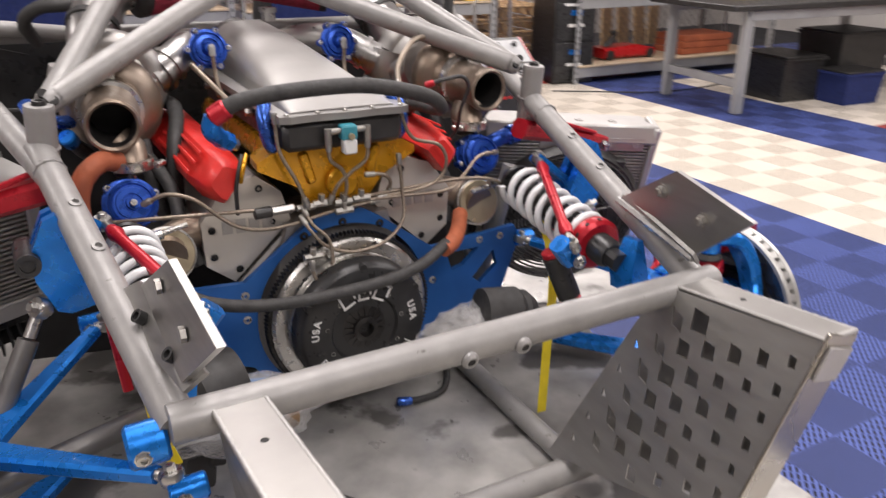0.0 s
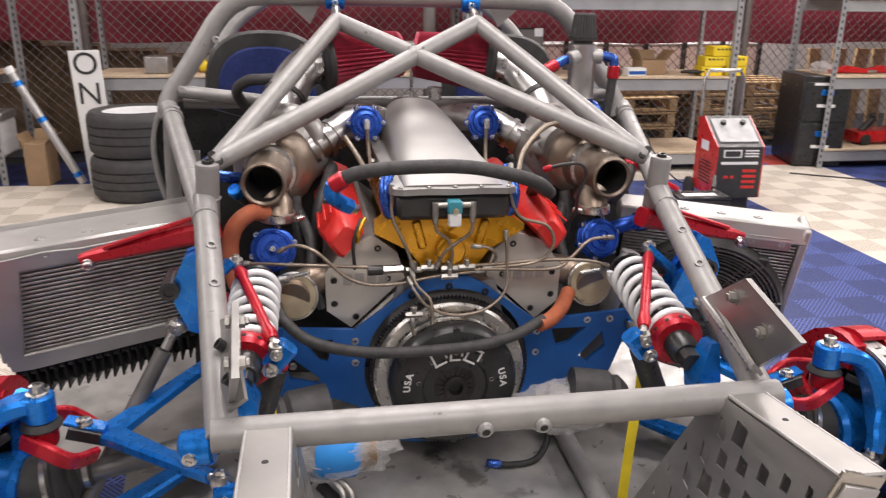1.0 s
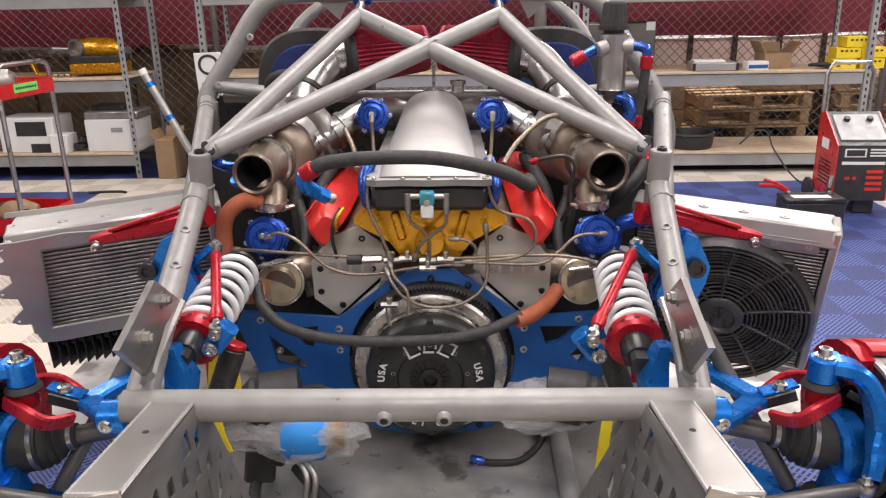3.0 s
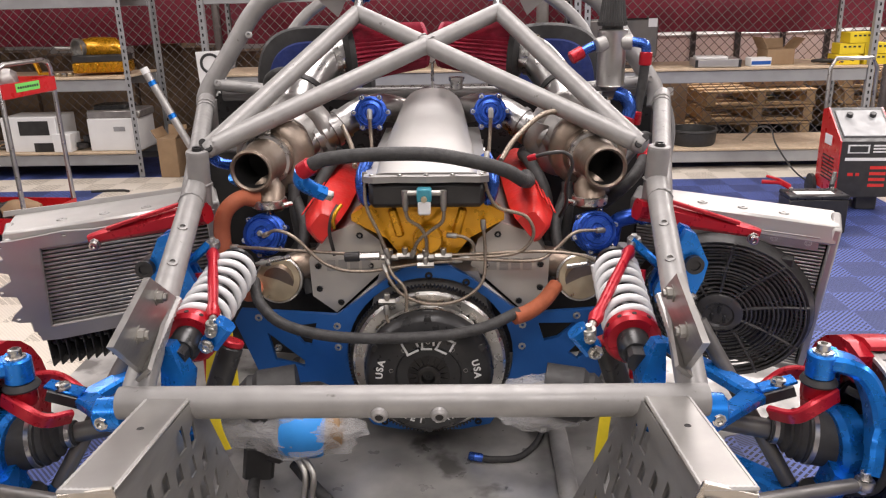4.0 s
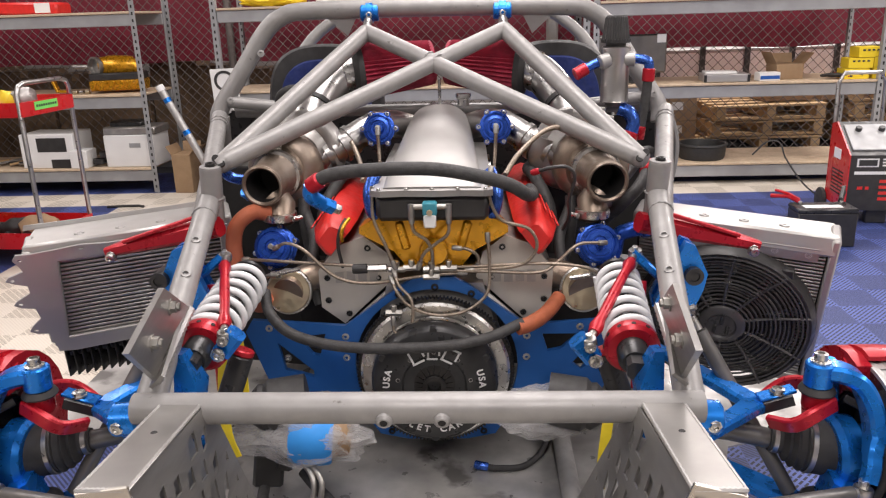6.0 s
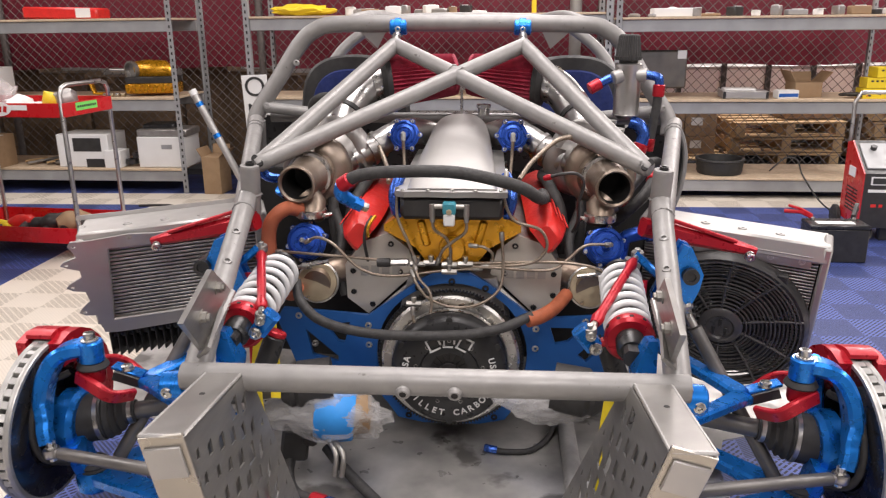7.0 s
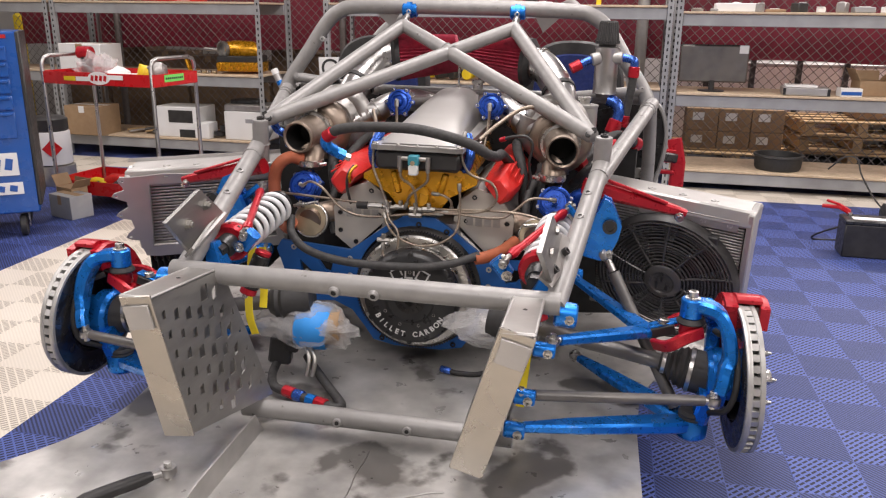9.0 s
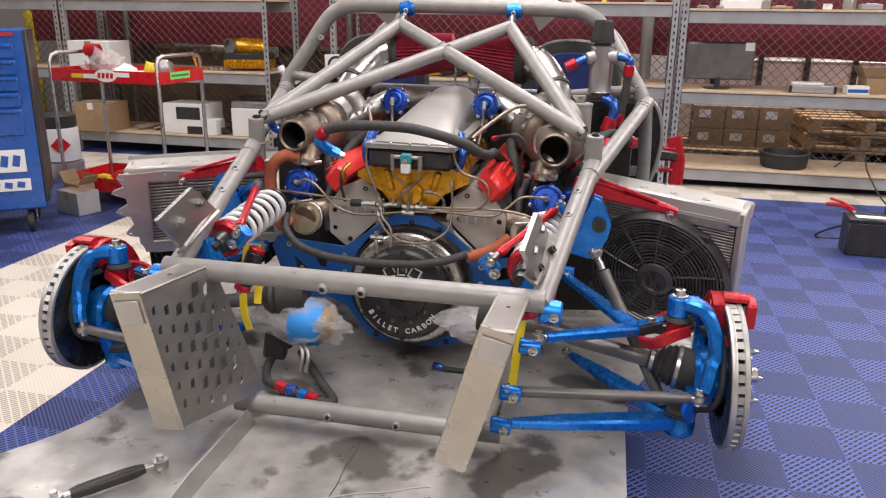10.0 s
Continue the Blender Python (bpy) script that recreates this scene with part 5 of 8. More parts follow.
hose("sensor_wire", "thin yellow and black wire beside the valve cover", "wire", [(-0.168, 1.42, 0.905), (-0.176, 1.405, 0.896), (-0.182, 1.40, 0.880), (-0.183, 1.41, 0.862)], 0.0038, M["gold"], "sensor wires")
hose("oil_line", "black woven oil line with a red fitting", "hose", [(0.49, 1.70, 0.945), (0.455, 1.64, 0.915), (0.42, 1.62, 0.885), (0.385, 1.65, 0.84)], 0.014, M["hose"], ends=((0, M["red"], 0.04, 0.018),))
hose("oil_line", "violet-blue elbow with red fitting behind the turbocharger", "hose", [(-0.475, 1.60, 0.985), (-0.462, 1.615, 0.955), (-0.43, 1.62, 0.945), (-0.39, 1.65, 0.94)], 0.012, M["bluefit"], ends=((1, M["red"], 0.03, 0.016),))
hose("oil_line", "dark oil return hose under the turbocharger", "hose", [(0.30, 1.62, 0.90), (0.30, 1.60, 0.84), (0.285, 1.60, 0.76), (0.25, 1.63, 0.70)], 0.013, M["hose"])
hose("oil_line", "dark oil return hose under the turbocharger", "hose", [(-0.30, 1.62, 0.90), (-0.295, 1.60, 0.84), (-0.28, 1.60, 0.76), (-0.25, 1.63, 0.70)], 0.013, M["hose"])


# ---- suspension, brakes, coolers ----
def bar(bm, pts, w, h, side=(0, 1, 0), ends=None):
    """A bar of rectangular, chamfered section along pts: w across side, h in the third direction."""
    pts = [V(p) for p in pts]
    sd = V(side).normalized()
    rings = []
    for i, p in enumerate(pts):
        d = (pts[min(i + 1, len(pts) - 1)] - pts[max(i - 1, 0)]).normalized()
        a = (sd - d * sd.dot(d)).normalized()
        b2 = d.cross(a)
        ww = w[i] if isinstance(w, (list, tuple)) else w
        hh = h[i] if isinstance(h, (list, tuple)) else h
        c = min(ww, hh) * 0.22
        x, y = ww / 2, hh / 2
        rings.append([p + a * u + b2 * q for u, q in ((-x + c, -y), (x - c, -y), (x, -y + c), (x, y - c), (x - c, y), (-x + c, y), (-x, y - c), (-x, -y + c))])
    return loft(bm, rings)


def rod_end(parent, at, toward, r=0.011, material=None):
    """A spherical rod end with its bolt."""
    d = (V(toward) - V(at)).normalized()
    a, b2, _ = frame_of(d)
    bm = B()
    lathe(bm, V(at) - b2 * r * 0.7, b2, [(r * 0.6, 0), (r * 1.25, 0), (r * 1.35, r * 0.3), (r * 1.35, r * 1.1), (r * 1.25, r * 1.4), (r * 0.6, r * 1.4)], 16)
    sweep(bm, (V(at) + d * r, V(at) + d * r * 3.6), r * 0.75, 10)
    ob = part("rod_end", bm, material or M["steel"], parent)
    bm = B()
    cyl(bm, V(at) - b2 * r * 1.5, V(at) + b2 * r * 1.5, r * 0.62, 6)
    part("pivot_bolt", bm, M["steel"], ob)
    return ob


for s in (-1, 1):
    def P(x, y, z):
        # the rear axle sits a little to one side of the frame
        return V((s * x + (-0.017 if s < 0 else -0.011), y, z))

    def D(x, y, z):
        return V((s * x, y, z))

    # brake disc with open vanes
    dc = P(0.808, 1.19, 0.524)
    axd = D(1.0, 0.03, 0.05).normalized()
    disc = thing("brake_disc", dc, "vented steel brake disc with open vane slots and black hat", "brake disc", "brake discs")
    for name, h0, m in (("inboard_face", -0.018, M["discface"]), ("outboard_face", 0.007, M["disc"])):
        bm = B()
        lathe(bm, dc, axd, [(0.104, h0), (0.166, h0), (0.168, h0 + 0.002), (0.168, h0 + 0.010), (0.167, h0 + 0.011), (0.104, h0 + 0.011), (0.104, h0)], 64)
        part(name, bm, m, disc)
    bm = B()
    lathe(bm, dc, axd, [(0.160, -0.0185), (0.1675, -0.0185), (0.1685, -0.017), (0.1685, -0.0085), (0.1675, -0.0065), (0.160, -0.0065)], 64)
    part("rim_band", bm, M["disc"], disc)
    a, b2, d = frame_of(axd)
    for k in range(44):
        t = 2 * math.pi * k / 44
        e = a * math.cos(t) + b2 * math.sin(t)
        tt = d.cross(e)
        bm = B()
        box(bm, dc + e * 0.1355, (0.0635, 0.0148, 0.0142), axes=((e + tt * 0.25).normalized(), (tt - e * 0.25).normalized(), d), bevel=0)
        part("vane", bm, M["disc"], disc, smooth=False)
    bm = B()
    lathe(bm, dc, axd, [(0.105, -0.012), (0.098, -0.016), (0.095, 0.02), (0.05, 0.022), (0.03, 0.03), (0, 0.03)], 44)
    part("hat", bm, M["blackmetal"], disc)
    hub = thing("wheel_hub", dc + axd * 0.02, "steel wheel hub with protruding studs", "wheel hub", "wheel hubs")
    bm = B()
    lathe(bm, dc, axd, [(0.03, 0.012), (0.055, 0.014), (0.055, 0.034), (0.03, 0.036), (0.026, 0.05), (0, 0.05)], 28)
    part("flange", bm, M["blackmetal"], hub)
    bm = B()
    cyl(bm, dc + axd * 0.045, dc + axd * 0.066, 0.017, 6)
    part("axle_nut", bm, M["steel"], hub)
    for k in range(5):
        t = 2 * math.pi * k / 5 + 0.3
        e = a * math.cos(t) + b2 * math.sin(t)
        bm = B()
        sweep(bm, (dc + e * 0.057 + axd * 0.03, dc + e * 0.057 + axd * 0.056), [0.0065, 0.0065], 10)
        sweep(bm, (dc + e * 0.057 + axd * 0.056, dc + e * 0.057 + axd * 0.064), [0.0055, 0.0025], 10)
        part("stud", bm, M["steel"], hub)

    # caliper on the front upper quarter
    cal = thing("brake_caliper", dc + V((0, 0.15, 0.1)), "red anodised six-piston brake caliper over the disc", "brake caliper", "brake calipers")

    def sector(r0, r1, d0, d1, n=9):
        r0, r1 = r0 * 0.885, [r * 0.885 for r in r1]
        o = [(r1[k] * math.cos(radians(d0 + (d1 - d0) * k / (n - 1))), r1[k] * math.sin(radians(d0 + (d1 - d0) * k / (n - 1)))) for k in range(n)]
        return o + [(r0 * math.cos(radians(d1 - (d1 - d0) * k / (n - 1))), r0 * math.sin(radians(d1 - (d1 - d0) * k / (n - 1)))) for k in range(n)]

    for name, off, th in (("inner_half", -0.050, 0.026), ("outer_half", 0.022, 0.020)):
        bm = B()
        plate(bm, sector(0.132, [0.190, 0.202, 0.210, 0.213, 0.214, 0.213, 0.210, 0.202, 0.190], -12, 94), dc + D(off if s > 0 else off + th, 0, 0), (0, 1, 0), (0, 0, 1), th)
        bmesh.ops.bevel(bm, geom=[e for e in bm.edges if len(e.link_faces) == 2 and e.calc_face_angle(0) > 0.9], offset=0.006, segments=2, affect="EDGES")
        h_ = part(name, bm, M["red"], cal)
        for deg in (18, 47, 76):
            t = radians(deg)
            sd = 1 if off > 0 else -1
            bolt(h_, dc + V((0, math.cos(t), math.sin(t))) * 0.149 + V((s * (off + (th if off > 0 else 0) + sd * 0.001), 0, 0)), (s * sd, 0, 0), 0.014, 0.003, M["red"], "piston_cap")
    for off in (-0.030, 0.0165):
        bm = B()
        plate(bm, sector(0.136, [0.184] * 9, 8, 86), dc + D(off if s > 0 else off + 0.0135, 0, 0), (0, 1, 0), (0, 0, 1), 0.0135)
        part("brake_pad", bm, M["castgrey"], cal)
    bm = B()
    bar(bm, (dc + D(-0.045, 0.125, 0.025), P(0.752, 1.24, 0.53)), 0.024, 0.03, (1, 0, 0))
    part("mount_bracket", bm, M["red"], cal)
    for d0, d1 in ((-6, 24), (25, 58), (59, 90)):
        bm = B()
        plate(bm, sector(0.195, [0.204, 0.208, 0.211, 0.211, 0.211, 0.211, 0.211, 0.208, 0.204], d0, d1), dc + D(-0.026 if s > 0 else 0.026, 0, 0), (0, 1, 0), (0, 0, 1), 0.052)
        part("bridge", bm, M["red"], cal)

    # upright
    up = thing("hub_upright", P(0.74, 1.13, 0.42), "bright blue anodised machined hub upright", "upright", "hub uprights")
    path = smooth_path([P(0.672, 1.160, 0.690), P(0.704, 1.152, 0.697), P(0.738, 1.136, 0.686), P(0.758, 1.120, 0.648), P(0.764, 1.106, 0.605), P(0.757, 1.090, 0.582), P(0.752, 1.076, 0.556), P(0.745, 1.068, 0.532)], 5)
    n_ = len(path)
    bm = B()
    bar(bm, path, [0.034 + 0.016 * math.sin(math.pi * min(1, k / 24)) - 0.006 * (k > 26) for k in range(n_)], [0.030 - 0.004 * k / n_ for k in range(n_)], (0, 1, 0))
    part("arm", bm, M["blue"], up)
    bm = B()
    lathe(bm, P(0.752, 1.19, 0.515), (s, 0, 0), [(0, -0.02), (0.060, -0.02), (0.068, -0.01), (0.068, 0.02), (0.05, 0.024), (0.05, 0.085), (0, 0.085)], 32)
    part("bearing_carrier", bm, M["blue"], up)
    bm = B()
    bar(bm, (P(0.745, 1.22, 0.56), P(0.75, 1.25, 0.62), P(0.72, 1.2, 0.685)), 0.03, 0.03, (0, 1, 0))
    part("rear_strut", bm, M["blue"], up)
    bm = B()
    bar(bm, (P(0.735, 1.14, 0.50), P(0.728, 1.16, 0.43), P(0.70, 1.17, 0.405)), 0.06, 0.035, (0, 1, 0))
    part("foot", bm, M["blue"], up)
    bm = B()
    cyl(bm, P(0.682, 1.155, 0.668), P(0.682, 1.155, 0.712), 0.024, 20)
    part("top_boss", bm, M["blue"], up)
    bm = B()
    lathe(bm, P(0.682, 1.155, 0.712), (0, 0, 1), [(0, 0), (0.017, 0), (0.017, 0.003), (0.011, 0.004), (0.011, 0.016), (0.006, 0.017), (0.0055, 0.010), (0, 0.010)], 12)
    part("top_bolt", bm, M["steel"], up)
    part("brake_hose", tube((P(0.735, 1.16, 0.64), P(0.775, 1.12, 0.62), P(0.782, 1.085, 0.55), P(0.77, 1.085, 0.49), P(0.74, 1.12, 0.46)), 0.007, 10, True), M["rubber"], up)

    # upper wishbone with its red outer joint
    wb = thing("upper_wishbone", P(0.60, 1.2, 0.60), "bright blue upper wishbone with bolted red outer joint", "suspension arm", "upper wishbones")
    ap, inr, inf = P(0.598, 1.20, 0.607), P(0.406, 0.965, 0.664), P(0.424, 1.40, 0.652)
    for q in (inr, inf):
        bm = B()
        dd = ap - q
        bar(bm, (q, q + dd * 0.25, q + dd * 0.75, ap), [0.020, 0.026, 0.036, 0.044], [0.018, 0.020, 0.022, 0.022], (dd.cross(V((0, 0, 1)))))
        part("leg", bm, M["blue"], wb)
        rod_end(wb, q - dd.normalized() * 0.022, q, 0.011)
    bm = B()
    for o in (0.018, -0.018):
        bar(bm, (ap + V((0, o, 0.0)), P(0.655, 1.195 + o, 0.628)), 0.008, 0.022, (0, 1, 0))
    part("fork", bm, M["blackmetal"], wb)
    bm = B()
    box(bm, P(0.63, 1.195, 0.632), (0.065, 0.03, 0.006), (0, -s * 17, 0), 0.002)
    part("shim_plate", bm, M["blue"], wb)
    bolt(wb, P(0.632, 1.192, 0.636), (0, 0, 1), 0.012, 0.009)
    for y0, y1 in ((1.165, 1.135), (1.225, 1.25)):
        bm = B()
        bar(bm, smooth_path([P(0.612, y0, 0.592), P(0.638, y1 - 0.008, 0.606), P(0.672, y1 - 0.012 if y1 < 1.2 else y1 - 0.01, 0.630), P(0.708, y1 + 0.005 if y1 < 1.2 else y1 - 0.04, 0.640)], 4), 0.013, 0.027, (0, 1, 0))
        part("joint_cheek", bm, M["red"], wb, "red anodised joint cheek")
    bm = B()
    lathe(bm, P(0.683, 1.157, 0.628), (0, 0, 1), [(0, -0.004), (0.021, -0.004), (0.023, 0.002), (0.023, 0.026), (0, 0.026)], 24)
    part("ball_joint", bm, M["red"], wb)
    bm = B()
    lathe(bm, P(0.683, 1.157, 0.628), (0, 0, 1), [(0, 0.022), (0.029, 0.0265), (0.031, 0.030), (0.029, 0.034), (0.025, 0.040), (0, 0.04)], 24)
    part("joint_boot", bm, M["rubber"], wb)

    # lower wishbone, toe link, push rod
    lw = thing("lower_wishbone", P(0.6, 1.15, 0.41), "bright blue lower wishbone", "suspension arm", "lower wishbones")
    ap, inr, inf = P(0.715, 1.165, 0.405), P(0.345, 0.945, 0.470), P(0.455, 1.47, 0.40)
    for q in (inr, inf):
        dd = ap - q
        bm = B()
        bar(bm, (q, q + dd * 0.3, q + dd * 0.8, ap), [0.022, 0.042, 0.055, 0.05], [0.018, 0.024, 0.028, 0.03], (dd.cross(V((0, 0, 1)))))
        part("leg", bm, M["blue"], lw)
        rod_end(lw, q - dd.normalized() * 0.022, q, 0.011)
    bm = B()
    lathe(bm, P(0.713, 1.16, 0.378), (0, 0, 1), [(0, 0), (0.03, 0), (0.036, 0.006), (0.036, 0.036), (0.03, 0.045), (0.026, 0.06), (0, 0.06)], 24)
    part("ball_joint", bm, M["blue"], lw)
    bm = B()
    lathe(bm, P(0.713, 1.16, 0.424), (0, 0, 1), [(0, 0), (0.030, 0), (0.032, 0.004), (0.030, 0.008), (0.032, 0.012), (0.028, 0.02), (0, 0.02)], 24)
    part("joint_boot", bm, M["rubber"], lw)
    tl = thing("toe_link", P(0.55, 1.0, 0.53), "plain steel toe link with rod ends", "link", "toe links")
    p0, p1 = P(0.366, 0.935, 0.552), P(0.714, 1.055, 0.520)
    part("tube", tube((p0, p1), 0.0118, 14), M["rod"], tl)
    rod_end(tl, p0 - (p1 - p0).normalized() * 0.03, p0, 0.011)
    rod_end(tl, p1 + (p1 - p0).normalized() * 0.022, p1, 0.012, M["chrome"])
    bolt(tl, p1 + (p1 - p0).normalized() * 0.022 + V((0, 0, 0.012)), (0, 0, 1), 0.009, 0.012)
    pr = thing("push_rod", P(0.55, 1.26, 0.65), "grey steel push rod between rocker and wishbone", "link", "push rods")
    p0, p1 = P(0.493, 1.305, 0.750), P(0.678, 1.20, 0.425)
    part("tube", tube((p0 + (p1 - p0) * 0.12, p1), 0.0145, 14), M["rod"], pr)
    rod_end(pr, p0, p1, 0.012, M["chrome"])

    # drive shaft
    ds = thing("drive_shaft", P(0.6, 1.2, 0.52), "dark drive shaft with black rubber boots and steel bands", "drive shaft", "drive shafts")
    c0, c1 = P(0.25, 1.28, 0.575), P(0.766, 1.19, 0.515)
    d = (c1 - c0).normalized()
    h = (c1 - c0).length
    part("shaft", tube((c0, c1), 0.0185, 16), M["rod"], ds)
    bm = B()
    lathe(bm, c1, -d, [(0.030, 0.0), (0.048, 0.006), (0.050, 0.03), (0.050, 0.068), (0.046, 0.074), (0.050, 0.080), (0.043, 0.088), (0.046, 0.094), (0.036, 0.100), (0.038, 0.106), (0.026, 0.114), (0.023, 0.135), (0, 0.135)], 30)
    part("outer_boot", bm, M["rubber"], ds)
    for q, rr in ((0.066, 0.0515), (0.125, 0.0255)):
        bm = B()
        lathe(bm, c1, -d, [(rr - 0.002, q - 0.005), (rr, q - 0.004), (rr, q + 0.004), (rr - 0.002, q + 0.005)], 30)
        part("band", bm, M["chrome"], ds)
    bm = B()
    lathe(bm, c0, d, [(0, -0.02), (0.05, -0.02), (0.052, 0.05), (0.044, 0.06), (0.046, 0.07), (0.03, 0.09), (0, 0.09)], 28)
    part("inner_boot", bm, M["rubber"], ds)

    # blue pick-up clevises on the frame
    for p, hh in (((0.405, 0.925, 0.738), 0.050), ((0.368, 0.935, 0.655), 0.032), ((0.335, 0.925, 0.552), 0.034), ((0.318, 0.925, 0.474), 0.036), ((0.412, 1.425, 0.655), 0.034)):
        cv = thing("pickup_clevis", P(*p), "bright blue anodised suspension pick-up clevis", "clevis", "pick-up clevises")
        bm = B()
        cyl(bm, P(p[0] - 0.012, p[1], p[2]), P(p[0] + 0.032, p[1] + 0.002, p[2] - 0.003), hh * 0.5, 20, 0.16)
        part("body", bm, M["blue"], cv)
        bolt(cv, P(p[0] + 0.018, p[1] - hh * 0.45, p[2] - 0.004), (0, -1, 0), 0.008, 0.006)

    # rocker
    rk_ = thing("suspension_rocker", P(0.46, 1.33, 0.80), "bright blue machined suspension rocker", "rocker", "suspension rockers")
    poly = [(0.470, 0.885), (0.487, 0.878), (0.514, 0.822), (0.508, 0.79), (0.488, 0.742), (0.47, 0.735), (0.424, 0.745), (0.420, 0.77), (0.445, 0.83)]
    for y in (1.352, 1.318):
        bm = B()
        plate(bm, [(s * x, z) for x, z in poly], (0, y, 0), (1, 0, 0), (0, 0, 1), 0.018)
        bmesh.ops.bevel(bm, geom=[e for e in bm.edges if len(e.link_faces) == 2 and e.calc_face_angle(0) > 0.9], offset=0.004, segments=2, affect="EDGES")
        part("cheek", bm, M["blue"], rk_)
    bm = B()
    cyl(bm, P(0.497, 1.29, 0.822), P(0.497, 1.37, 0.822), 0.017, 18)
    part("bearing", bm, M["blackmetal"], rk_)
    bm = B()
    lathe(bm, P(0.497, 1.298, 0.822), (0, -1, 0), [(0.017, 0), (0.017, 0.012), (0.010, 0.012), (0.009, 0.004), (0, 0.004)], 18)
    part("bearing_eye", bm, M["blackmetal"], rk_)
    bm = B()
    bar(bm, (P(0.40, 1.37, 0.845), P(0.45, 1.345, 0.80), P(0.46, 1.33, 0.75)), 0.05, 0.016, (0, 1, 0))
    part("inner_lever", bm, M["blue"], rk_)

    # coil-over
    co = thing("coilover", P(0.365, 1.25, 0.77), "coil-over damper with white spring and red anodised perch", "coilover", "coilovers")
    b0, t0 = P(0.350, 1.125, 0.762), P(0.372, 1.385, 0.792)
    if s < 0:
        b0, t0 = P(0.362, 1.125, 0.770), P(0.356, 1.385, 0.795)
    d = (t0 - b0).normalized()
    a, b2, _ = frame_of(d)
    h = (t0 - b0).length
    pts = []
    turns, n_ = 7.0, 200
    for k in range(n_ + 1):
        q = k / n_
        t = 2 * math.pi * turns * q
        pts.append(b0 + d * (0.012 + (h - 0.02) * q) + (a * math.cos(t) + b2 * math.sin(t)) * 0.0385)
    part("spring", sweep(B(), pts, 0.0068, 10), M["white"], co, "white powder-coated coil spring")
    bm = B()
    lathe(bm, b0, d, [(0.026, -0.022), (0.040, -0.022), (0.046, -0.016), (0.046, -0.004), (0.044, 0.004), (0.032, 0.006), (0.030, 0.03), (0.026, 0.03)], 32)
    pc = part("lower_perch", bm, M["red"], co, "red anodised spring perch")
    for k in range(12):
        t = 2 * math.pi * k / 12
        bm = B()
        e = a * math.cos(t) + b2 * math.sin(t)
        cyl(bm, b0 + e * 0.0455 - d * 0.012, b0 + e * 0.0470 - d * 0.012, 0.004, 8)
        part("spanner_hole", bm, M["dark"], pc)
    bm = B()
    lathe(bm, b0, d, [(0, -0.06), (0.020, -0.06), (0.026, -0.05), (0.026, h - 0.06), (0.012, h - 0.06), (0.012, h + 0.01), (0, h + 0.01)], 24)
    part("damper_body", bm, M["blackmetal"], co)
    bm = B()
    lathe(bm, t0, d, [(0.0, -0.002), (0.034, -0.002), (0.036, 0.004), (0.028, 0.012), (0.02, 0.03), (0, 0.03)], 28)
    part("upper_perch", bm, M["blackmetal"], co)
    bm = B()
    bar(bm, (b0 - d * 0.055, b0 - d * 0.085), 0.030, 0.03, a)
    part("lower_eye", bm, M["blackmetal"], co)
    # reservoir
    r0, r1 = P(0.322, 1.19, 0.715), P(0.350, 1.17, 0.635)
    bm = B()
    cyl(bm, r0, r1, 0.0215, 20)
    part("reservoir", bm, M["blackmetal"], co)
    for q0, q1 in ((r1, r1 + (r1 - r0).normalized() * 0.016), (r0 - (r1 - r0).normalized() * 0.012, r0)):
        bm = B()
        cyl(bm, q0, q1, 0.0205, 18)
        part("reservoir_cap", bm, M["red"], co)
    bolt(co, r1 + (r1 - r0).normalized() * 0.016 + V((0, -0.012, 0)), (0, -1, 0), 0.006, 0.008)

    # blue damper mount on the corner
    dm = thing("damper_mount", P(0.36, 1.05, 0.72), "bright blue scooped damper mount beside the corner", "mount", "damper mounts")
    bm = B()
    loft(bm, [[P(0.376, 1.01, 0.700), P(0.348, 1.01, 0.705), P(0.344, 1.06, 0.705), P(0.374, 1.07, 0.700)],
              [P(0.378, 1.01, 0.735), P(0.342, 1.01, 0.742), P(0.338, 1.06, 0.738), P(0.376, 1.07, 0.735)],
              [P(0.382, 1.035, 0.788), P(0.366, 1.03, 0.790), P(0.364, 1.06, 0.788), P(0.380, 1.07, 0.785)]])
    part("scoop", bm, M["blue"], dm)
    # drop link and its lower clevis
    dl = thing("drop_link", P(0.36, 1.22, 0.82), "red anodised drop link with rod ends", "link", "drop links")
    l0 = P(0.390 if s < 0 else 0.402, 1.36, 0.846)
    l1 = P(0.314, 1.085, 0.800) if s < 0 else P(0.273, 1.085, 0.785)
    dd = (l1 - l0)
    path = [l0 + dd * q for q in (0.10, 0.16, 0.22, 0.5, 0.78, 0.86, 0.92)]
    part("rod", sweep(B(), path, [0.009, 0.0125, 0.0085, 0.0095, 0.0085, 0.0125, 0.009], 12), M["red"], dl)
    rod_end(dl, l0, l1, 0.010, M["chrome"])
    rod_end(dl, l1, l0, 0.009, M["fitting"])
    ce = l1 + D(0.010, 0.0, -0.024)
    ck = thing("drop_link_clevis", ce, "bright blue clevis with steel bolts under the drop link", "clevis", "drop link clevises")
    bm = B()
    bar(bm, (l1 + D(-0.018, 0.008, 0.0), ce + D(0.0, 0.01, -0.010)), 0.032, 0.032, (0, 1, 0))
    part("body", bm, M["blue"], ck)
    bolt(ck, l1 + V((0, -0.014, -0.005)), (0, -1, 0.2), 0.008, 0.004)
    bolt(ck, ce + V((0, -0.014, -0.006)), (0, -1, -0.1), 0.010, 0.007)
    part("red_stay", tube((P(0.412, 1.33, 0.80), P(0.398, 1.28, 0.60)), 0.0085, 10), M["red"], dl, "thin red upright rod")

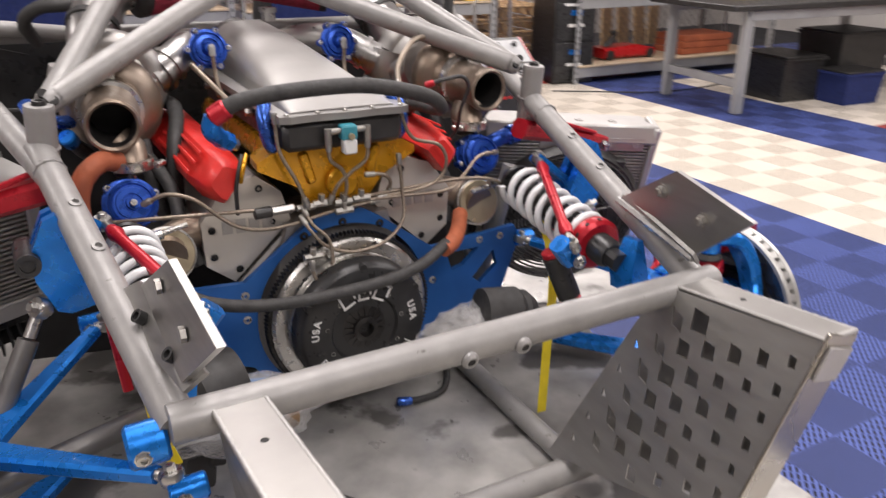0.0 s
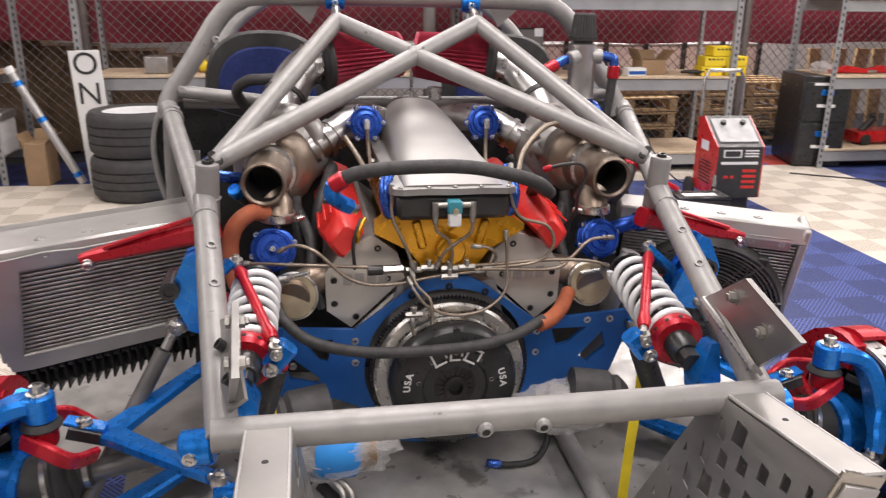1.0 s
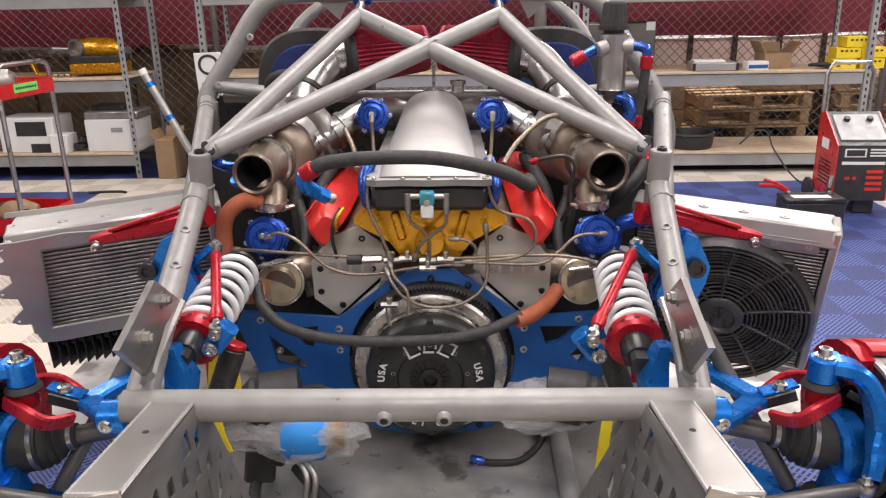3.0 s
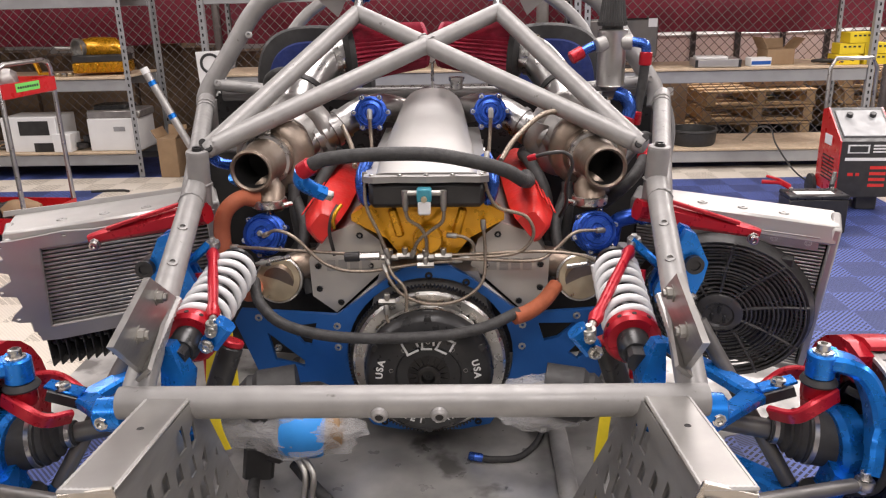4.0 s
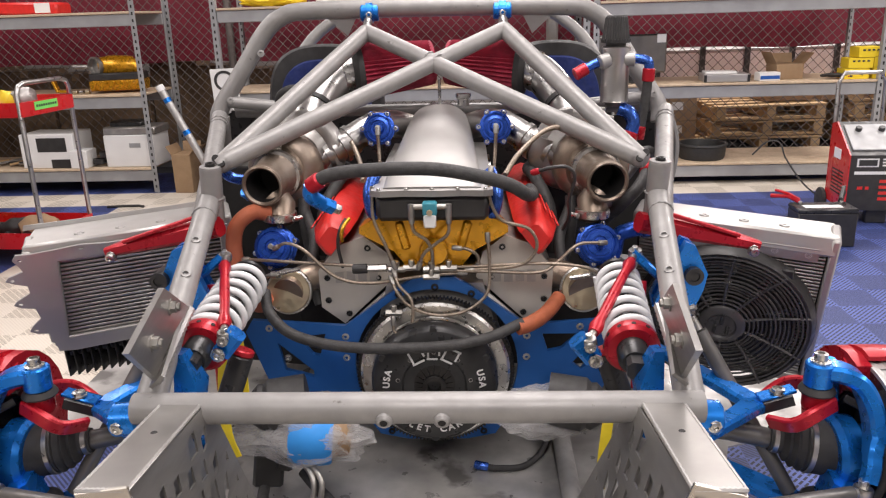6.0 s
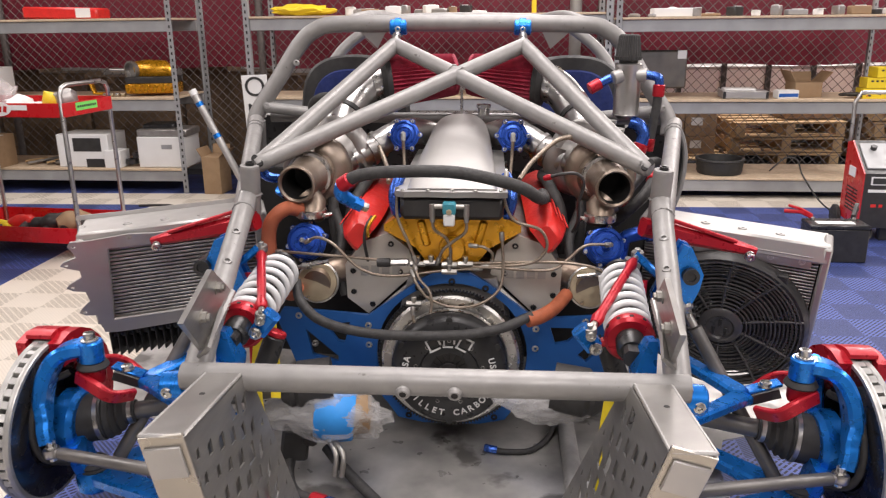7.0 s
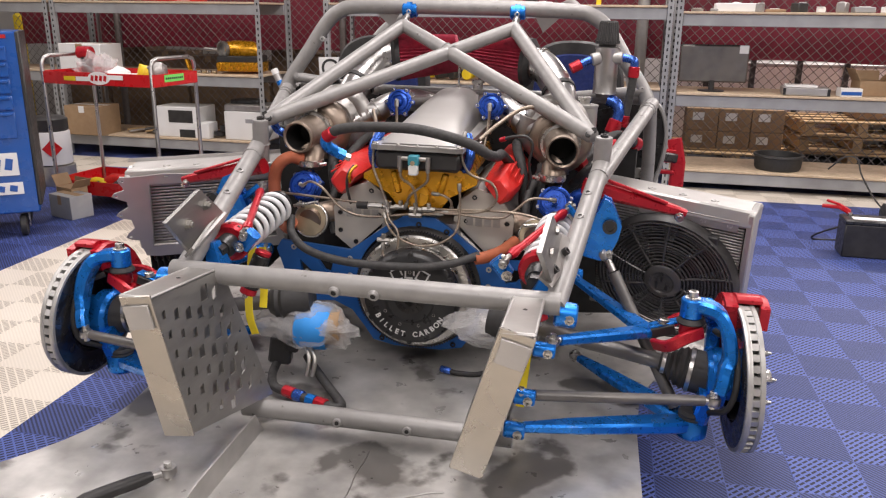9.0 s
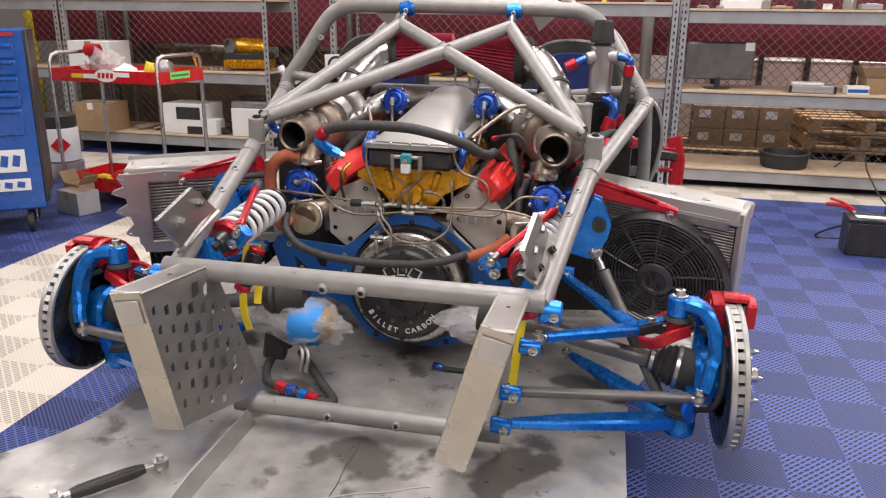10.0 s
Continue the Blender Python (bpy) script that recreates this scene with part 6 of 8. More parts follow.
    # polished wing bracket bolted on the column
    wg = thing("plate_bracket", P(0.375, 0.95, 0.85), "thick bare aluminium bracket plate with two bolts welded to the frame", "bracket", "plate brackets")
    wx = 0.017 if s < 0 else 0.004

    def P(x, y, z):
        return V((s * (x - wx) + (-0.017 if s < 0 else -0.011), y, z))

    c4 = [P(0.362, 0.812, 0.893), P(0.371, 0.968, 0.925), P(0.390, 1.108, 0.838), P(0.380, 0.925, 0.800)]
    nn = D(1, 0, 0)
    bm = B()
    loft(bm, [[p for p in c4], [p + nn * 0.009 for p in c4]])
    part("plate", bm, M["alu"], wg, smooth=False)
    mid1, mid2 = (c4[0] + c4[3]) / 2, (c4[1] + c4[2]) / 2
    for q in (0.22, 0.75):
        c = mid1.lerp(mid2, q) + V((0, 0, 0.012))
        bm = B()
        lathe(bm, c, -nn, [(0, 0), (0.0125, 0), (0.0125, 0.003), (0.009, 0.003), (0.009, 0.011), (0.006, 0.012), (0.006, 0.016), (0, 0.017)], 6)
        part("bolt", bm, M["fitting"], wg)
        bm = B()
        lathe(bm, c + nn * 0.009, nn, [(0, 0), (0.009, 0), (0.009, 0.006), (0, 0.007)], 6)
        part("bolt_head", bm, M["fitting"], wg)
    bm = B()
    pts = [c4[3].lerp(c4[2], k / 29) + V((0, -0.003, -0.002)) for k in range(30)]
    sweep(bm, pts, [0.006 + 0.0022 * (k % 2) for k in range(30)], 7)
    part("weld_bead", bm, M["alu_white"], wg)
    bm = B()
    fn = D(0.71, -0.2, 0.67).normalized()
    foot = [P(0.362, 0.908, 0.812), P(0.386, 0.918, 0.789), P(0.420, 1.09, 0.803), P(0.410, 1.12, 0.833), P(0.392, 1.10, 0.848)]
    loft(bm, [foot, [p + fn * 0.006 for p in foot]])
    part("foot_plate", bm, M["alu"], wg, "welded saddle plate with two socket bolts", smooth=False)
    for p in (P(0.402, 1.05, 0.822), P(0.385, 0.965, 0.809)):
        bm = B()
        lathe(bm, p, fn, [(0, 0), (0.0085, 0), (0.0085, 0.014), (0.005, 0.014), (0.0045, 0.008), (0, 0.008)], 14)
        part("socket_bolt", bm, M["blackmetal"], wg)

    def P(x, y, z):
        return V((s * x + (-0.017 if s < 0 else -0.011), y, z))

    # red strut to the cooler
    st = thing("cooler_strut", P(0.56, 1.48, 0.84), "tapered red anodised strut carrying the cooler", "strut", "cooler struts")
    bm = B()
    bar(bm, (P(0.43, 1.47, 0.878), P(0.50, 1.485, 0.862), P(0.66, 1.495, 0.826), P(0.69, 1.497, 0.818)), [0.040, 0.040, 0.034, 0.02], [0.040, 0.040, 0.024, 0.018], (0, 1, 0))
    part("arm", bm, M["red"], st)
    bm = B()
    bar(bm, (P(0.47, 1.47, 0.902), P(0.64, 1.475, 0.846)), 0.012, 0.008, (0, 1, 0))
    part("upper_flange", bm, M["red"], st)
    bolt(st, P(0.672, 1.478, 0.812), (0, -1, -0.3), 0.010, 0.012)

    # cooler core
    TL, TR = P(0.46, 1.64, 0.832), P(0.852 if s > 0 else 0.868, 1.497, 0.806)
    ex = (TR - TL).normalized()
    ed = D(-0.04, 0.30, -0.95).normalized()
    ed = (ed - ex * ex.dot(ed)).normalized()
    en = ex.cross(ed) * s  # points away from the car's rear
    if en.y < 0:
        en = -en
    W, Hh = (TR - TL).length, 0.365 if s > 0 else 0.238

    def Q(u, w, n=0.0):
        return TL + ex * u * W + ed * w * Hh + en * n

    if s > 0:
        rad = thing("radiator", Q(0.5, 1.0), "aluminium radiator with a black electric fan", "radiator")
    else:
        rad = thing("intercooler", Q(0.5, 1.0), "bar-and-plate aluminium intercooler with scalloped flange", "intercooler")
    bm = B()
    box(bm, Q(0.5, 0.5, 0.035), (W * 0.96, Hh * 0.98, 0.05), axes=(ex, ed, ex.cross(ed)), bevel=0.002)
    part("core_depth", bm, M["dark"], rad)
    bm = B()
    eh = V((-ex.y, ex.x, 0)).normalized() * s
    eh = eh if eh.y > 0 else -eh
    ev = ex.cross(eh) * (1 if ex.cross(eh).z > 0 else -1)
    tank_n = 0.125 if s > 0 else 0.15
    box(bm, Q(0.5, 0.0) + eh * (tank_n / 2 - 0.004) + ev * 0.004, (W * 1.02, tank_n, 0.046), axes=(ex, eh, ex.cross(eh)), bevel=0.005)
    tk = part("top_tank", bm, M["tank"], rad, "bead-blasted top tank")
    for u in (0.35, 0.55, 0.75):
        bm = B()
        lathe(bm, Q(u, 0.0) + eh * 0.035 + ev * 0.027, ev, [(0.011, 0), (0.010, 0.003), (0.005, 0.003), (0.004, 0.0), (0, 0)], 14)
        part("rivet", bm, M["alu_white"], tk)
    bm = B()
    box(bm, Q(0.995, 0.47, 0.032), (0.018, Hh * 1.06, 0.075), axes=(ex, ed, ex.cross(ed)), bevel=0.004)
    part("end_channel", bm, M["tank"] if s > 0 else M["alu_dull"], rad)
    bm = B()
    box(bm, Q(0.5, 0.99, 0.03), (W, 0.022, 0.075), axes=(ex, ed, ex.cross(ed)), bevel=0.003)
    part("bottom_rail", bm, M["alu"], rad)
    rows = 40 if s > 0 else 21
    for k in range(rows):
        bm = B()
        box(bm, Q(0.5 if s > 0 else 0.51, (k + 1.3) / (rows + 2.2), 0.004), (W * (0.93 if s > 0 else 0.89), 0.0044 if s > 0 else 0.0058, 0.012), axes=(ex, ed, ex.cross(ed)), bevel=0.0012)
        part("core_bar", bm, M["coil"], rad)
    if s > 0:
        bm = B()
        box(bm, Q(0.62, 0.055, -0.004), (W * 0.62, 0.034, 0.004), axes=(ex, ed, ex.cross(ed)), bevel=0.001)
        fl_ = part("front_flange", bm, M["castgrey"], rad)
        for u in (0.72, 0.88):
            bolt(fl_, Q(u, 0.055, -0.005), -en, 0.006, 0.002, M["paper"], "rivet")
        # fan
        fan = thing("cooling_fan", Q(0.52, 0.60, -0.03), "black plastic electric cooling fan with ringed guard", "fan")
        FCn = Q(0.525, 0.60, -0.004)
        Rf = 0.186
        bm = B()
        lathe(bm, FCn, -en, [(Rf + 0.006, -0.004), (Rf + 0.012, 0.0), (Rf + 0.012, 0.010), (Rf + 0.002, 0.028), (Rf - 0.003, 0.028), (Rf - 0.003, 0.0)], 56)
        part("shroud", bm, M["black"], fan)
        bm = B()
        lathe(bm, FCn, -en, [(0.052, 0.02), (0.052, 0.032), (0.046, 0.038), (0.034, 0.040), (0.030, 0.036), (0, 0.036)], 32)
        hb = part("motor_cap", bm, M["guard"], fan)
        bm = B()
        for k in range(3):
            t = 2 * math.pi * k / 3 + 0.5
            box(bm, FCn - en * 0.041 + ex * 0.016 * math.cos(t) + ed * 0.016 * math.sin(t), (0.008, 0.022, 0.004), axes=(ex, ed, ex.cross(ed)), bevel=0.001)
        part("moulded_mark", bm, M["blackmetal"], hb)
        for k in range(14):
            r = 0.060 + (Rf - 0.066) * k / 13
            pts = [FCn - en * (0.026 + 0.004 * math.cos(k)) + (ex * math.cos(2 * math.pi * j / 48) + ed * math.sin(2 * math.pi * j / 48)) * r for j in range(49)]
            part("guard_ring", sweep(B(), pts, 0.0024, 6, cap=False), M["guard"], fan)
        for k in range(10):
            t = 2 * math.pi * k / 10 + 0.25
            pts = []
            for j in range(7):
                r = 0.048 + (Rf - 0.046) * j / 6
                tt = t + 0.10 * j / 6
                pts.append(FCn - en * 0.028 + (ex * math.cos(tt) + ed * math.sin(tt)) * r)
            part("guard_spoke", sweep(B(), pts, 0.0034, 6), M["guard"], fan)
        for k in range(10):
            t = 2 * math.pi * k / 10
            e = ex * math.cos(t) + ed * math.sin(t)
            tt = ex * -math.sin(t) + ed * math.cos(t)
            bm = B()
            loft(bm, [[FCn + e * r + tt * w + en * (-0.002 + q) for w, q in ((-ww, 0.006), (ww, -0.008), (ww, -0.010), (-ww, 0.004))] for r, ww in ((0.05, 0.014), (0.11, 0.026), (0.155, 0.030))])
            part("blade", bm, M["blackmetal"], fan)
        bm = B()
        box(bm, Q(0.80, 0.20, -0.016), (0.026, 0.04, 0.02), axes=(ex, ed, ex.cross(ed)), bevel=0.003)
        part("mount_tab", bm, M["black"], fan)
    else:
        # flange plate with scalloped outer edge, in u, w of the core plane
        out = [(0.02, -0.06), (0.30, -0.075), (0.42, -0.06), (0.60, -0.05), (0.74, -0.075), (0.86, -0.06), (0.97, -0.05), (1.04, -0.06), (1.06, -0.01), (1.04, 0.06), (1.03, 0.12), (1.10, 0.16), (1.12, 0.20), (1.08, 0.24), (1.03, 0.28), (1.03, 0.36), (1.10, 0.43), (1.12, 0.47), (1.09, 0.51), (1.03, 0.54), (1.02, 0.66), (1.07, 0.74), (1.09, 0.79), (1.06, 0.83), (1.00, 0.85), (0.985, 1.08), (0.90, 1.10), (0.02, 1.07)]
        inn = [(0.06, 0.06), (0.865, 0.06), (0.925, 0.94), (0.06, 0.94)]
        hls = [inn] + [circle2(u, w, 0.012, 8) for u, w in ((1.09, 0.20), (1.09, 0.47), (1.06, 0.79), (1.03, 0.0), (0.74, -0.035))]
        bm = B()
        plate(bm, out, TL - en * 0.006, ex * W, ed * Hh, 0.005, hls)
        fp = part("flange_plate", bm, M["alu_white"], rad, "front flange with scalloped ears", smooth=False)
        bm = B()
        for (u0, w0), (u1, w1) in zip(inn, inn[1:] + inn[:1]):
            sweep(bm, (Q(u0, w0, -0.006), Q(u1, w1, -0.006)), 0.0042, 8)
        part("rim", bm, M["alu_dull"], fp)
        bm = B()
        plate(bm, [(0.0, -0.02), (0.3, 0.0), (0.6, -0.015), (0.75, 0.0), (1.05, -0.02), (1.06, 0.10), (0.0, 0.10)], TL + eh * (tank_n - 0.003) + ev * 0.036, ex * W, -ev * 0.10, 0.004)
        part("rear_flange", bm, M["alu_white"], rad, smooth=False)
        for u in (0.55, 0.8):
            bolt(rad, Q(u, -0.02, -0.008), -en, 0.006, 0.002, M["paper"], "rivet")
        oc = thing("oil_cooler", Q(0.6, 1.2, 0.05), "black finned oil cooler under the intercooler", "oil cooler")
        o0, o1 = Q(0.12, 1.22, 0.03), Q(0.97, 1.22, 0.03)
        ax_ = (o1 - o0).normalized()
        bm = B()
        box(bm, (o0 + o1) / 2 + V((0, 0.03, -0.018)), ((o1 - o0).length, 0.05, 0.066), axes=(ax_, (0, 1, 0), ax_.cross(V((0, 1, 0)))), bevel=0.003)
        part("core", bm, M["dark"], oc)
        part("header", tube((o0, o1), 0.014, 14), M["blackmetal"], oc)
        for k in range(20):
            bm = B()
            p = o0.lerp(o1, (k + 0.5) / 20)
            box(bm, p + V((0, -0.002, -0.022)), (0.004, 0.052, 0.074), axes=(ax_, (0, 1, 0), ax_.cross(V((0, 1, 0)))), bevel=0.001)
            part("fin", bm, M["blackmetal"], oc)

    # black bulkhead panel beside the hoop
    sp = thing("side_panel", D(0.60, 2.15, 0.85), "black bulkhead panel with grey edging and silver tabs", "panel", "bulkhead panels")
    edge = smooth_path([V((0.606, 0, 1.035)), V((0.640, 0, 1.010)), V((0.662, 0, 0.955)), V((0.668, 0, 0.89)), V((0.655, 0, 0.80)), V((0.625, 0, 0.72)), V((0.585, 0, 0.655))], 5)
    bm = B()
    plate(bm, [(s * p.x, p.z) for p in edge] + [(s * 0.44, 0.655), (s * 0.44, 0.99), (s * 0.58, 1.03)], (0, 2.17, 0), (1, 0, 0), (0, 0, 1), 0.006)
    part("panel", bm, M["blackmetal"], sp, smooth=False)
    bm = B()
    bar(bm, [D(p.x + 0.004, 2.166, p.z) for p in edge], 0.05, 0.012, (0, 1, 0))
    part("edging", bm, M["frame"], sp)
    for z in (0.885, 0.79):
        bm = B()
        box(bm, D(0.585, 2.155, z), (0.062, 0.004, 0.034), bevel=0.001)
        part("tab", bm, M["alu_white"], sp)
        bolt(sp, D(0.605, 2.152, z), (0, -1, 0), 0.008, 0.004)
    for x, z in ((0.635, 0.985), (0.60, 0.70), (0.655, 0.88)):
        bolt(sp, D(x - 0.006, 2.162, z), (0, -1, 0), 0.005, 0.003, M["black"])

    # front wheel hub showing past the panel: red caliper on the far axle
    if s > 0:
        fc = thing("front_caliper", P(0.80, 2.62, 0.72), "red brake caliper seen past the side panel", "brake caliper")
        bm = B()
        bar(bm, (P(0.79, 2.92, 0.80), P(0.815, 2.91, 0.70), P(0.815, 2.91, 0.60)), 0.04, 0.06, (0, 1, 0))
        part("body", bm, M["red"], fc)
        bm = B()
        bar(bm, (P(0.61, 2.76, 0.76), P(0.80, 2.90, 0.72)), 0.04, 0.03, (0, 0, 1))
        part("mount_arm", bm, M["blackmetal"], fc)
        for z in (0.80, 0.76, 0.71):
            bm = B()
            box(bm, P(0.77, 2.90, z - 0.05), (0.06, 0.03, 0.016), bevel=0.003)
            part("finger", bm, M["red"], fc)

    # seat
    se = thing("driver_chair", P(0.36, 2.5, 0.7), "navy fabric racing seat with black shell", "seat", "racing seats")
    rings = []
    outline = [(-0.17, 0.75), (-0.185, 1.0), (-0.165, 1.13), (-0.10, 1.19), (0.0, 1.205), (0.10, 1.19), (0.165, 1.13), (0.185, 1.0), (0.17, 0.75)]
    sm = [(p.x, p.z) for p in smooth_path([V((x, 0, z)) for x, z in outline], 4)]
    bm = B()
    loft(bm, [[P(0.36 + x * k, y, 0.75 + (z - 0.75) * k2) for x, z in sm] for y, k, k2 in ((2.50, 0.96, 0.98), (2.47, 1.0, 1.0), (2.44, 1.0, 1.0), (2.425, 0.95, 0.985))])
    part("shell", bm, M["rubber"], se)
    bm = B()
    loft(bm, [[P(0.36 + x * k, y, 0.75 + (z - 0.75) * k2) for x, z in sm] for y, k, k2 in ((2.425, 0.80, 0.90), (2.405, 0.78, 0.89), (2.40, 0.66, 0.82))])
    part("cushion", bm, M["seatblue"], se)

# catch can on the right of the hoop
cc = thing("catch_can", (0.457, 2.0, 1.05), "polished oil catch can with black breather filter and blue fittings", "catch can")
bm = B()
lathe(bm, (0.457, 1.995, 1.052), (0, 0, 1), [(0, 0), (0.020, 0), (0.026, 0.008), (0.0355, 0.010), (0.037, 0.012), (0.0355, 0.016), (0.0355, 0.142), (0.037, 0.144), (0.037, 0.150), (0.033, 0.152), (0, 0.152)], 32)
part("can", bm, M["chrome"], cc)
bm = B()
rings = []
for z, r in ((1.212, 0.036), (1.222, 0.036), (1.222, 0.033), (1.275, 0.026), (1.28, 0.024)):
    rings.append([(0.455 + (r + (0.0022 if k % 2 and 1.215 < z < 1.278 else 0)) * math.cos(math.pi * k / 28), 1.995 + (r + (0.0022 if k % 2 and 1.215 < z < 1.278 else 0)) * math.sin(math.pi * k / 28), z) for k in range(56)])
loft(bm, rings)
part("breather_filter", bm, M["rubber"], cc, "black pleated breather filter", smooth=False)
bm = B()
cyl(bm, (0.456, 1.995, 1.20), (0.456, 1.995, 1.215), 0.026, 24)
part("filter_neck", bm, M["black"], cc)
for p0, p1 in (((0.437, 1.975, 1.172), (0.412, 1.968, 1.164)), ((0.475, 1.98, 1.172), (0.503, 1.975, 1.172))):
    bm = B()
    cyl(bm, p0, p1, 0.019, 16)
    part("weld_bung", bm, M["satin"], cc)
for pts, nm in ((((0.425, 1.985, 1.168), (0.40, 1.98, 1.160), (0.375, 1.975, 1.148)), "bluefit"), (((0.49, 1.99, 1.172), (0.515, 1.985, 1.172), (0.537, 1.98, 1.165), (0.541, 1.98, 1.145)), "bluefit"), (((0.47, 1.99, 1.045), (0.495, 1.985, 1.035), (0.508, 1.98, 1.01), (0.502, 1.975, 0.98)), "bluedark")):
    part("elbow", tube(pts, 0.0125 if nm == "bluefit" else 0.0185, 14, True), M["bluefit"], cc)
for p0, p1, r in (((0.38, 1.977, 1.151), (0.35, 1.97, 1.135), 0.0165), ((0.541, 1.98, 1.148), (0.540, 1.98, 1.115), 0.0165), ((0.502, 1.976, 0.985), (0.488, 1.97, 0.945), 0.023), ((0.527, 1.98, 1.0), (0.524, 1.98, 0.965), 0.015)):
    bm = B()
    cyl(bm, p0, p1, r, 10)
    part("hose_collar", bm, M["red"], cc)
ot = thing("breather_tank", (0.405, 1.91, 0.93), "small round aluminium tank with a filler cap beside the turbocharger", "tank")
bm = B()
lathe(bm, (0.405, 1.91, 0.90), (0, 0, 1), [(0, 0), (0.034, 0), (0.036, 0.004), (0.036, 0.128), (0.038, 0.130), (0.038, 0.136), (0.030, 0.138), (0, 0.138)], 28)
part("body", bm, M["tank"], ot)
bm = B()
lathe(bm, (0.400, 1.91, 1.036), (0, 0, 1), [(0, 0), (0.019, 0), (0.019, 0.012), (0.022, 0.013), (0.022, 0.022), (0, 0.024)], 20)
part("filler_cap", bm, M["steel"], ot)
hose("vent_hose", "black woven hose hanging beside the catch can", "hose", [(0.540, 1.98, 1.12), (0.536, 1.98, 1.07), (0.530, 1.98, 1.02), (0.525, 1.98, 0.97)], 0.0125, M["hose"])
hose("vent_hose", "black woven hose hanging below the catch can", "hose", [(0.488, 1.97, 0.95), (0.47, 1.96, 0.90), (0.44, 1.93, 0.86)], 0.018, M["hose"])
hose("vent_hose", "black corrugated hose looped before the seat", "hose", [(-0.42, 2.10, 1.02), (-0.44, 2.06, 1.07), (-0.41, 2.03, 1.10), (-0.36, 2.02, 1.105), (-0.31, 2.02, 1.11)], 0.014, M["rubber"])

# ---- loose things on the pan ----


def wrapped(name, x, y, z, size, seed, label, tape):
    ob = thing(name, (x, y, z), label, "wrapped part")
    rnd = random.Random(seed)
    for q in range(2):
        bm = B()
        bmesh.ops.create_icosphere(bm, subdivisions=4, radius=1.0)
        for v in bm.verts:
            n1 = noise.noise(v.co * 1.6 + V((seed, q * 3, 0)))
            n2 = noise.noise(v.co * 5.0 + V((seed, q, 4)))
            v.co *= 1 + 0.30 * n1 + 0.16 * n2
            v.co = V((v.co.x * size[0] * (1.0 + 0.25 * q), v.co.y * size[1], max(v.co.z, -0.75) * size[2] * (1 - 0.25 * q))) + V((x - 0.02 * q, y, z))
        part("plastic_bag", bm, M["bag"], ob, "crumpled clear polythene bag", smooth=True)
    bm = B()
    lathe(bm, (x + size[0] * 0.15, y, z), (1, 0.1, 0.05), [(0, -0.05), (size[2] * 0.72, -0.05), (size[2] * 0.75, 0.0), (size[2] * 0.72, 0.06), (size[2] * 0.45, 0.065), (0, 0.065)], 24)
    part("wrapped_core", bm, M["carton"] if tape else M["castgrey"], ob)
    if tape:
        bm = B()
        lathe(bm, (x + size[0] * 0.05, y, z), (1, 0.1, -0.1), [(size[2] * 0.80, -0.045), (size[2] * 0.93, -0.03), (size[2] * 0.97, 0.0), (size[2] * 0.90, 0.035), (size[2] * 0.84, 0.04)], 20)
        part("tape", bm, M["tapeblue"], ob, "blue masking tape band")
    return ob


wrapped("bagged_joint", -0.245, 1.27, 0.505, (0.105, 0.055, 0.062), 3, "inner joint bagged in clear plastic and blue tape", True)
wrapped("bagged_joint", 0.225, 1.30, 0.535, (0.085, 0.05, 0.055), 9, "inner joint wrapped in clear plastic", False)
pm = thing("sensor_block", (-0.33, 1.27, 0.40), "black sensor block with braided fittings on the pan", "sensor")
bm = B()
box(bm, (-0.335, 1.277, 0.432), (0.060, 0.05, 0.075), (0, 8, 12), 0.006)
box(bm, (-0.30, 1.272, 0.448), (0.035, 0.036, 0.034), (0, 20, 12), 0.006)
part("body", bm, M["black"], pm)
for o in ((0.03, -0.01, 0.02), (0.045, -0.005, 0.028)):
    part("line", tube(((-0.31, 1.275, 0.462), (-0.285 + o[0] * 0.5, 1.25, 0.468), (-0.262 + o[0], 1.205, 0.45), (-0.262 + o[0], 1.185, 0.405)), 0.006, 10, True), M["fitting"], pm)
hose("brake_pipe", "black hose with red and blue fittings lying on the pan", "hose", [(-0.345, 1.28, 0.40), (-0.335, 1.21, 0.388), (-0.305, 1.15, 0.387), (-0.258, 1.122, 0.389), (-0.20, 1.098, 0.390), (-0.14, 1.076, 0.390), (-0.110, 1.078, 0.389), (-0.118, 1.105, 0.388), (-0.18, 1.185, 0.389), (-0.24, 1.26, 0.395), (-0.27, 1.29, 0.41)], 0.0115, M["hose"])
for p0, p1, m in (((-0.268, 1.128, 0.390), (-0.238, 1.114, 0.391), "red"), ((-0.236, 1.113, 0.391), (-0.211, 1.103, 0.391), "bluefit"), ((-0.209, 1.102, 0.391), (-0.200, 1.098, 0.391), "steel"), ((-0.198, 1.097, 0.391), (-0.175, 1.089, 0.391), "blue"), ((-0.173, 1.088, 0.391), (-0.143, 1.077, 0.391), "red")):
    hf = thing("hose_fitting", p0, "anodised hose fitting lying on the pan", "fitting", "hose fittings")
    bm = B()
    cyl(bm, p0, p1, 0.015 if m != "steel" else 0.009, 8)
    part("nut", bm, M[m], hf)
hose("loose_connector", "black cable with a plug lying on the pan", "cable", [(0.09, 1.36, 0.378), (0.13, 1.355, 0.374), (0.19, 1.37, 0.373), (0.24, 1.45, 0.38), (0.25, 1.52, 0.45)], 0.007, M["rubber"], ends=((0, M["bluefit"], 0.03, 0.009),))
tr_ = thing("loose_link", (-0.42, 0.69, 0.385), "black link rod with chrome rod ends lying on the pan", "link")
p0, p1 = V((-0.385, 0.735, 0.385)), V((-0.485, 0.61, 0.385))
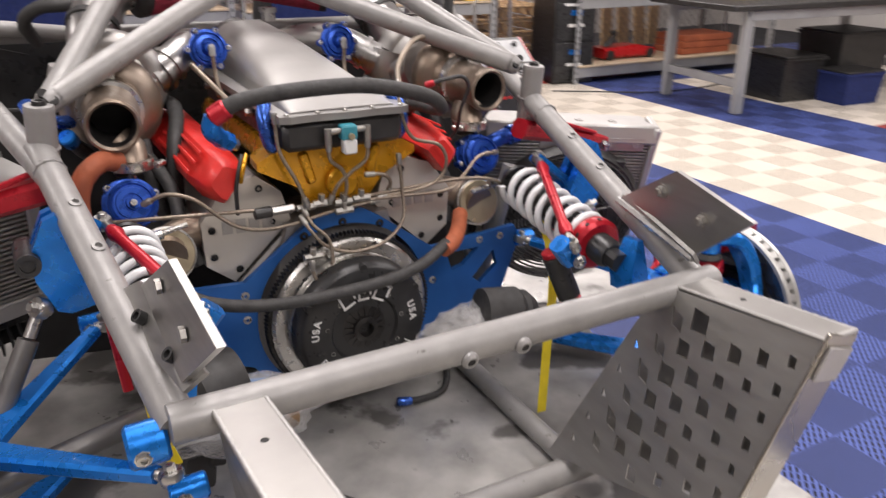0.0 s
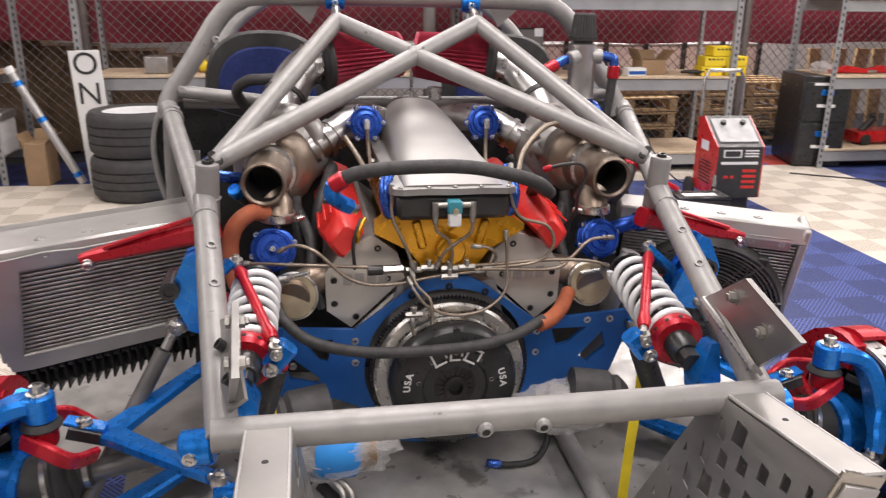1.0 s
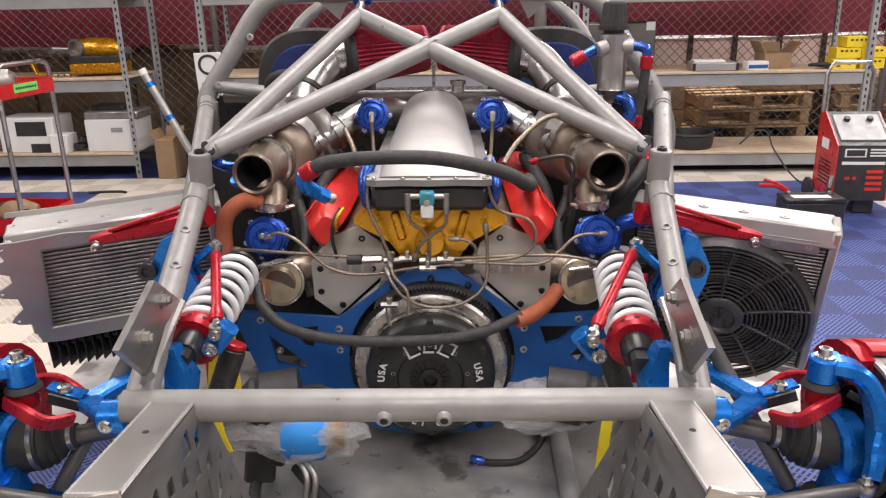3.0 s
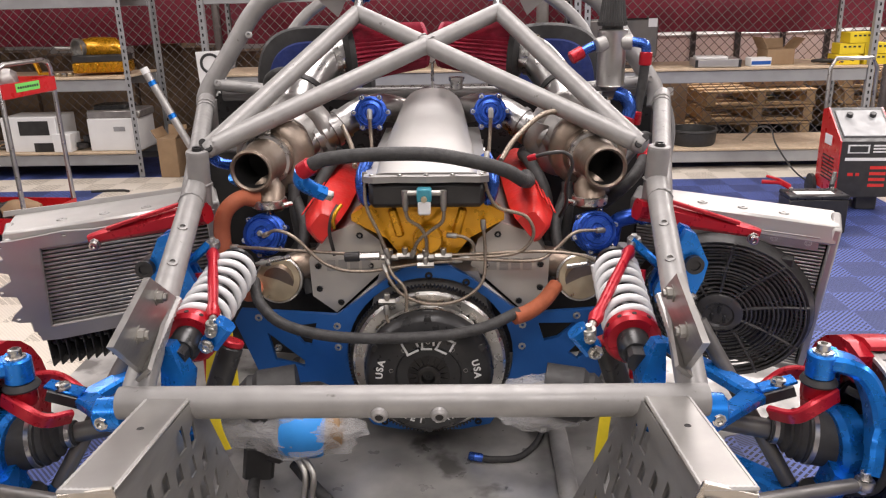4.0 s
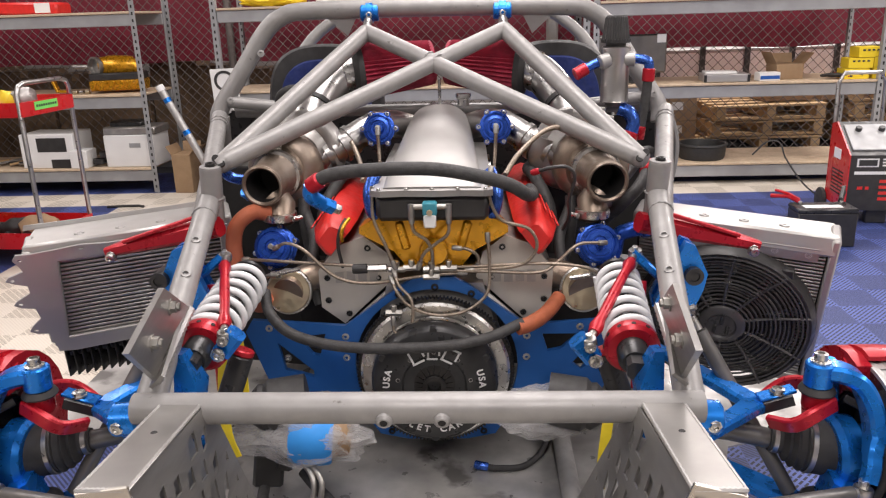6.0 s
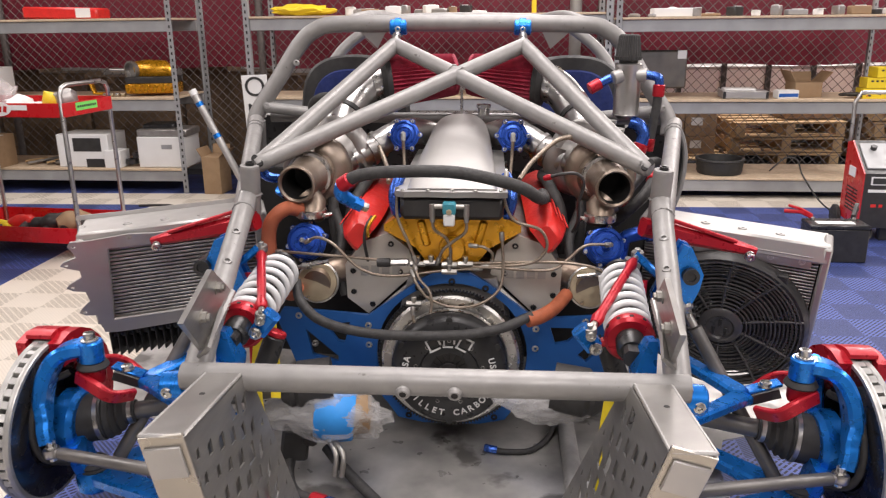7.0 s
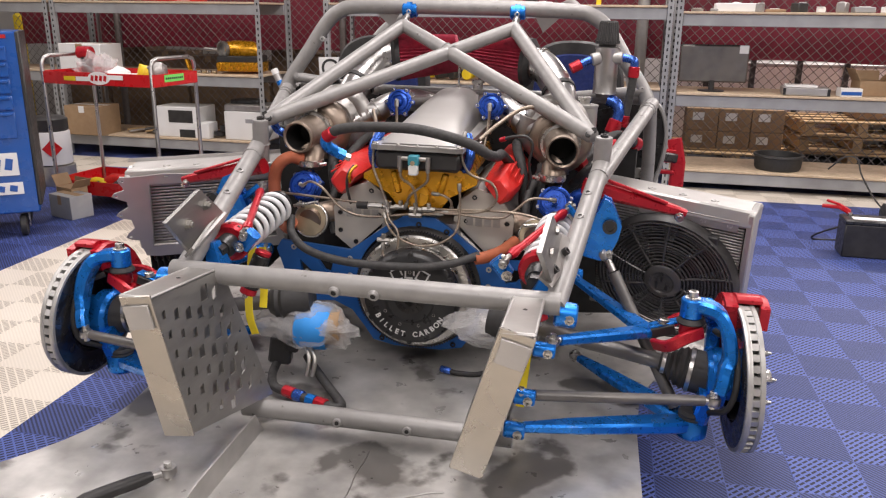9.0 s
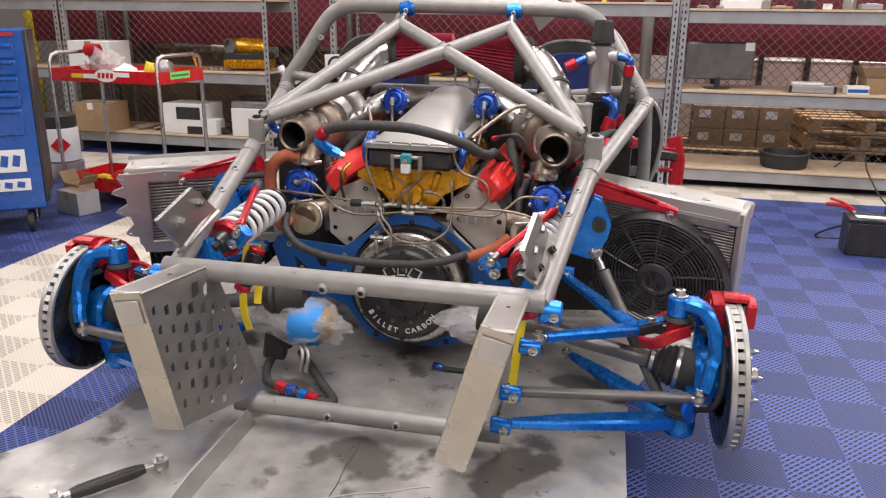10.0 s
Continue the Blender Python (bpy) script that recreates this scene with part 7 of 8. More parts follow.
part("rod", sweep(B(), [p0 + (p1 - p0) * q for q in (0, 0.15, 0.3, 0.7, 0.85, 1.0)], [0.008, 0.013, 0.014, 0.014, 0.013, 0.008], 12), M["black"], tr_)
rod_end(tr_, p0 - (p1 - p0).normalized() * 0.024, p0, 0.013, M["chrome"])
rod_end(tr_, p1 + (p1 - p0).normalized() * 0.02, p1, 0.013, M["chrome"])
re_ = thing("loose_rod_end", (0.19, 0.66, 0.385), "chrome rod end lying on the pan", "rod end")
rod_end(re_, (0.205, 0.735, 0.386), (0.20, 0.60, 0.385), 0.014, M["chrome"])

# straps
for s, pts in ((1, [(0.345, 1.30, 0.79), (0.335, 1.22, 0.68), (0.318, 1.20, 0.52), (0.308, 1.19, 0.385)]), (-1, [(-0.385, 1.24, 0.72), (-0.392, 1.22, 0.62), (-0.385, 1.20, 0.55), (-0.372, 1.20, 0.50)]), (-1, [(-0.36, 1.24, 0.72), (-0.352, 1.22, 0.62), (-0.352, 1.21, 0.57)])):
    sb = thing("ratchet_strap", pts[0], "yellow webbing strap hanging from the suspension", "strap", "yellow straps")
    bm = B()
    bar(bm, smooth_path(pts, 5), 0.020, 0.003, (1, 0, 0))
    part("webbing", bm, M["yellow"], sb)

# ---- workshop things ----


def stand(name, x, y, z, label, category, group="", turn=0.0):
    """A thing at a place of the workshop; its parts are built round its own origin."""
    ob = new(name)
    ob.empty_display_size = 0.05
    ob.matrix_world = pose(x, y, z, 0, 0, turn)
    ob["at"] = (0.0, 0.0, 0.0)
    return tagged(ob, label, category, group)


def carton(x, y, z, size, turn, label, material="carton", group="", flaps=False, tape=True):
    w, d, h = size
    ob = stand("cardboard_box" if material in ("carton", "carton_shaded") else "box", x, y, z, label, "box", group, turn)
    bm = B()
    box(bm, (0, 0, h / 2), (w, d, h), bevel=0.003)
    part("body", bm, M[material], ob)
    if tape and not flaps:
        bm = B()
        box(bm, (0, 0, h + 0.0005), (w * 1.002, 0.05, 0.001), bevel=0)
        box(bm, (0, -d / 2 - 0.0005, h - 0.03), (w * 0.16, 0.001, 0.06), bevel=0)
        part("tape", bm, M["paper"] if material == "carton" else M["carton"], ob, smooth=False)
    if flaps:
        for sx, ang in ((-1, 60), (1, 48)):
            bm = B()
            box(bm, (sx * (w / 2 + 0.25 * w * math.cos(radians(ang))), 0, h + 0.25 * w * math.sin(radians(ang))), (w * 0.5, d, 0.004), (0, -sx * ang, 0), 0.001)
            part("flap", bm, M[material], ob)
        bm = B()
        box(bm, (0, d / 2 + 0.02, h + d * 0.18), (w, 0.004, d * 0.4), (-12, 0, 0), 0.001)
        part("flap", bm, M[material], ob)
    return ob


def bars(ob, rects, material, y, name="print_bar"):
    """Unreadable print as plain bars on the front face: x, z, width, height."""
    for x, z, w, h in rects:
        bm = B()
        box(bm, (x, y, z), (w, 0.002, h), bevel=0)
        part(name, bm, material, ob, smooth=False)


# tool chest
tc = stand("tool_chest", -3.165, 3.39, 0, "tall blue enamelled roller tool chest with drawers", "tool chest", turn=35)
bm = B()
box(bm, (0, 0, 0.66), (0.74, 0.50, 1.02), bevel=0.008)
part("body", bm, M["toolblue"], tc)
bm = B()
box(bm, (0.374, 0.0, 0.68), (0.022, 0.51, 0.98), bevel=0.006)
part("side_rail", bm, M["black"], tc, "black rubber corner rail")
z = 1.10
for k, h in enumerate((0.09, 0.09, 0.09, 0.09, 0.16)):
    bm = B()
    box(bm, (-0.02, -0.256, z - h / 2), (0.66, 0.016, h - 0.012), bevel=0.004)
    dr = part("drawer", bm, M["toolblue"], tc)
    bm = B()
    box(bm, (-0.02, -0.270, z - 0.016), (0.64, 0.018, 0.018), bevel=0.005)
    part("pull", bm, M["toolblue"], dr)
    z -= h
for zz, w, h in ((0.44, 0.34, 0.13), (0.30, 0.36, 0.07)):
    bm = B()
    box(bm, (0.12, -0.258, zz), (w, 0.004, h), bevel=0.001)
    st_ = part("sticker", bm, M["paper"], tc, "white sticker on the chest")
    bm = B()
    for k in range(5):
        box(bm, (0.12 - w * 0.36 + k * w * 0.18, -0.261, zz), (w * 0.11, 0.002, h * 0.5), (0, 12, 0), 0)
    part("sticker_print", bm, M["toolblue"], st_)
bm = B()
box(bm, (0.22, -0.256, 1.145), (0.20, 0.004, 0.02), bevel=0)
part("badge", bm, M["redcart"], tc)
for sx in (-1, 1):
    for sy in (-1, 1):
        bm = B()
        lathe(bm, (sx * 0.29 - 0.02, sy * 0.18, 0.065), (1, 0, 0), [(0, -0.02), (0.05, -0.02), (0.065, -0.014), (0.065, 0.014), (0.05, 0.02), (0, 0.02)], 24)
        wh = part("caster_wheel", bm, M["rubber"], tc)
        bm = B()
        box(bm, (sx * 0.29 + 0.012, sy * 0.18, 0.10), (0.006, 0.05, 0.09), bevel=0.002)
        box(bm, (sx * 0.29 - 0.02, sy * 0.18, 0.145), (0.07, 0.07, 0.006), bevel=0.002)
        part("caster_fork", bm, M["steel"], wh)

# red cart
ct = stand("utility_cart", -2.67, 4.26, 0, "red steel two-tray utility cart with chromed handles", "cart", turn=-7)
L_, D_ = 0.87, 0.46
for z, h in ((0.83, 0.075), (0.10, 0.09)):
    bm = B()
    box(bm, (0, 0, z - 0.002), (L_, D_, 0.004), bevel=0.001)
    for sx in (-1, 1):
        box(bm, (sx * L_ / 2, 0, z + h / 2), (0.004, D_, h), bevel=0.001)
    for sy in (-1, 1):
        box(bm, (0, sy * D_ / 2, z + h / 2), (L_, 0.004, h), bevel=0.001)
    tray = part("tray", bm, M["redcart"], ct)
    if z > 0.5:
        for x, w, m, zz in ((-0.20, 0.09, "yellowbox", 0.035), (-0.10, 0.10, "paper", 0.035), (0.14, 0.15, "paper", 0.05)):
            bm = B()
            box(bm, (x, -D_ / 2 - 0.004, z + zz), (w, 0.002, 0.028), bevel=0)
            part("sticker", bm, M[m], tray)
        bm = B()
        lathe(bm, (0.03, -D_ / 2 - 0.004, z + 0.042), (0, -1, 0), [(0, 0), (0.085, 0), (0.085, 0.002), (0, 0.002)], 24)
        bmesh.ops.scale(bm, vec=(1, 1, 0.48), space=Matrix.Translation((0, 0, -(z + 0.042))), verts=bm.verts[:])
        lg = part("oval_badge", bm, M["paper"], tray, "white oval badge with red bars")
        bm = B()
        for k in range(4):
            box(bm, (-0.02 + k * 0.033, -D_ / 2 - 0.0075, z + 0.042), (0.020, 0.002, 0.034), (0, 14, 0), 0)
        part("badge_print", bm, M["redcart"], lg)
        bm = B()
        box(bm, (L_ / 2 + 0.003, -0.02, z + 0.045), (0.002, 0.20, 0.045), bevel=0)
        gl = part("green_label", bm, M["green"], tray, "green handwritten label strip")
        bm = B()
        for k in range(9):
            box(bm, (L_ / 2 + 0.005, -0.10 + k * 0.02, z + 0.045), (0.002, 0.012, 0.012), (0, 0, 0), 0)
        part("label_print", bm, M["inkdark"], gl)
for sx in (-1, 1):
    x = sx * (L_ / 2 - 0.012)
    pts = [(x, -D_ / 2 + 0.006, 0.10), (x, -D_ / 2 + 0.006, 0.95), (x, -D_ / 2 + 0.025, 0.985), (x, -D_ / 2 + 0.07, 1.0), (x, D_ / 2 - 0.07, 1.0), (x, D_ / 2 - 0.025, 0.985), (x, D_ / 2 - 0.006, 0.95), (x, D_ / 2 - 0.006, 0.10)]
    part("handle_frame", tube(pts, 0.0130, 12), M["chrome"], ct, "chromed tubular handle and leg")
for sx in (-1, 1):
    for sy in (-1, 1):
        bm = B()
        lathe(bm, (sx * 0.36, sy * 0.17, 0.045), (0, 1, 0), [(0, -0.014), (0.04, -0.014), (0.045, -0.008), (0.045, 0.008), (0.04, 0.014), (0, 0.014)], 20)
        wh = part("caster_wheel", bm, M["rubber"], ct)
        bm = B()
        box(bm, (sx * 0.36, sy * 0.17, 0.075), (0.04, 0.04, 0.05), bevel=0.004)
        part("caster_fork", bm, M["steel"], wh)
CT = ct.matrix_world


def on_cart(x, y, z):
    return CT @ V((x * 0.8, y, z + 0.03 if z > 0.5 else z))


p = on_cart(-0.30, 0.05, 0.80)
ob = stand("plastic_bag", *p, "crumpled clear plastic bag lying on the cart", "bag", turn=10)
bm = B()
bmesh.ops.create_icosphere(bm, subdivisions=3, radius=1.0)
for v in bm.verts:
    k = 1 + 0.45 * noise.noise(v.co * 2.2)
    v.co = V((v.co.x * 0.13 * k, v.co.y * 0.09 * k, (v.co.z + 1) * 0.085 * k))
part("film", bm, M["bag"], ob)
p = on_cart(-0.42, 0.08, 0.80)
ob = stand("heat_gun", *p, "grey and red heat gun standing on the cart", "tool")
bm = B()
cyl(bm, (0, 0, 0), (0, 0, 0.15), 0.035, 14)
part("handle", bm, M["black"], ob)
bm = B()
cyl(bm, (-0.05, 0, 0.18), (0.05, 0, 0.18), 0.042, 16)
part("barrel", bm, M["red"], ob)
for x, w, m, h in ((-0.05, 0.20, "paper", 0.05), (0.22, 0.10, "yellowbox", 0.06), (0.34, 0.12, "castgrey", 0.07), (0.10, 0.16, "paper", 0.03)):
    p = on_cart(x, 0.03, 0.80)
    ob = stand("folded_rag" if m == "paper" else "small_part", *p, "small item lying in the cart's tray", "item", "items in the cart", turn=20 * x * 10)
    bm = B()
    bmesh.ops.create_icosphere(bm, subdivisions=2, radius=1.0)
    for v in bm.verts:
        k = 1 + 0.3 * noise.noise(v.co * 2 + V((x * 9, 0, 0)))
        v.co = V((v.co.x * w * 0.5 * k, v.co.y * 0.08 * k, max(0.0, v.co.z * 0.5 + 0.45) * h * 2 * k))
    part("body", bm, M[m], ob)
for x, m, r in ((-0.15, "redpaint", 0.05), (0.02, "black", 0.045), (-0.36, "yellow", 0.03), (0.15, "black", 0.06), (0.30, "carton", 0.07)):
    p = on_cart(x, 0.0, 0.10)
    ob = stand("power_tool" if m in ("redpaint", "black") else "tool_part", *p, "power tool lying in the lower tray", "tool", "tools in the lower tray", turn=x * 80)
    bm = B()
    sweep(bm, smooth_path([(-0.10, 0, r * 0.8), (0, 0.02, r), (0.10, 0, r * 0.9)], 4), [r * 0.6, r * 0.8, r, r, r * 0.9, r, r * 0.8, r * 0.7, r * 0.5], 12)
    part("housing", bm, M[m], ob)
    bm = B()
    sweep(bm, ((0.03, 0.0, r), (0.06, -0.10, r * 0.6)), r * 0.45, 10)
    part("grip", bm, M["black"], ob)

# solvent drum, pail and small box beside the chest
dr_ = stand("solvent_drum", -3.62, 4.72, 0.0, "white metal drum with red flammable diamond and black top", "drum")
bm = B()
lathe(bm, (0, 0, 0), (0, 0, 1), [(0, 0.16), (0.14, 0.16), (0.145, 0.17), (0.145, 0.40), (0.14, 0.41), (0, 0.41)], 28)
part("body", bm, M["paper"], dr_)
bm = B()
lathe(bm, (0, 0, 0), (0, 0, 1), [(0.13, 0.41), (0.14, 0.42), (0.14, 0.50), (0.10, 0.52), (0, 0.52)], 24)
part("top", bm, M["black"], dr_)
bm = B()
box(bm, (0.10, -0.118, 0.29), (0.10, 0.004, 0.10), (0, 45, 40), 0.001)
part("hazard_diamond", bm, M["redcart"], dr_)
bm = B()
lathe(bm, (0.03, 0.0, 0), (0, 0, 1), [(0, 0), (0.13, 0), (0.135, 0.01), (0.135, 0.15), (0, 0.155)], 24)
part("pail", bm, M["castgrey"], dr_)
carton(-2.86, 3.86, 0, (0.22, 0.16, 0.15), -20, "small grey carton with open brown flaps on the floor", "racking", flaps=False)
carton(-2.93, 3.98, 0.0, (0.16, 0.12, 0.17), -20, "small open cardboard box on the floor", "carton", flaps=True)
ob = stand("pry_bar", -2.42, 5.35, 0.008, "short black bar lying on the ivory tiles", "tool", turn=4)
part("bar", tube(((-0.13, 0, 0), (0.0, 0.01, 0), (0.10, 0, 0), (0.14, -0.03, 0)), 0.010, 8), M["black"], ob)

# things on the racks, in racking coordinates
def put(name, x, y, z, label, category, group="", turn=0.0):
    return room_thing(name, x, y, z, label, category, group, turn)


sc = put("supercharger", -2.66, 0.25, MID_W + 0.012, "gold anodised supercharger with black rotor band on the shelf", "supercharger", turn=12)
bm = B()
loft(bm, [[(x, y * k, 0.02 + (z - 0.02) * k) for y, z in ((-0.10, 0.02), (0.10, 0.02), (0.13, 0.06), (0.13, 0.10), (-0.13, 0.10), (-0.13, 0.06))] for x, k in ((-0.20, 0.9), (-0.17, 1), (0.18, 1), (0.20, 0.9))])
part("lower_case", bm, M["gold"], sc)
bm = B()
box(bm, (0, 0, 0.125), (0.39, 0.25, 0.056), bevel=0.008)
part("band", bm, M["black"], sc)
bm = B()
sweep(bm, ((-0.13, 0, 0.20), (-0.04, 0, 0.205), (0.10, 0, 0.20), (0.16, 0, 0.17)), [0.070, 0.080, 0.075, 0.045], 20)
part("upper_case", bm, M["gold"], sc)
bm = B()
lathe(bm, (-0.13, -0.03, 0.205), (-0.6, -0.8, 0), [(0.05, 0), (0.072, 0.02), (0.074, 0.05), (0.060, 0.052), (0.056, 0.02), (0, 0.02)], 26)
part("inlet_ring", bm, M["alu"], sc)
bm = B()
sweep(bm, ((-0.22, 0.02, 0.20), (-0.34, 0.02, 0.205)), 0.018, 12)
part("snout", bm, M["alu"], sc)
for k in range(6):
    bm = B()
    box(bm, (-0.17 + 0.068 * k, -0.128, 0.062), (0.028, 0.02, 0.07), (0, 25, 0), 0.004)
    part("rib", bm, M["gold"], sc)
sm_ = put("gold_bracket", -3.12, 0.18, MID_W + 0.012, "small gold anodised bracket on the shelf", "bracket")
bm = B()
bar(bm, ((-0.05, 0, 0.11), (-0.02, 0, 0.02), (0.06, 0, 0.02)), 0.05, 0.022, (0, 1, 0))
part("arm", bm, M["gold"], sm_)
for k in range(4):
    ob = put("small_fitting", -3.02 + 0.05 * k, 0.12, MID_W + 0.012, "small brass and steel fitting on the shelf", "fitting", "loose fittings")
    bm = B()
    cyl(bm, (-0.015, 0, 0.014), (0.02, 0, 0.014), 0.014, 10)
    part("body", bm, M["brass"] if k % 2 else M["steel"], ob)

b1 = put("box", -3.24, 0.20, LOW_W + 0.012, "white cardboard box with a dark window on the lower shelf", "box", "white boxes")
bm = B()
box(bm, (0, 0, 0.135), (0.44, 0.30, 0.27), bevel=0.006)
part("body", bm, M["paper"], b1)
bm = B()
box(bm, (0.04, -0.151, 0.185), (0.24, 0.004, 0.11), bevel=0.001)
box(bm, (0.10, -0.151, 0.035), (0.16, 0.004, 0.07), bevel=0.001)
part("window", bm, M["black"], b1)
bm = B()
box(bm, (0.26, -0.10, 0.07), (0.14, 0.16, 0.14), bevel=0.004)
part("side_lid", bm, M["paper"], b1)
b2_ = put("box", -2.57, 0.20, LOW_W + 0.012, "plain white box carrying a grey machine", "box", "white boxes")
bm = B()
box(bm, (0, 0, 0.125), (0.40, 0.30, 0.25), bevel=0.006)
part("body", bm, M["paper"], b2_)
bars(b2_, ((0.05, 0.17, 0.09, 0.035),), M["racking"], -0.152, "label_plate")
mc = put("label_machine", -2.56, 0.20, LOW_W + 0.262, "grey office machine standing on the white box", "machine")
bm = B()
box(bm, (0, 0, 0.03), (0.42, 0.28, 0.06), bevel=0.01)
part("base", bm, M["castgrey"], mc)
bm = B()
box(bm, (-0.05, 0.02, 0.075), (0.26, 0.20, 0.04), bevel=0.01)
part("lid", bm, M["blackmetal"], mc)
carton(-2.12, 5.88, 0, (0.15, 0.20, 0.30), -6, "tall brown cardboard box with open flap on the floor", "carton", flaps=True)
for k in range(3):
    ob = put("tape_roll", -2.86 + 0.05 * k, 0.12 + 0.02 * k, LOW_W + 0.012, "black roll lying on the lower shelf", "roll", "black rolls")
    bm = B()
    lathe(bm, (0, 0, 0.02 + 0.05 * (k % 2)), (0, 0, 1), [(0.03, 0), (0.05, 0), (0.05, 0.04), (0.03, 0.04)], 20)
    part("roll", bm, M["black"], ob)
ob = put("scrap_heap", -3.55, 0.25, LOW_W + 0.012, "brown offcuts and hoses heaped on the lower shelf", "scrap")
for k in range(9):
    bm = B()
    rnd = random.Random(k)
    x = -0.32 + 0.08 * k
    bar(bm, ((x, rnd.uniform(-0.15, 0.0), 0.02), (x + rnd.uniform(0.08, 0.2), rnd.uniform(-0.1, 0.15), 0.03 + 0.03 * rnd.random())), 0.05, 0.016, (0, 1, 0))
    part("offcut", bm, (M["pallet"], M["castgrey"], M["black"])[k % 3], ob)
carton(-4.02, 5.92, MID_W + 0.012, (0.42, 0.3, 0.24), -3, "white carton on the middle shelf", "paper")
carton(-4.1, 5.96, LOW_W + 0.012, (0.36, 0.3, 0.26), -3, "brown carton on the lower shelf", "carton")
ob = put("red_case", -3.30, 0.2, TOP_W + 0.012, "long flat red case on the top shelf", "case")
bm = B()
box(bm, (0, 0, 0.045), (0.62, 0.22, 0.09), (0, 1.5, 0), 0.015)
part("case", bm, M["redpaint"], ob)
bm = B()
box(bm, (0.20, -0.112, 0.045), (0.12, 0.004, 0.07), bevel=0)
part("label", bm, M["paper"], ob)
ob = put("yellow_cloth", -1.35, 0.15, TOP_W + 0.012, "folded yellow cloth on the top shelf", "cloth")
bm = B()
bmesh.ops.create_icosphere(bm, subdivisions=3, radius=1.0)
for v in bm.verts:
    k = 1 + 0.35 * noise.noise(v.co * 2.6)
    v.co = V((v.co.x * 0.24 * k, v.co.y * 0.12 * k, max(0, v.co.z * 0.5 + 0.4) * 0.09 * k))
part("cloth", bm, M["yellowbox"], ob)
rnd = random.Random(5)
for k in range(26):
    x = (-1.0 + 0.09 * k) if k < 12 else (1.15 + 0.14 * (k - 12))
    m = ("paper", "castgrey", "carton", "black", "paper", "castgrey", "racking")[k % 7]
    w, d, h = rnd.uniform(0.05, 0.14), rnd.uniform(0.06, 0.12), rnd.uniform(0.02, 0.07)
    ob = put("small_part", x, rnd.uniform(0.05, 0.25), (TOP_W if k < 12 else TOP) + 0.012, "small workshop item on the top shelf", "item", "small items on the top shelf", rnd.uniform(-30, 30))
    bm = B()
    if k % 3:
        box(bm, (0, 0, h / 2), (w, d, h), bevel=0.006)
    else:
        cyl(bm, (0, 0, 0), (0, 0, h), d * 0.4, 14)
    part("body", bm, M[m], ob)
    bm = B()
    box(bm, (0, -d * 0.3, h + 0.002), (w * 0.5, d * 0.3, 0.004), bevel=0.001)
    part("label", bm, M["paper"], ob)
ob = put("router_box", 1.42, 0.15, TOP + 0.012, "flat white box on the top shelf", "box")
bm = B()
box(bm, (0, 0, 0.03), (0.30, 0.2, 0.06), bevel=0.004)
part("body", bm, M["paper"], ob)

# leaning post, sign, tyres
lp = stand("support_post", -1.93, 5.62, 0.10, "silver telescopic post with blue bands leaning on the rack", "post")
a0, a1 = V((0.14, 0.0, -0.05)), V((-0.24, 0.05, 0.72))
part("tube", tube((a0, a1), 0.028, 16), M["alu_white"], lp)
for q in (0.06, 0.55, 0.86):
    part("blue_band", tube((a0.lerp(a1, q), a0.lerp(a1, q + 0.04)), 0.0295, 16), M["blue"], lp)
part("cap", tube((a0.lerp(a1, 0.97), a0.lerp(a1, 1.02)), 0.03, 12), M["paper"], lp)
sg = stand("painted_sign", -1.69, 5.72, 0.0, "upright white board with stencilled black letters", "sign", turn=-3)
bm = B()
box(bm, (0, 0, 0.48), (0.20, 0.012, 0.92), (0, -2, 0), 0.002)
part("board", bm, M["paper"], sg)
lettering("O", 0.21, (-0.012, -0.009, 0.845), (1, 0, 0), (0, 0, 1), M["inkdark"], sg, "letter")
lettering("N", 0.21, (-0.005, -0.009, 0.645), (1, 0, 0), (0, 0, 1), M["inkdark"], sg, "letter")
for k in range(2):
    ty = stand("spare_wheel", -1.36 + 0.01 * k, 5.46, 0.0 + 0.292 * k, "used slick racing tyre on a white rim lying on its side", "wheel", "stacked wheels")
    bm = B()
    prof = [(0.22, 0.02), (0.25, 0.0), (0.295, 0.004), (0.318, 0.03), (0.322, 0.06)]
    for z in (0.09, 0.145, 0.20):
        prof += [(0.323, z - 0.006), (0.314, z - 0.004), (0.314, z + 0.004), (0.323, z + 0.006)]
    prof += [(0.322, 0.235), (0.316, 0.262), (0.295, 0.286), (0.25, 0.290), (0.222, 0.272)]
    lathe(bm, (0, 0, 0), (0, 0, 1), prof, 48)
    part("tread", bm, M["tyre"], ty)
    bm = B()
    lathe(bm, (0, 0, 0), (0, 0, 1), [(0.222, 0.03), (0.226, 0.268), (0.222, 0.276), (0.214, 0.27), (0.205, 0.20), (0.06, 0.17), (0, 0.17)], 40)
    rim = part("rim", bm, M["white"], ty, "white painted wheel rim")
    for j in range(5):
        t = 2 * math.pi * j / 5
        bm = B()
        cyl(bm, (0.10 * math.cos(t), 0.10 * math.sin(t), 0.175), (0.10 * math.cos(t), 0.10 * math.sin(t), 0.20), 0.012, 8)
        part("lug", bm, M["steel"], rim)
ob = put("grey_case", -1.28, 0.2, MID_W + 0.012, "small grey case on the middle shelf", "case")
bm = B()
box(bm, (0, 0, 0.06), (0.16, 0.2, 0.12), bevel=0.008)
part("body", bm, M["castgrey"], ob)
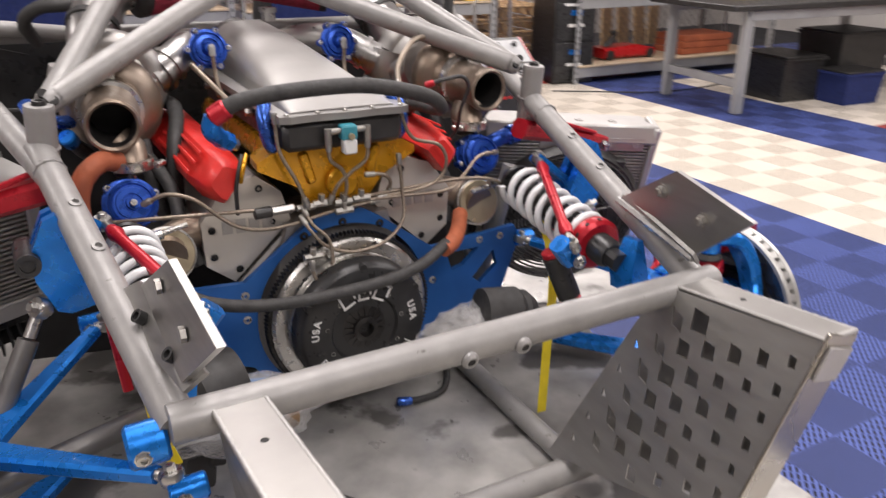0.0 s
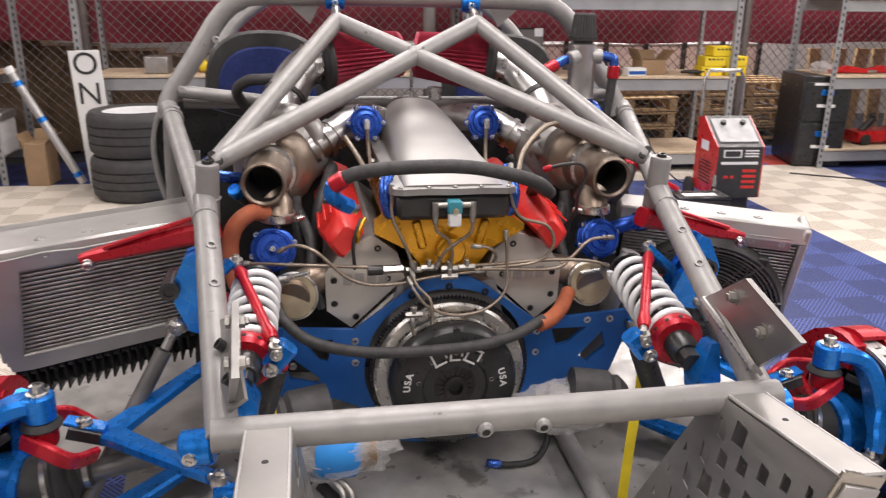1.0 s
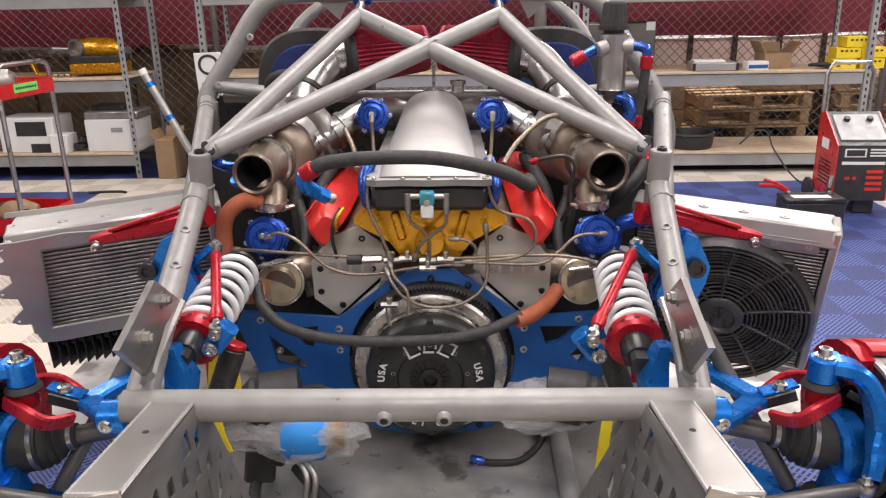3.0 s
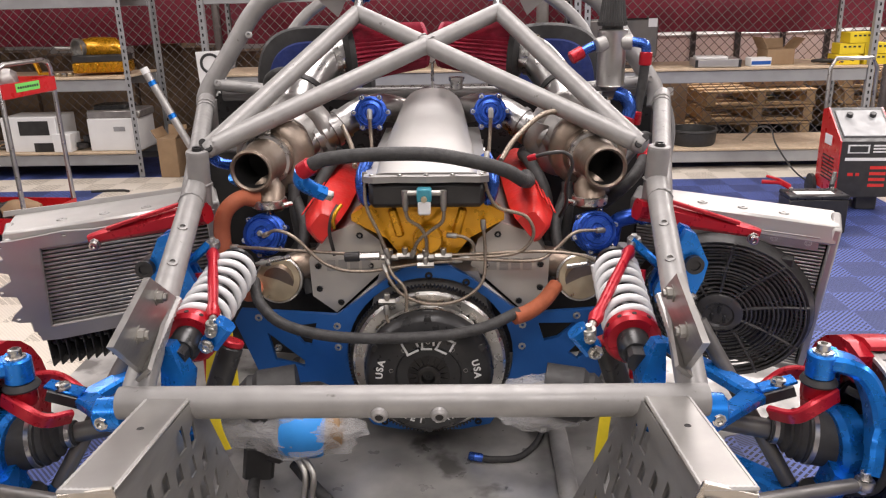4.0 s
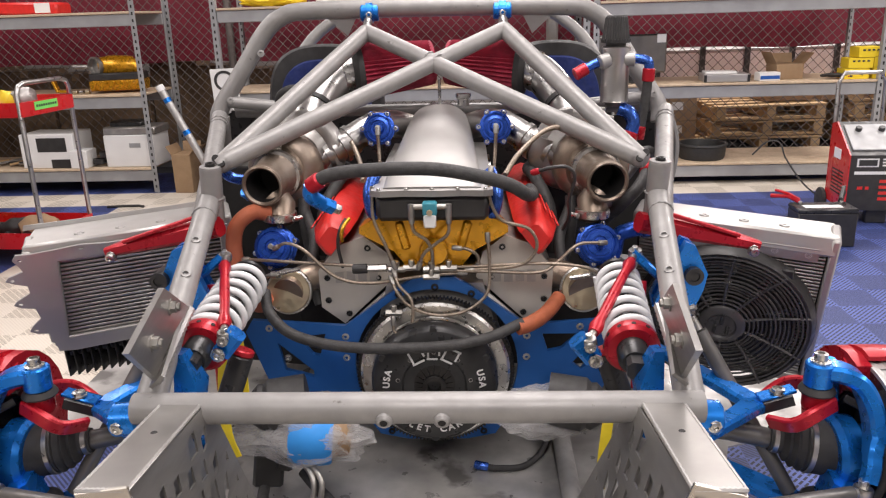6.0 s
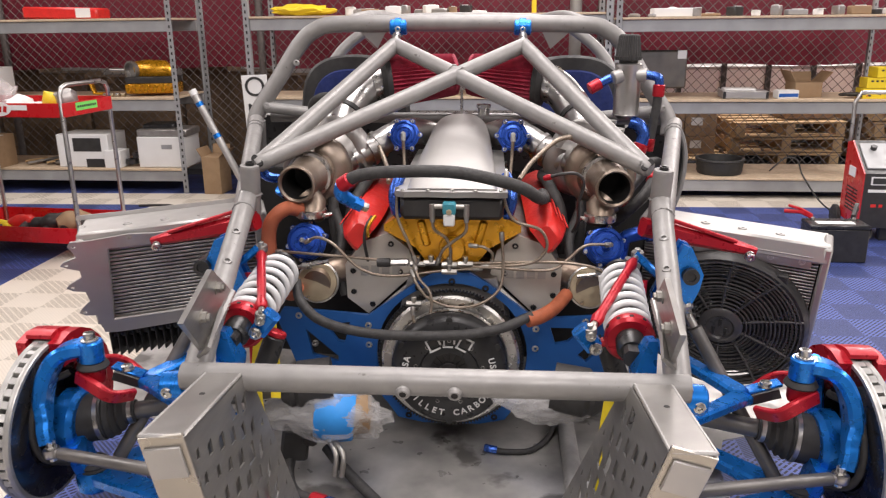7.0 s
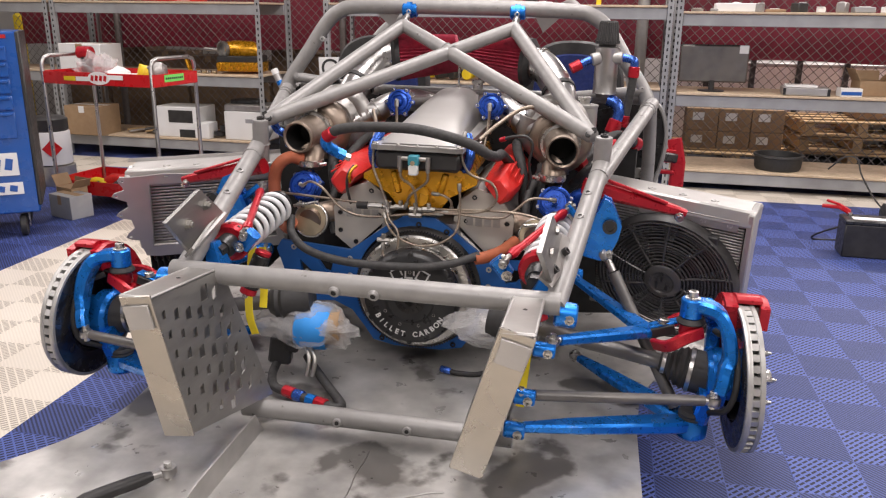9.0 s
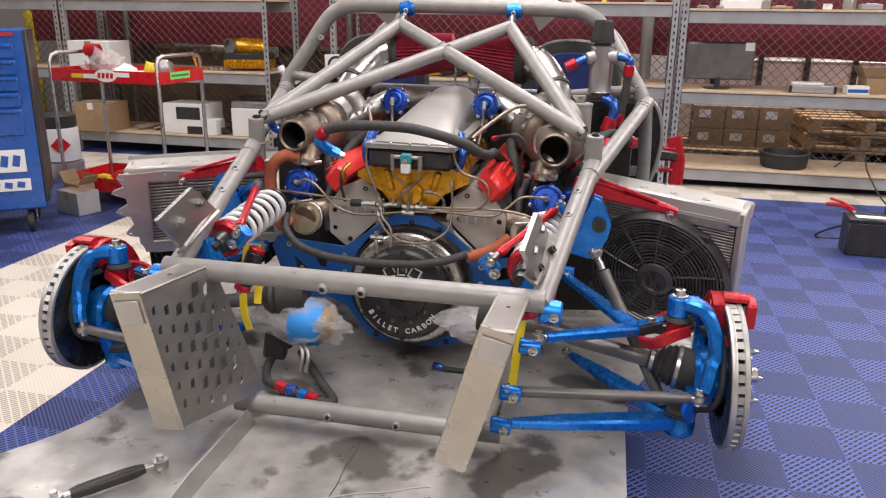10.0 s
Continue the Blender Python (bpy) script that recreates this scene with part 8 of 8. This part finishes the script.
for k in range(7):
    ob = put("engine_part", -0.95 + 0.12 * k, 0.2, MID_W + 0.012, "dark engine part on the middle shelf", "engine part", "engine parts on the shelf", 20 * k)
    bm = B()
    cyl(bm, (-0.05, 0, 0.05), (0.05, 0.02, 0.06), 0.045, 14)
    part("housing", bm, M["black"] if k % 3 else M["yellowbox"], ob)
    bm = B()
    cyl(bm, (0.02, 0, 0.06), (0.03, -0.02, 0.12), 0.022, 10)
    part("neck", bm, M["castgrey"], ob)

# right-hand racks
mo = put("monitor", 1.31, 0.22, MID + 0.012, "grey flat monitor turned with its back to the room", "monitor", turn=3)
bm = B()
box(bm, (0, 0, 0.205), (0.505, 0.035, 0.275), bevel=0.012)
part("back_shell", bm, M["rod"], mo)
bm = B()
box(bm, (0, 0.004, 0.328), (0.505, 0.03, 0.04), bevel=0.008)
part("upper_band", bm, M["blackmetal"], mo)
bm = B()
box(bm, (0.21, -0.0195, 0.315), (0.065, 0.003, 0.06), bevel=0)
part("label", bm, M["paper"], mo)
bm = B()
box(bm, (0, -0.01, 0.04), (0.04, 0.02, 0.09), bevel=0.004)
part("stand_neck", bm, M["black"], mo)
bm = B()
lathe(bm, (0, 0, 0), (0, 0, 1), [(0, 0), (0.10, 0), (0.10, 0.008), (0, 0.012)], 24)
part("stand_foot", bm, M["black"], mo)
ob = put("rack_unit", 1.97, 0.15, MID + 0.012, "flat silver electronic unit on the shelf", "electronics", turn=-4)
bm = B()
box(bm, (0, 0, 0.03), (0.32, 0.24, 0.055), bevel=0.004)
part("case", bm, M["alu_white"], ob)
bars(ob, ((-0.15, 0.03, 0.02, 0.05), (0.15, 0.03, 0.02, 0.05)), M["blackmetal"], -0.122, "ear")
bm = B()
box(bm, (-0.03, 0.02, 0.064), (0.22, 0.16, 0.014), bevel=0.003)
part("lid", bm, M["paper"], ob)
ob = put("box", 2.27, 0.12, MID + 0.012, "small blue and white box on the shelf", "box", turn=6)
bm = B()
box(bm, (0, 0, 0.03), (0.15, 0.10, 0.06), bevel=0.002)
part("body", bm, M["paper"], ob)
bars(ob, ((0, 0.025, 0.14, 0.025),), M["toolblue"], -0.051, "band")
c = rk(2.43, 0.24, MID + 0.012)
carton(c.x, c.y, c.z, (0.20, 0.18, 0.11), 4, "open brown cardboard box on the shelf", "carton", flaps=True)
for k in range(7):
    x0 = 2.72 + 0.03 * k
    ob = put("tangled_cable", x0, 0.1, MID + 0.016, "tangled black and red test lead on the shelf", "cable", "tangled cables")
    pts = [(0.07 * math.sin(j * 1.3 + k) , 0.05 * math.cos(j * 1.9 + k), 0.012 + 0.02 * abs(math.sin(j + k))) for j in range(7)]
    part("lead", tube(pts, 0.007, 8, True), M["redcart"] if k == 3 else M["black"], ob)
for k, (x, z) in enumerate(((2.87, 0), (2.945, 0.15), (2.89, 0.075), (3.06, 0.0), (3.065, 0.075))):
    ob = put("yellow_box", x, 0.12, MID + 0.012 + z, "small yellow product box on the shelf", "box", "yellow boxes", 4 * (k % 2))
    bm = B()
    box(bm, (0, 0, 0.036), (0.17, 0.14, 0.072), bevel=0.002)
    part("body", bm, M["yellowbox"], ob)
    bars(ob, [(-0.05 + 0.033 * j, 0.05, 0.018, 0.012) for j in range(4)], M["inkdark"], -0.071)
ob = put("drain_pan", 1.865, 0.22, LOW + 0.012, "round black rubber drain pan on the lower shelf", "pan")
bm = B()
lathe(bm, (0, 0, 0), (0, 0, 1), [(0, 0.01), (0.155, 0.01), (0.162, 0.112), (0.165, 0.118), (0.183, 0.118), (0.187, 0.106), (0.176, 0.10), (0.170, 0.02), (0.16, 0.0), (0, 0.0)], 40)
part("pan", bm, M["inkdark"], ob)
hc = stand("power_cable", 2.2, 5.6, 0.20, "black power cable running along the lower shelf to the floor", "cable")
part("cable", tube([(0.0, 0.1, 0.0), (0.10, 0.08, 0.10), (0.18, 0.05, 0.09), (0.2, -0.05, -0.02), (0.28, -0.35, -0.19), (0.45, -0.7, -0.19), (0.58, -0.75, -0.18), (0.55, -0.6, 0.05), (0.45, -0.6, 0.15)], 0.006, 8, True), M["black"], hc)
hc = stand("power_cable", 2.45, 4.3, 0.01, "black battery lead looped over the floor", "cable")
part("cable", tube([(-0.35, -0.2, 0.22), (-0.62, -0.1, 0.10), (-0.66, 0.05, 0.0), (-0.4, 0.08, 0.0), (-0.1, 0.1, 0.01), (0.0, 0.3, 0.15), (0.12, 0.42, 0.35)], 0.006, 8, True), M["black"], hc)
hc = stand("power_cable", 3.6, 5.2, 0.006, "thin black cable lying across the ivory tiles", "cable")
part("cable", tube([(-0.1, 0.2, 0), (0.2, 0.0, 0), (0.6, -0.25, 0), (1.0, -0.3, 0), (1.4, -0.25, 0)], 0.006, 8, True), M["black"], hc)

# battery charger on wheels
ch = stand("battery_charger", 2.475, 4.60, 0, "red and black wheeled battery charger with chrome handle", "battery charger", turn=-6)
w_, d_, h_ = 0.31, 0.34, 0.50
sec = [(-d_ / 2, 0.09), (d_ / 2, 0.09), (d_ / 2, 0.56), (d_ / 2 - 0.08, 0.58), (-d_ / 2, 0.42)]
for name, x0, x1, m in (("side_shell", -w_ / 2, -w_ / 2 + 0.008, "redcart"), ("side_shell", w_ / 2 - 0.008, w_ / 2, "redcart"), ("front_panel", -w_ / 2 + 0.008, w_ / 2 - 0.008, "black")):
    bm = B()
    k = 0.0 if m == "redcart" else 0.001
    loft(bm, [[(x, y + (k if y < 0 else -k), z - k) for y, z in sec] for x in (x0, x1)])
    part(name, bm, M[m], ch, smooth=False)
bm = B()
ydir = V((0, d_ - 0.08, 0.16)).normalized()
box(bm, (0, -0.04, 0.503), (w_ - 0.05, 0.23, 0.012), axes=((1, 0, 0), ydir, V((1, 0, 0)).cross(ydir)), bevel=0.003)
tp = part("control_panel", bm, M["racking"], ch, "silver control panel with dials")
for x in (-0.06, 0.07):
    bm = B()
    c = V((x, 0.01, 0.535))
    cyl(bm, c, c + V((0, -0.012, 0.024)), 0.018, 14)
    part("dial", bm, M["black"], tp)
bars(ch, ((-0.05, 0.375, 0.12, 0.05),), M["paper"], -d_ / 2 - 0.0, "badge")
bars(ch, ((-0.05, 0.375, 0.10, 0.035),), M["inkdark"], -d_ / 2 - 0.0025, "badge_fill")
bars(ch, [(0.075, 0.395 - 0.018 * j, 0.09, 0.009) for j in range(3)] + [(0.0, 0.315, 0.24, 0.018)], M["paper"], -d_ / 2 - 0.001)
bars(ch, [(0.07, 0.265 - 0.035 * j, 0.09, 0.018) for j in range(4)] + [(-0.08, 0.225, 0.03, 0.018), (-0.04, 0.225, 0.02, 0.018)], M["redpaint"], -d_ / 2 - 0.001)
for j in range(7):
    bm = B()
    box(bm, (-w_ / 2 - 0.001, -0.01, 0.30 - 0.022 * j), (0.003, 0.18, 0.008), bevel=0)
    part("vent_slot", bm, M["dark"], ch)
bm = B()
box(bm, (-w_ / 2 - 0.002, 0.02, 0.40), (0.003, 0.11, 0.06), bevel=0)
part("side_badge", bm, M["paper"], ch)
part("handle", tube([(-w_ / 2 + 0.02, d_ / 2 + 0.01, 0.30), (-w_ / 2 + 0.02, d_ / 2 + 0.03, 0.80), (-w_ / 2 + 0.05, d_ / 2 + 0.035, 0.86), (w_ / 2 - 0.05, d_ / 2 + 0.035, 0.86), (w_ / 2 - 0.02, d_ / 2 + 0.03, 0.80), (w_ / 2 - 0.02, d_ / 2 + 0.01, 0.30)], 0.0125, 12), M["chrome"], ch)
for sx in (-1, 1):
    bm = B()
    lathe(bm, (sx * 0.17, d_ / 2 + 0.02, 0.075), (1, 0, 0), [(0, -0.018), (0.06, -0.018), (0.075, -0.01), (0.075, 0.01), (0.06, 0.018), (0, 0.018)], 24)
    part("wheel", bm, M["rubber"], ch)
bm = B()
box(bm, (0.05, -0.10, 0.045), (0.12, 0.05, 0.09), bevel=0.006)
part("foot", bm, M["black"], ch)

bt = stand("car_battery", 2.02, 4.10, 0, "black car battery standing on the blue tiles", "battery", turn=-3)
bm = B()
box(bm, (0, 0, 0.095), (0.31, 0.17, 0.19), bevel=0.006)
part("case", bm, M["black"], bt)
bm = B()
box(bm, (0, 0, 0.200), (0.315, 0.175, 0.025), bevel=0.006)
lid_ = part("lid", bm, M["blackmetal"], bt)
bm = B()
box(bm, (-0.01, -0.02, 0.2135), (0.20, 0.06, 0.002), bevel=0)
part("label", bm, M["paper"], lid_)
for sx, m in ((-1, "redcart"), (1, "black")):
    bm = B()
    cyl(bm, (sx * 0.11, 0.04, 0.21), (sx * 0.11, 0.04, 0.23), 0.011, 12)
    part("terminal", bm, M["steel"], lid_)
    cl = stand("battery_clamp", *(bt.matrix_world @ V((sx * 0.11, 0.05, 0.225))), "charger clamp gripping the battery terminal", "clamp", "battery clamps", turn=150 if sx < 0 else 60)
    bm = B()
    bar(bm, ((0.0, 0, 0.0), (0.06, 0.0, 0.025), (0.15, 0.0, 0.02)), 0.026, 0.02, (0, 1, 0))
    part("jaw", bm, M[m], cl)
    bm = B()
    bar(bm, ((0.0, 0, 0.012), (0.06, 0.0, 0.04), (0.13, 0.0, 0.055)), 0.022, 0.012, (0, 1, 0))
    part("grip", bm, M[m], cl)

# filing cabinet
fc_ = stand("filing_cabinet", 3.93, 5.86, 0, "black two-drawer steel filing cabinet", "filing cabinet", turn=-14)
bm = B()
box(bm, (0, 0, 0.37), (0.38, 0.52, 0.72), bevel=0.006)
part("body", bm, M["blackmetal"], fc_)
for z in (0.53, 0.20):
    bm = B()
    box(bm, (0, -0.266, z), (0.355, 0.018, 0.31), bevel=0.004)
    dr = part("drawer", bm, M["blackmetal"], fc_)
    bm = B()
    box(bm, (0.0, -0.280, z + 0.075), (0.10, 0.012, 0.045), bevel=0.003)
    part("handle", bm, M["blue"], dr)
    bm = B()
    box(bm, (0.0, -0.278, z - 0.03), (0.14, 0.006, 0.025), bevel=0.001)
    part("label", bm, M["paper"], dr)
bars(fc_, ((-0.02, 0.67, 0.18, 0.02),), M["paper"], -0.277)
ob = stand("clear_wrap", 3.95, 5.8, 0.73, "pale green plastic wrap on the cabinet", "wrap")
bm = B()
bmesh.ops.create_icosphere(bm, subdivisions=3, radius=1.0)
for v in bm.verts:
    k = 1 + 0.4 * noise.noise(v.co * 2.4)
    v.co = V((v.co.x * 0.11 * k, v.co.y * 0.08 * k, (v.co.z + 0.9) * 0.05 * k))
part("film", bm, M["bag"], ob)

# workbench
wb_ = stand("workbench", 5.15, 4.35, 0, "workbench with dark top and grey steel legs", "workbench", turn=-6)
bm = B()
box(bm, (0, 0, 0.755), (2.3, 0.95, 0.04), bevel=0.006)
part("tabletop", bm, M["black"], wb_)
for sx in (-1, 1):
    for sy in (-1, 1):
        bm = B()
        box(bm, (sx * 0.95, sy * 0.40, 0.37), (0.075, 0.06, 0.735), bevel=0.005)
        part("leg", bm, M["racking"], wb_)
    bm = B()
    box(bm, (sx * 0.95, 0, 0.22), (0.05, 0.76, 0.06), bevel=0.004)
    part("stretcher", bm, M["racking"], wb_)
for sy in (-1, 1):
    bm = B()
    box(bm, (0, sy * 0.42, 0.70), (1.9, 0.04, 0.07), bevel=0.004)
    part("apron", bm, M["racking"], wb_)
for k in range(5):
    ob = stand("white_sheet" if k % 2 else "yellow_pack", 4.6 + 0.3 * k, 4.5, 0.776, "flat item lying on the workbench", "item", "items on the bench", turn=15 * k)
    bm = B()
    box(bm, (0, 0, 0.012), (0.24, 0.2, 0.02), bevel=0.003)
    part("body", bm, M["paper"] if k % 2 else M["yellowbox"], ob)
    bm = B()
    box(bm, (0.02, 0, 0.025), (0.12, 0.1, 0.006), bevel=0.001)
    part("cover", bm, M["paper"], ob)
for bx_, by_, w, d, h, m in ((4.98, 4.35, 0.42, 0.50, 0.34, "blackmetal"), (5.58, 4.25, 0.55, 0.45, 0.50, "black"), (5.30, 3.95, 0.40, 0.30, 0.24, "seatblue")):
    ob = stand("storage_bin", bx_, by_, 0, "dark plastic storage bin pushed under the workbench", "bin", "bins under the bench", turn=-6)
    bm = B()
    loft(bm, [[(sx * w / 2 * k, sy * d / 2 * k, z) for sx, sy in ((-1, -1), (1, -1), (1, 1), (-1, 1))] for z, k in ((0.0, 0.88), (h - 0.02, 0.98), (h - 0.02, 1.04), (h, 1.04))])
    part("tub", bm, M[m], ob, smooth=False)
    bm = B()
    box(bm, (0, 0, h + 0.008), (w * 0.98, d * 0.98, 0.016), bevel=0.004)
    part("lid", bm, M["black"], ob)
# red jack and tools on the right-hand rack
jk = put("trolley_jack", 4.55, 0.25, LOW + 0.012, "low red trolley jack on the lower shelf", "jack")
bm = B()
bar(bm, ((-0.28, 0, 0.06), (0.1, 0, 0.07), (0.3, 0, 0.05)), 0.22, [0.09, 0.11, 0.07], (0, 1, 0))
part("frame", bm, M["redcart"], jk)
for sx in (-0.22, 0.24):
    bm = B()
    lathe(bm, (sx, -0.12, 0.045), (0, 1, 0), [(0, 0), (0.045, 0), (0.045, 0.03), (0, 0.03)], 18)
    part("wheel", bm, M["black"], jk)
part("lift_arm", tube(((-0.2, 0, 0.10), (-0.1, 0, 0.20), (-0.12, 0, 0.24)), 0.03, 10), M["black"], jk)
for k in range(6):
    ob = put("red_tool", 4.1 + 0.3 * k, 0.2, MID + 0.012, "long red tool lying on the middle shelf", "tool", "red tools on the shelf", -8 + 6 * k)
    bm = B()
    bar(bm, ((-0.14, 0, 0.02), (0.0, 0.01, 0.035), (0.16, 0, 0.02)), 0.06, [0.03, 0.06, 0.03], (0, 1, 0))
    part("body", bm, M["redcart"], ob)
    bm = B()
    cyl(bm, (0.14, 0, 0.02), (0.24, 0.0, 0.02), 0.012, 10)
    part("shank", bm, M["steel"], ob)
ob = put("red_crate", 5.45, 0.3, LOW + 0.012, "stack of flat terracotta boards on the lower shelf", "boards")
for k in range(3):
    bm = B()
    box(bm, (0.01 * k, 0, 0.03 + 0.06 * k), (0.6, 0.4, 0.055), bevel=0.004)
    part("board", bm, M["sleeve"], ob)

# stores behind the fence
rnd = random.Random(11)
for i in range(3):
    for j in range(2):
        carton(1.42 + 0.285 * i, 7.05, 0.09 + 0.205 * j, (0.275, 0.30, 0.20), -2, "small brown carton with a white label stacked behind the fence", "carton", "labelled cartons", tape=False)
for i in range(3):
    for j in range(2):
        lb = stand("shipping_label", 1.42 + 0.285 * i - 0.04, 6.895, 0.09 + 0.205 * j + 0.13, "white shipping label stuck on a carton", "label", "carton labels", turn=-2)
        bm = B()
        box(bm, (0, 0, 0), (0.10, 0.004, 0.07), bevel=0)
        part("sheet", bm, M["paper"], lb)


def pallet(x, y, z, turn, n=5):
    ob = stand("wooden_pallet", x, y, z, "rough wooden pallet stacked behind the fence", "pallet", "wooden pallets", turn)
    for k in range(n):
        bm = B()
        box(bm, (0, -0.4 + 0.8 * k / (n - 1), 0.125), (1.0, 0.10, 0.018), bevel=0.002)
        part("top_board", bm, M["pallet"], ob)
    for sx in (-1, 0, 1):
        bm = B()
        box(bm, (sx * 0.45, 0, 0.065), (0.08, 0.9, 0.095), bevel=0.003)
        part("stringer", bm, M["pallet"], ob)
    for sy in (-1, 1):
        bm = B()
        box(bm, (0, sy * 0.40, 0.010), (1.0, 0.10, 0.016), bevel=0.002)
        part("bottom_board", bm, M["pallet"], ob)


pallet(1.71, 7.1, 0.0, -2)
for k in range(3):
    pallet(2.75, 7.35, 0.14 * k, -2 + 3 * k)
for k in range(4):
    pallet(4.0, 7.3, 0.14 * k, 2 - 2 * k)
for i in range(2):
    carton(3.0 + 0.5 * i, 7.3, 0.42 + 0.0 * i, (0.45, 0.4, 0.14), 3, "flat brown carton on the pallets", "carton", "flat cartons")
for k in range(9):
    x = -4.9 + 0.46 * k
    hgt = 0.80 + 0.13 * ((k * 7) % 4) / 3
    carton(x, 7.30 + 0.05 * (k % 2), 0.0, (0.44, 0.42, hgt), rnd.uniform(-3, 3), "tall brown carton stored behind the fence, coloured darker for shade", "carton_shaded", "tall cartons")
for k in range(7):
    x = 4.9 + 0.24 * k
    ob = stand("timber_offcut", x, 7.25, 0.0, "upright timber board leaning behind the fence", "timber", "timber boards", rnd.uniform(-8, 8))
    bm = B()
    box(bm, (0, 0, 0.42), (0.14, 0.04, 0.84), (rnd.uniform(-6, 0), rnd.uniform(-4, 4), 0), 0.003)
    part("board", bm, M["pallet"], ob)
for k in range(8):
    x = 1.3 + 0.42 * k
    ob = stand("white_crate", x, 7.75, 0.0, "plain white crate stacked behind the fence", "crate", "white crates")
    bm = B()
    box(bm, (0, 0, 0.42), (0.38, 0.36, 0.84), bevel=0.006)
    part("body", bm, M["paper"], ob)
    bm = B()
    box(bm, (0, 0, 0.855), (0.39, 0.37, 0.03), bevel=0.004)
    part("lid", bm, M["alu_white"], ob)
    bm = B()
    box(bm, (0.2, -0.19, 0.45), (0.05, 0.03, 0.9), bevel=0.003)
    part("upright", bm, M["black"], ob)

gp = stand("steel_post", 0.80, 6.56, 0, "tall round galvanised post standing behind the racks", "post")
part("tube", tube(((0, 0, 0), (0, 0, 3.6)), 0.050, 24), M["alu_dull"], gp)
bm = B()
lathe(bm, (0, 0, 0), (0, 0, 1), [(0, 0), (0.10, 0), (0.10, 0.012), (0.055, 0.014), (0.052, 0.05), (0, 0.05)], 24)
part("base_flange", bm, M["alu_dull"], gp)
yp_ = put("yellow_level", 0.41, 0.30, TOP_W + 0.012, "yellow box-section level standing on the top shelf", "level")
bm = B()
box(bm, (0, 0, 0.30), (0.036, 0.06, 0.60), bevel=0.004)
part("bar", bm, M["yellowbox"], yp_)
bm = B()
box(bm, (0, -0.031, 0.22), (0.02, 0.004, 0.06), bevel=0.001)
part("vial", bm, M["paper"], yp_)
gy_ = stand("guard_post", -5.57, 7.0, 0.0, "yellow painted steel guard post behind the fence", "post")
part("tube", tube(((0, 0, 0), (0, 0, 1.22)), 0.05, 18), M["yellowbox"], gy_)
bm = B()
lathe(bm, (0, 0, 1.21), (0, 0, 1), [(0.05, 0), (0.046, 0.02), (0.03, 0.035), (0, 0.04)], 18)
part("cap", bm, M["yellowbox"], gy_)
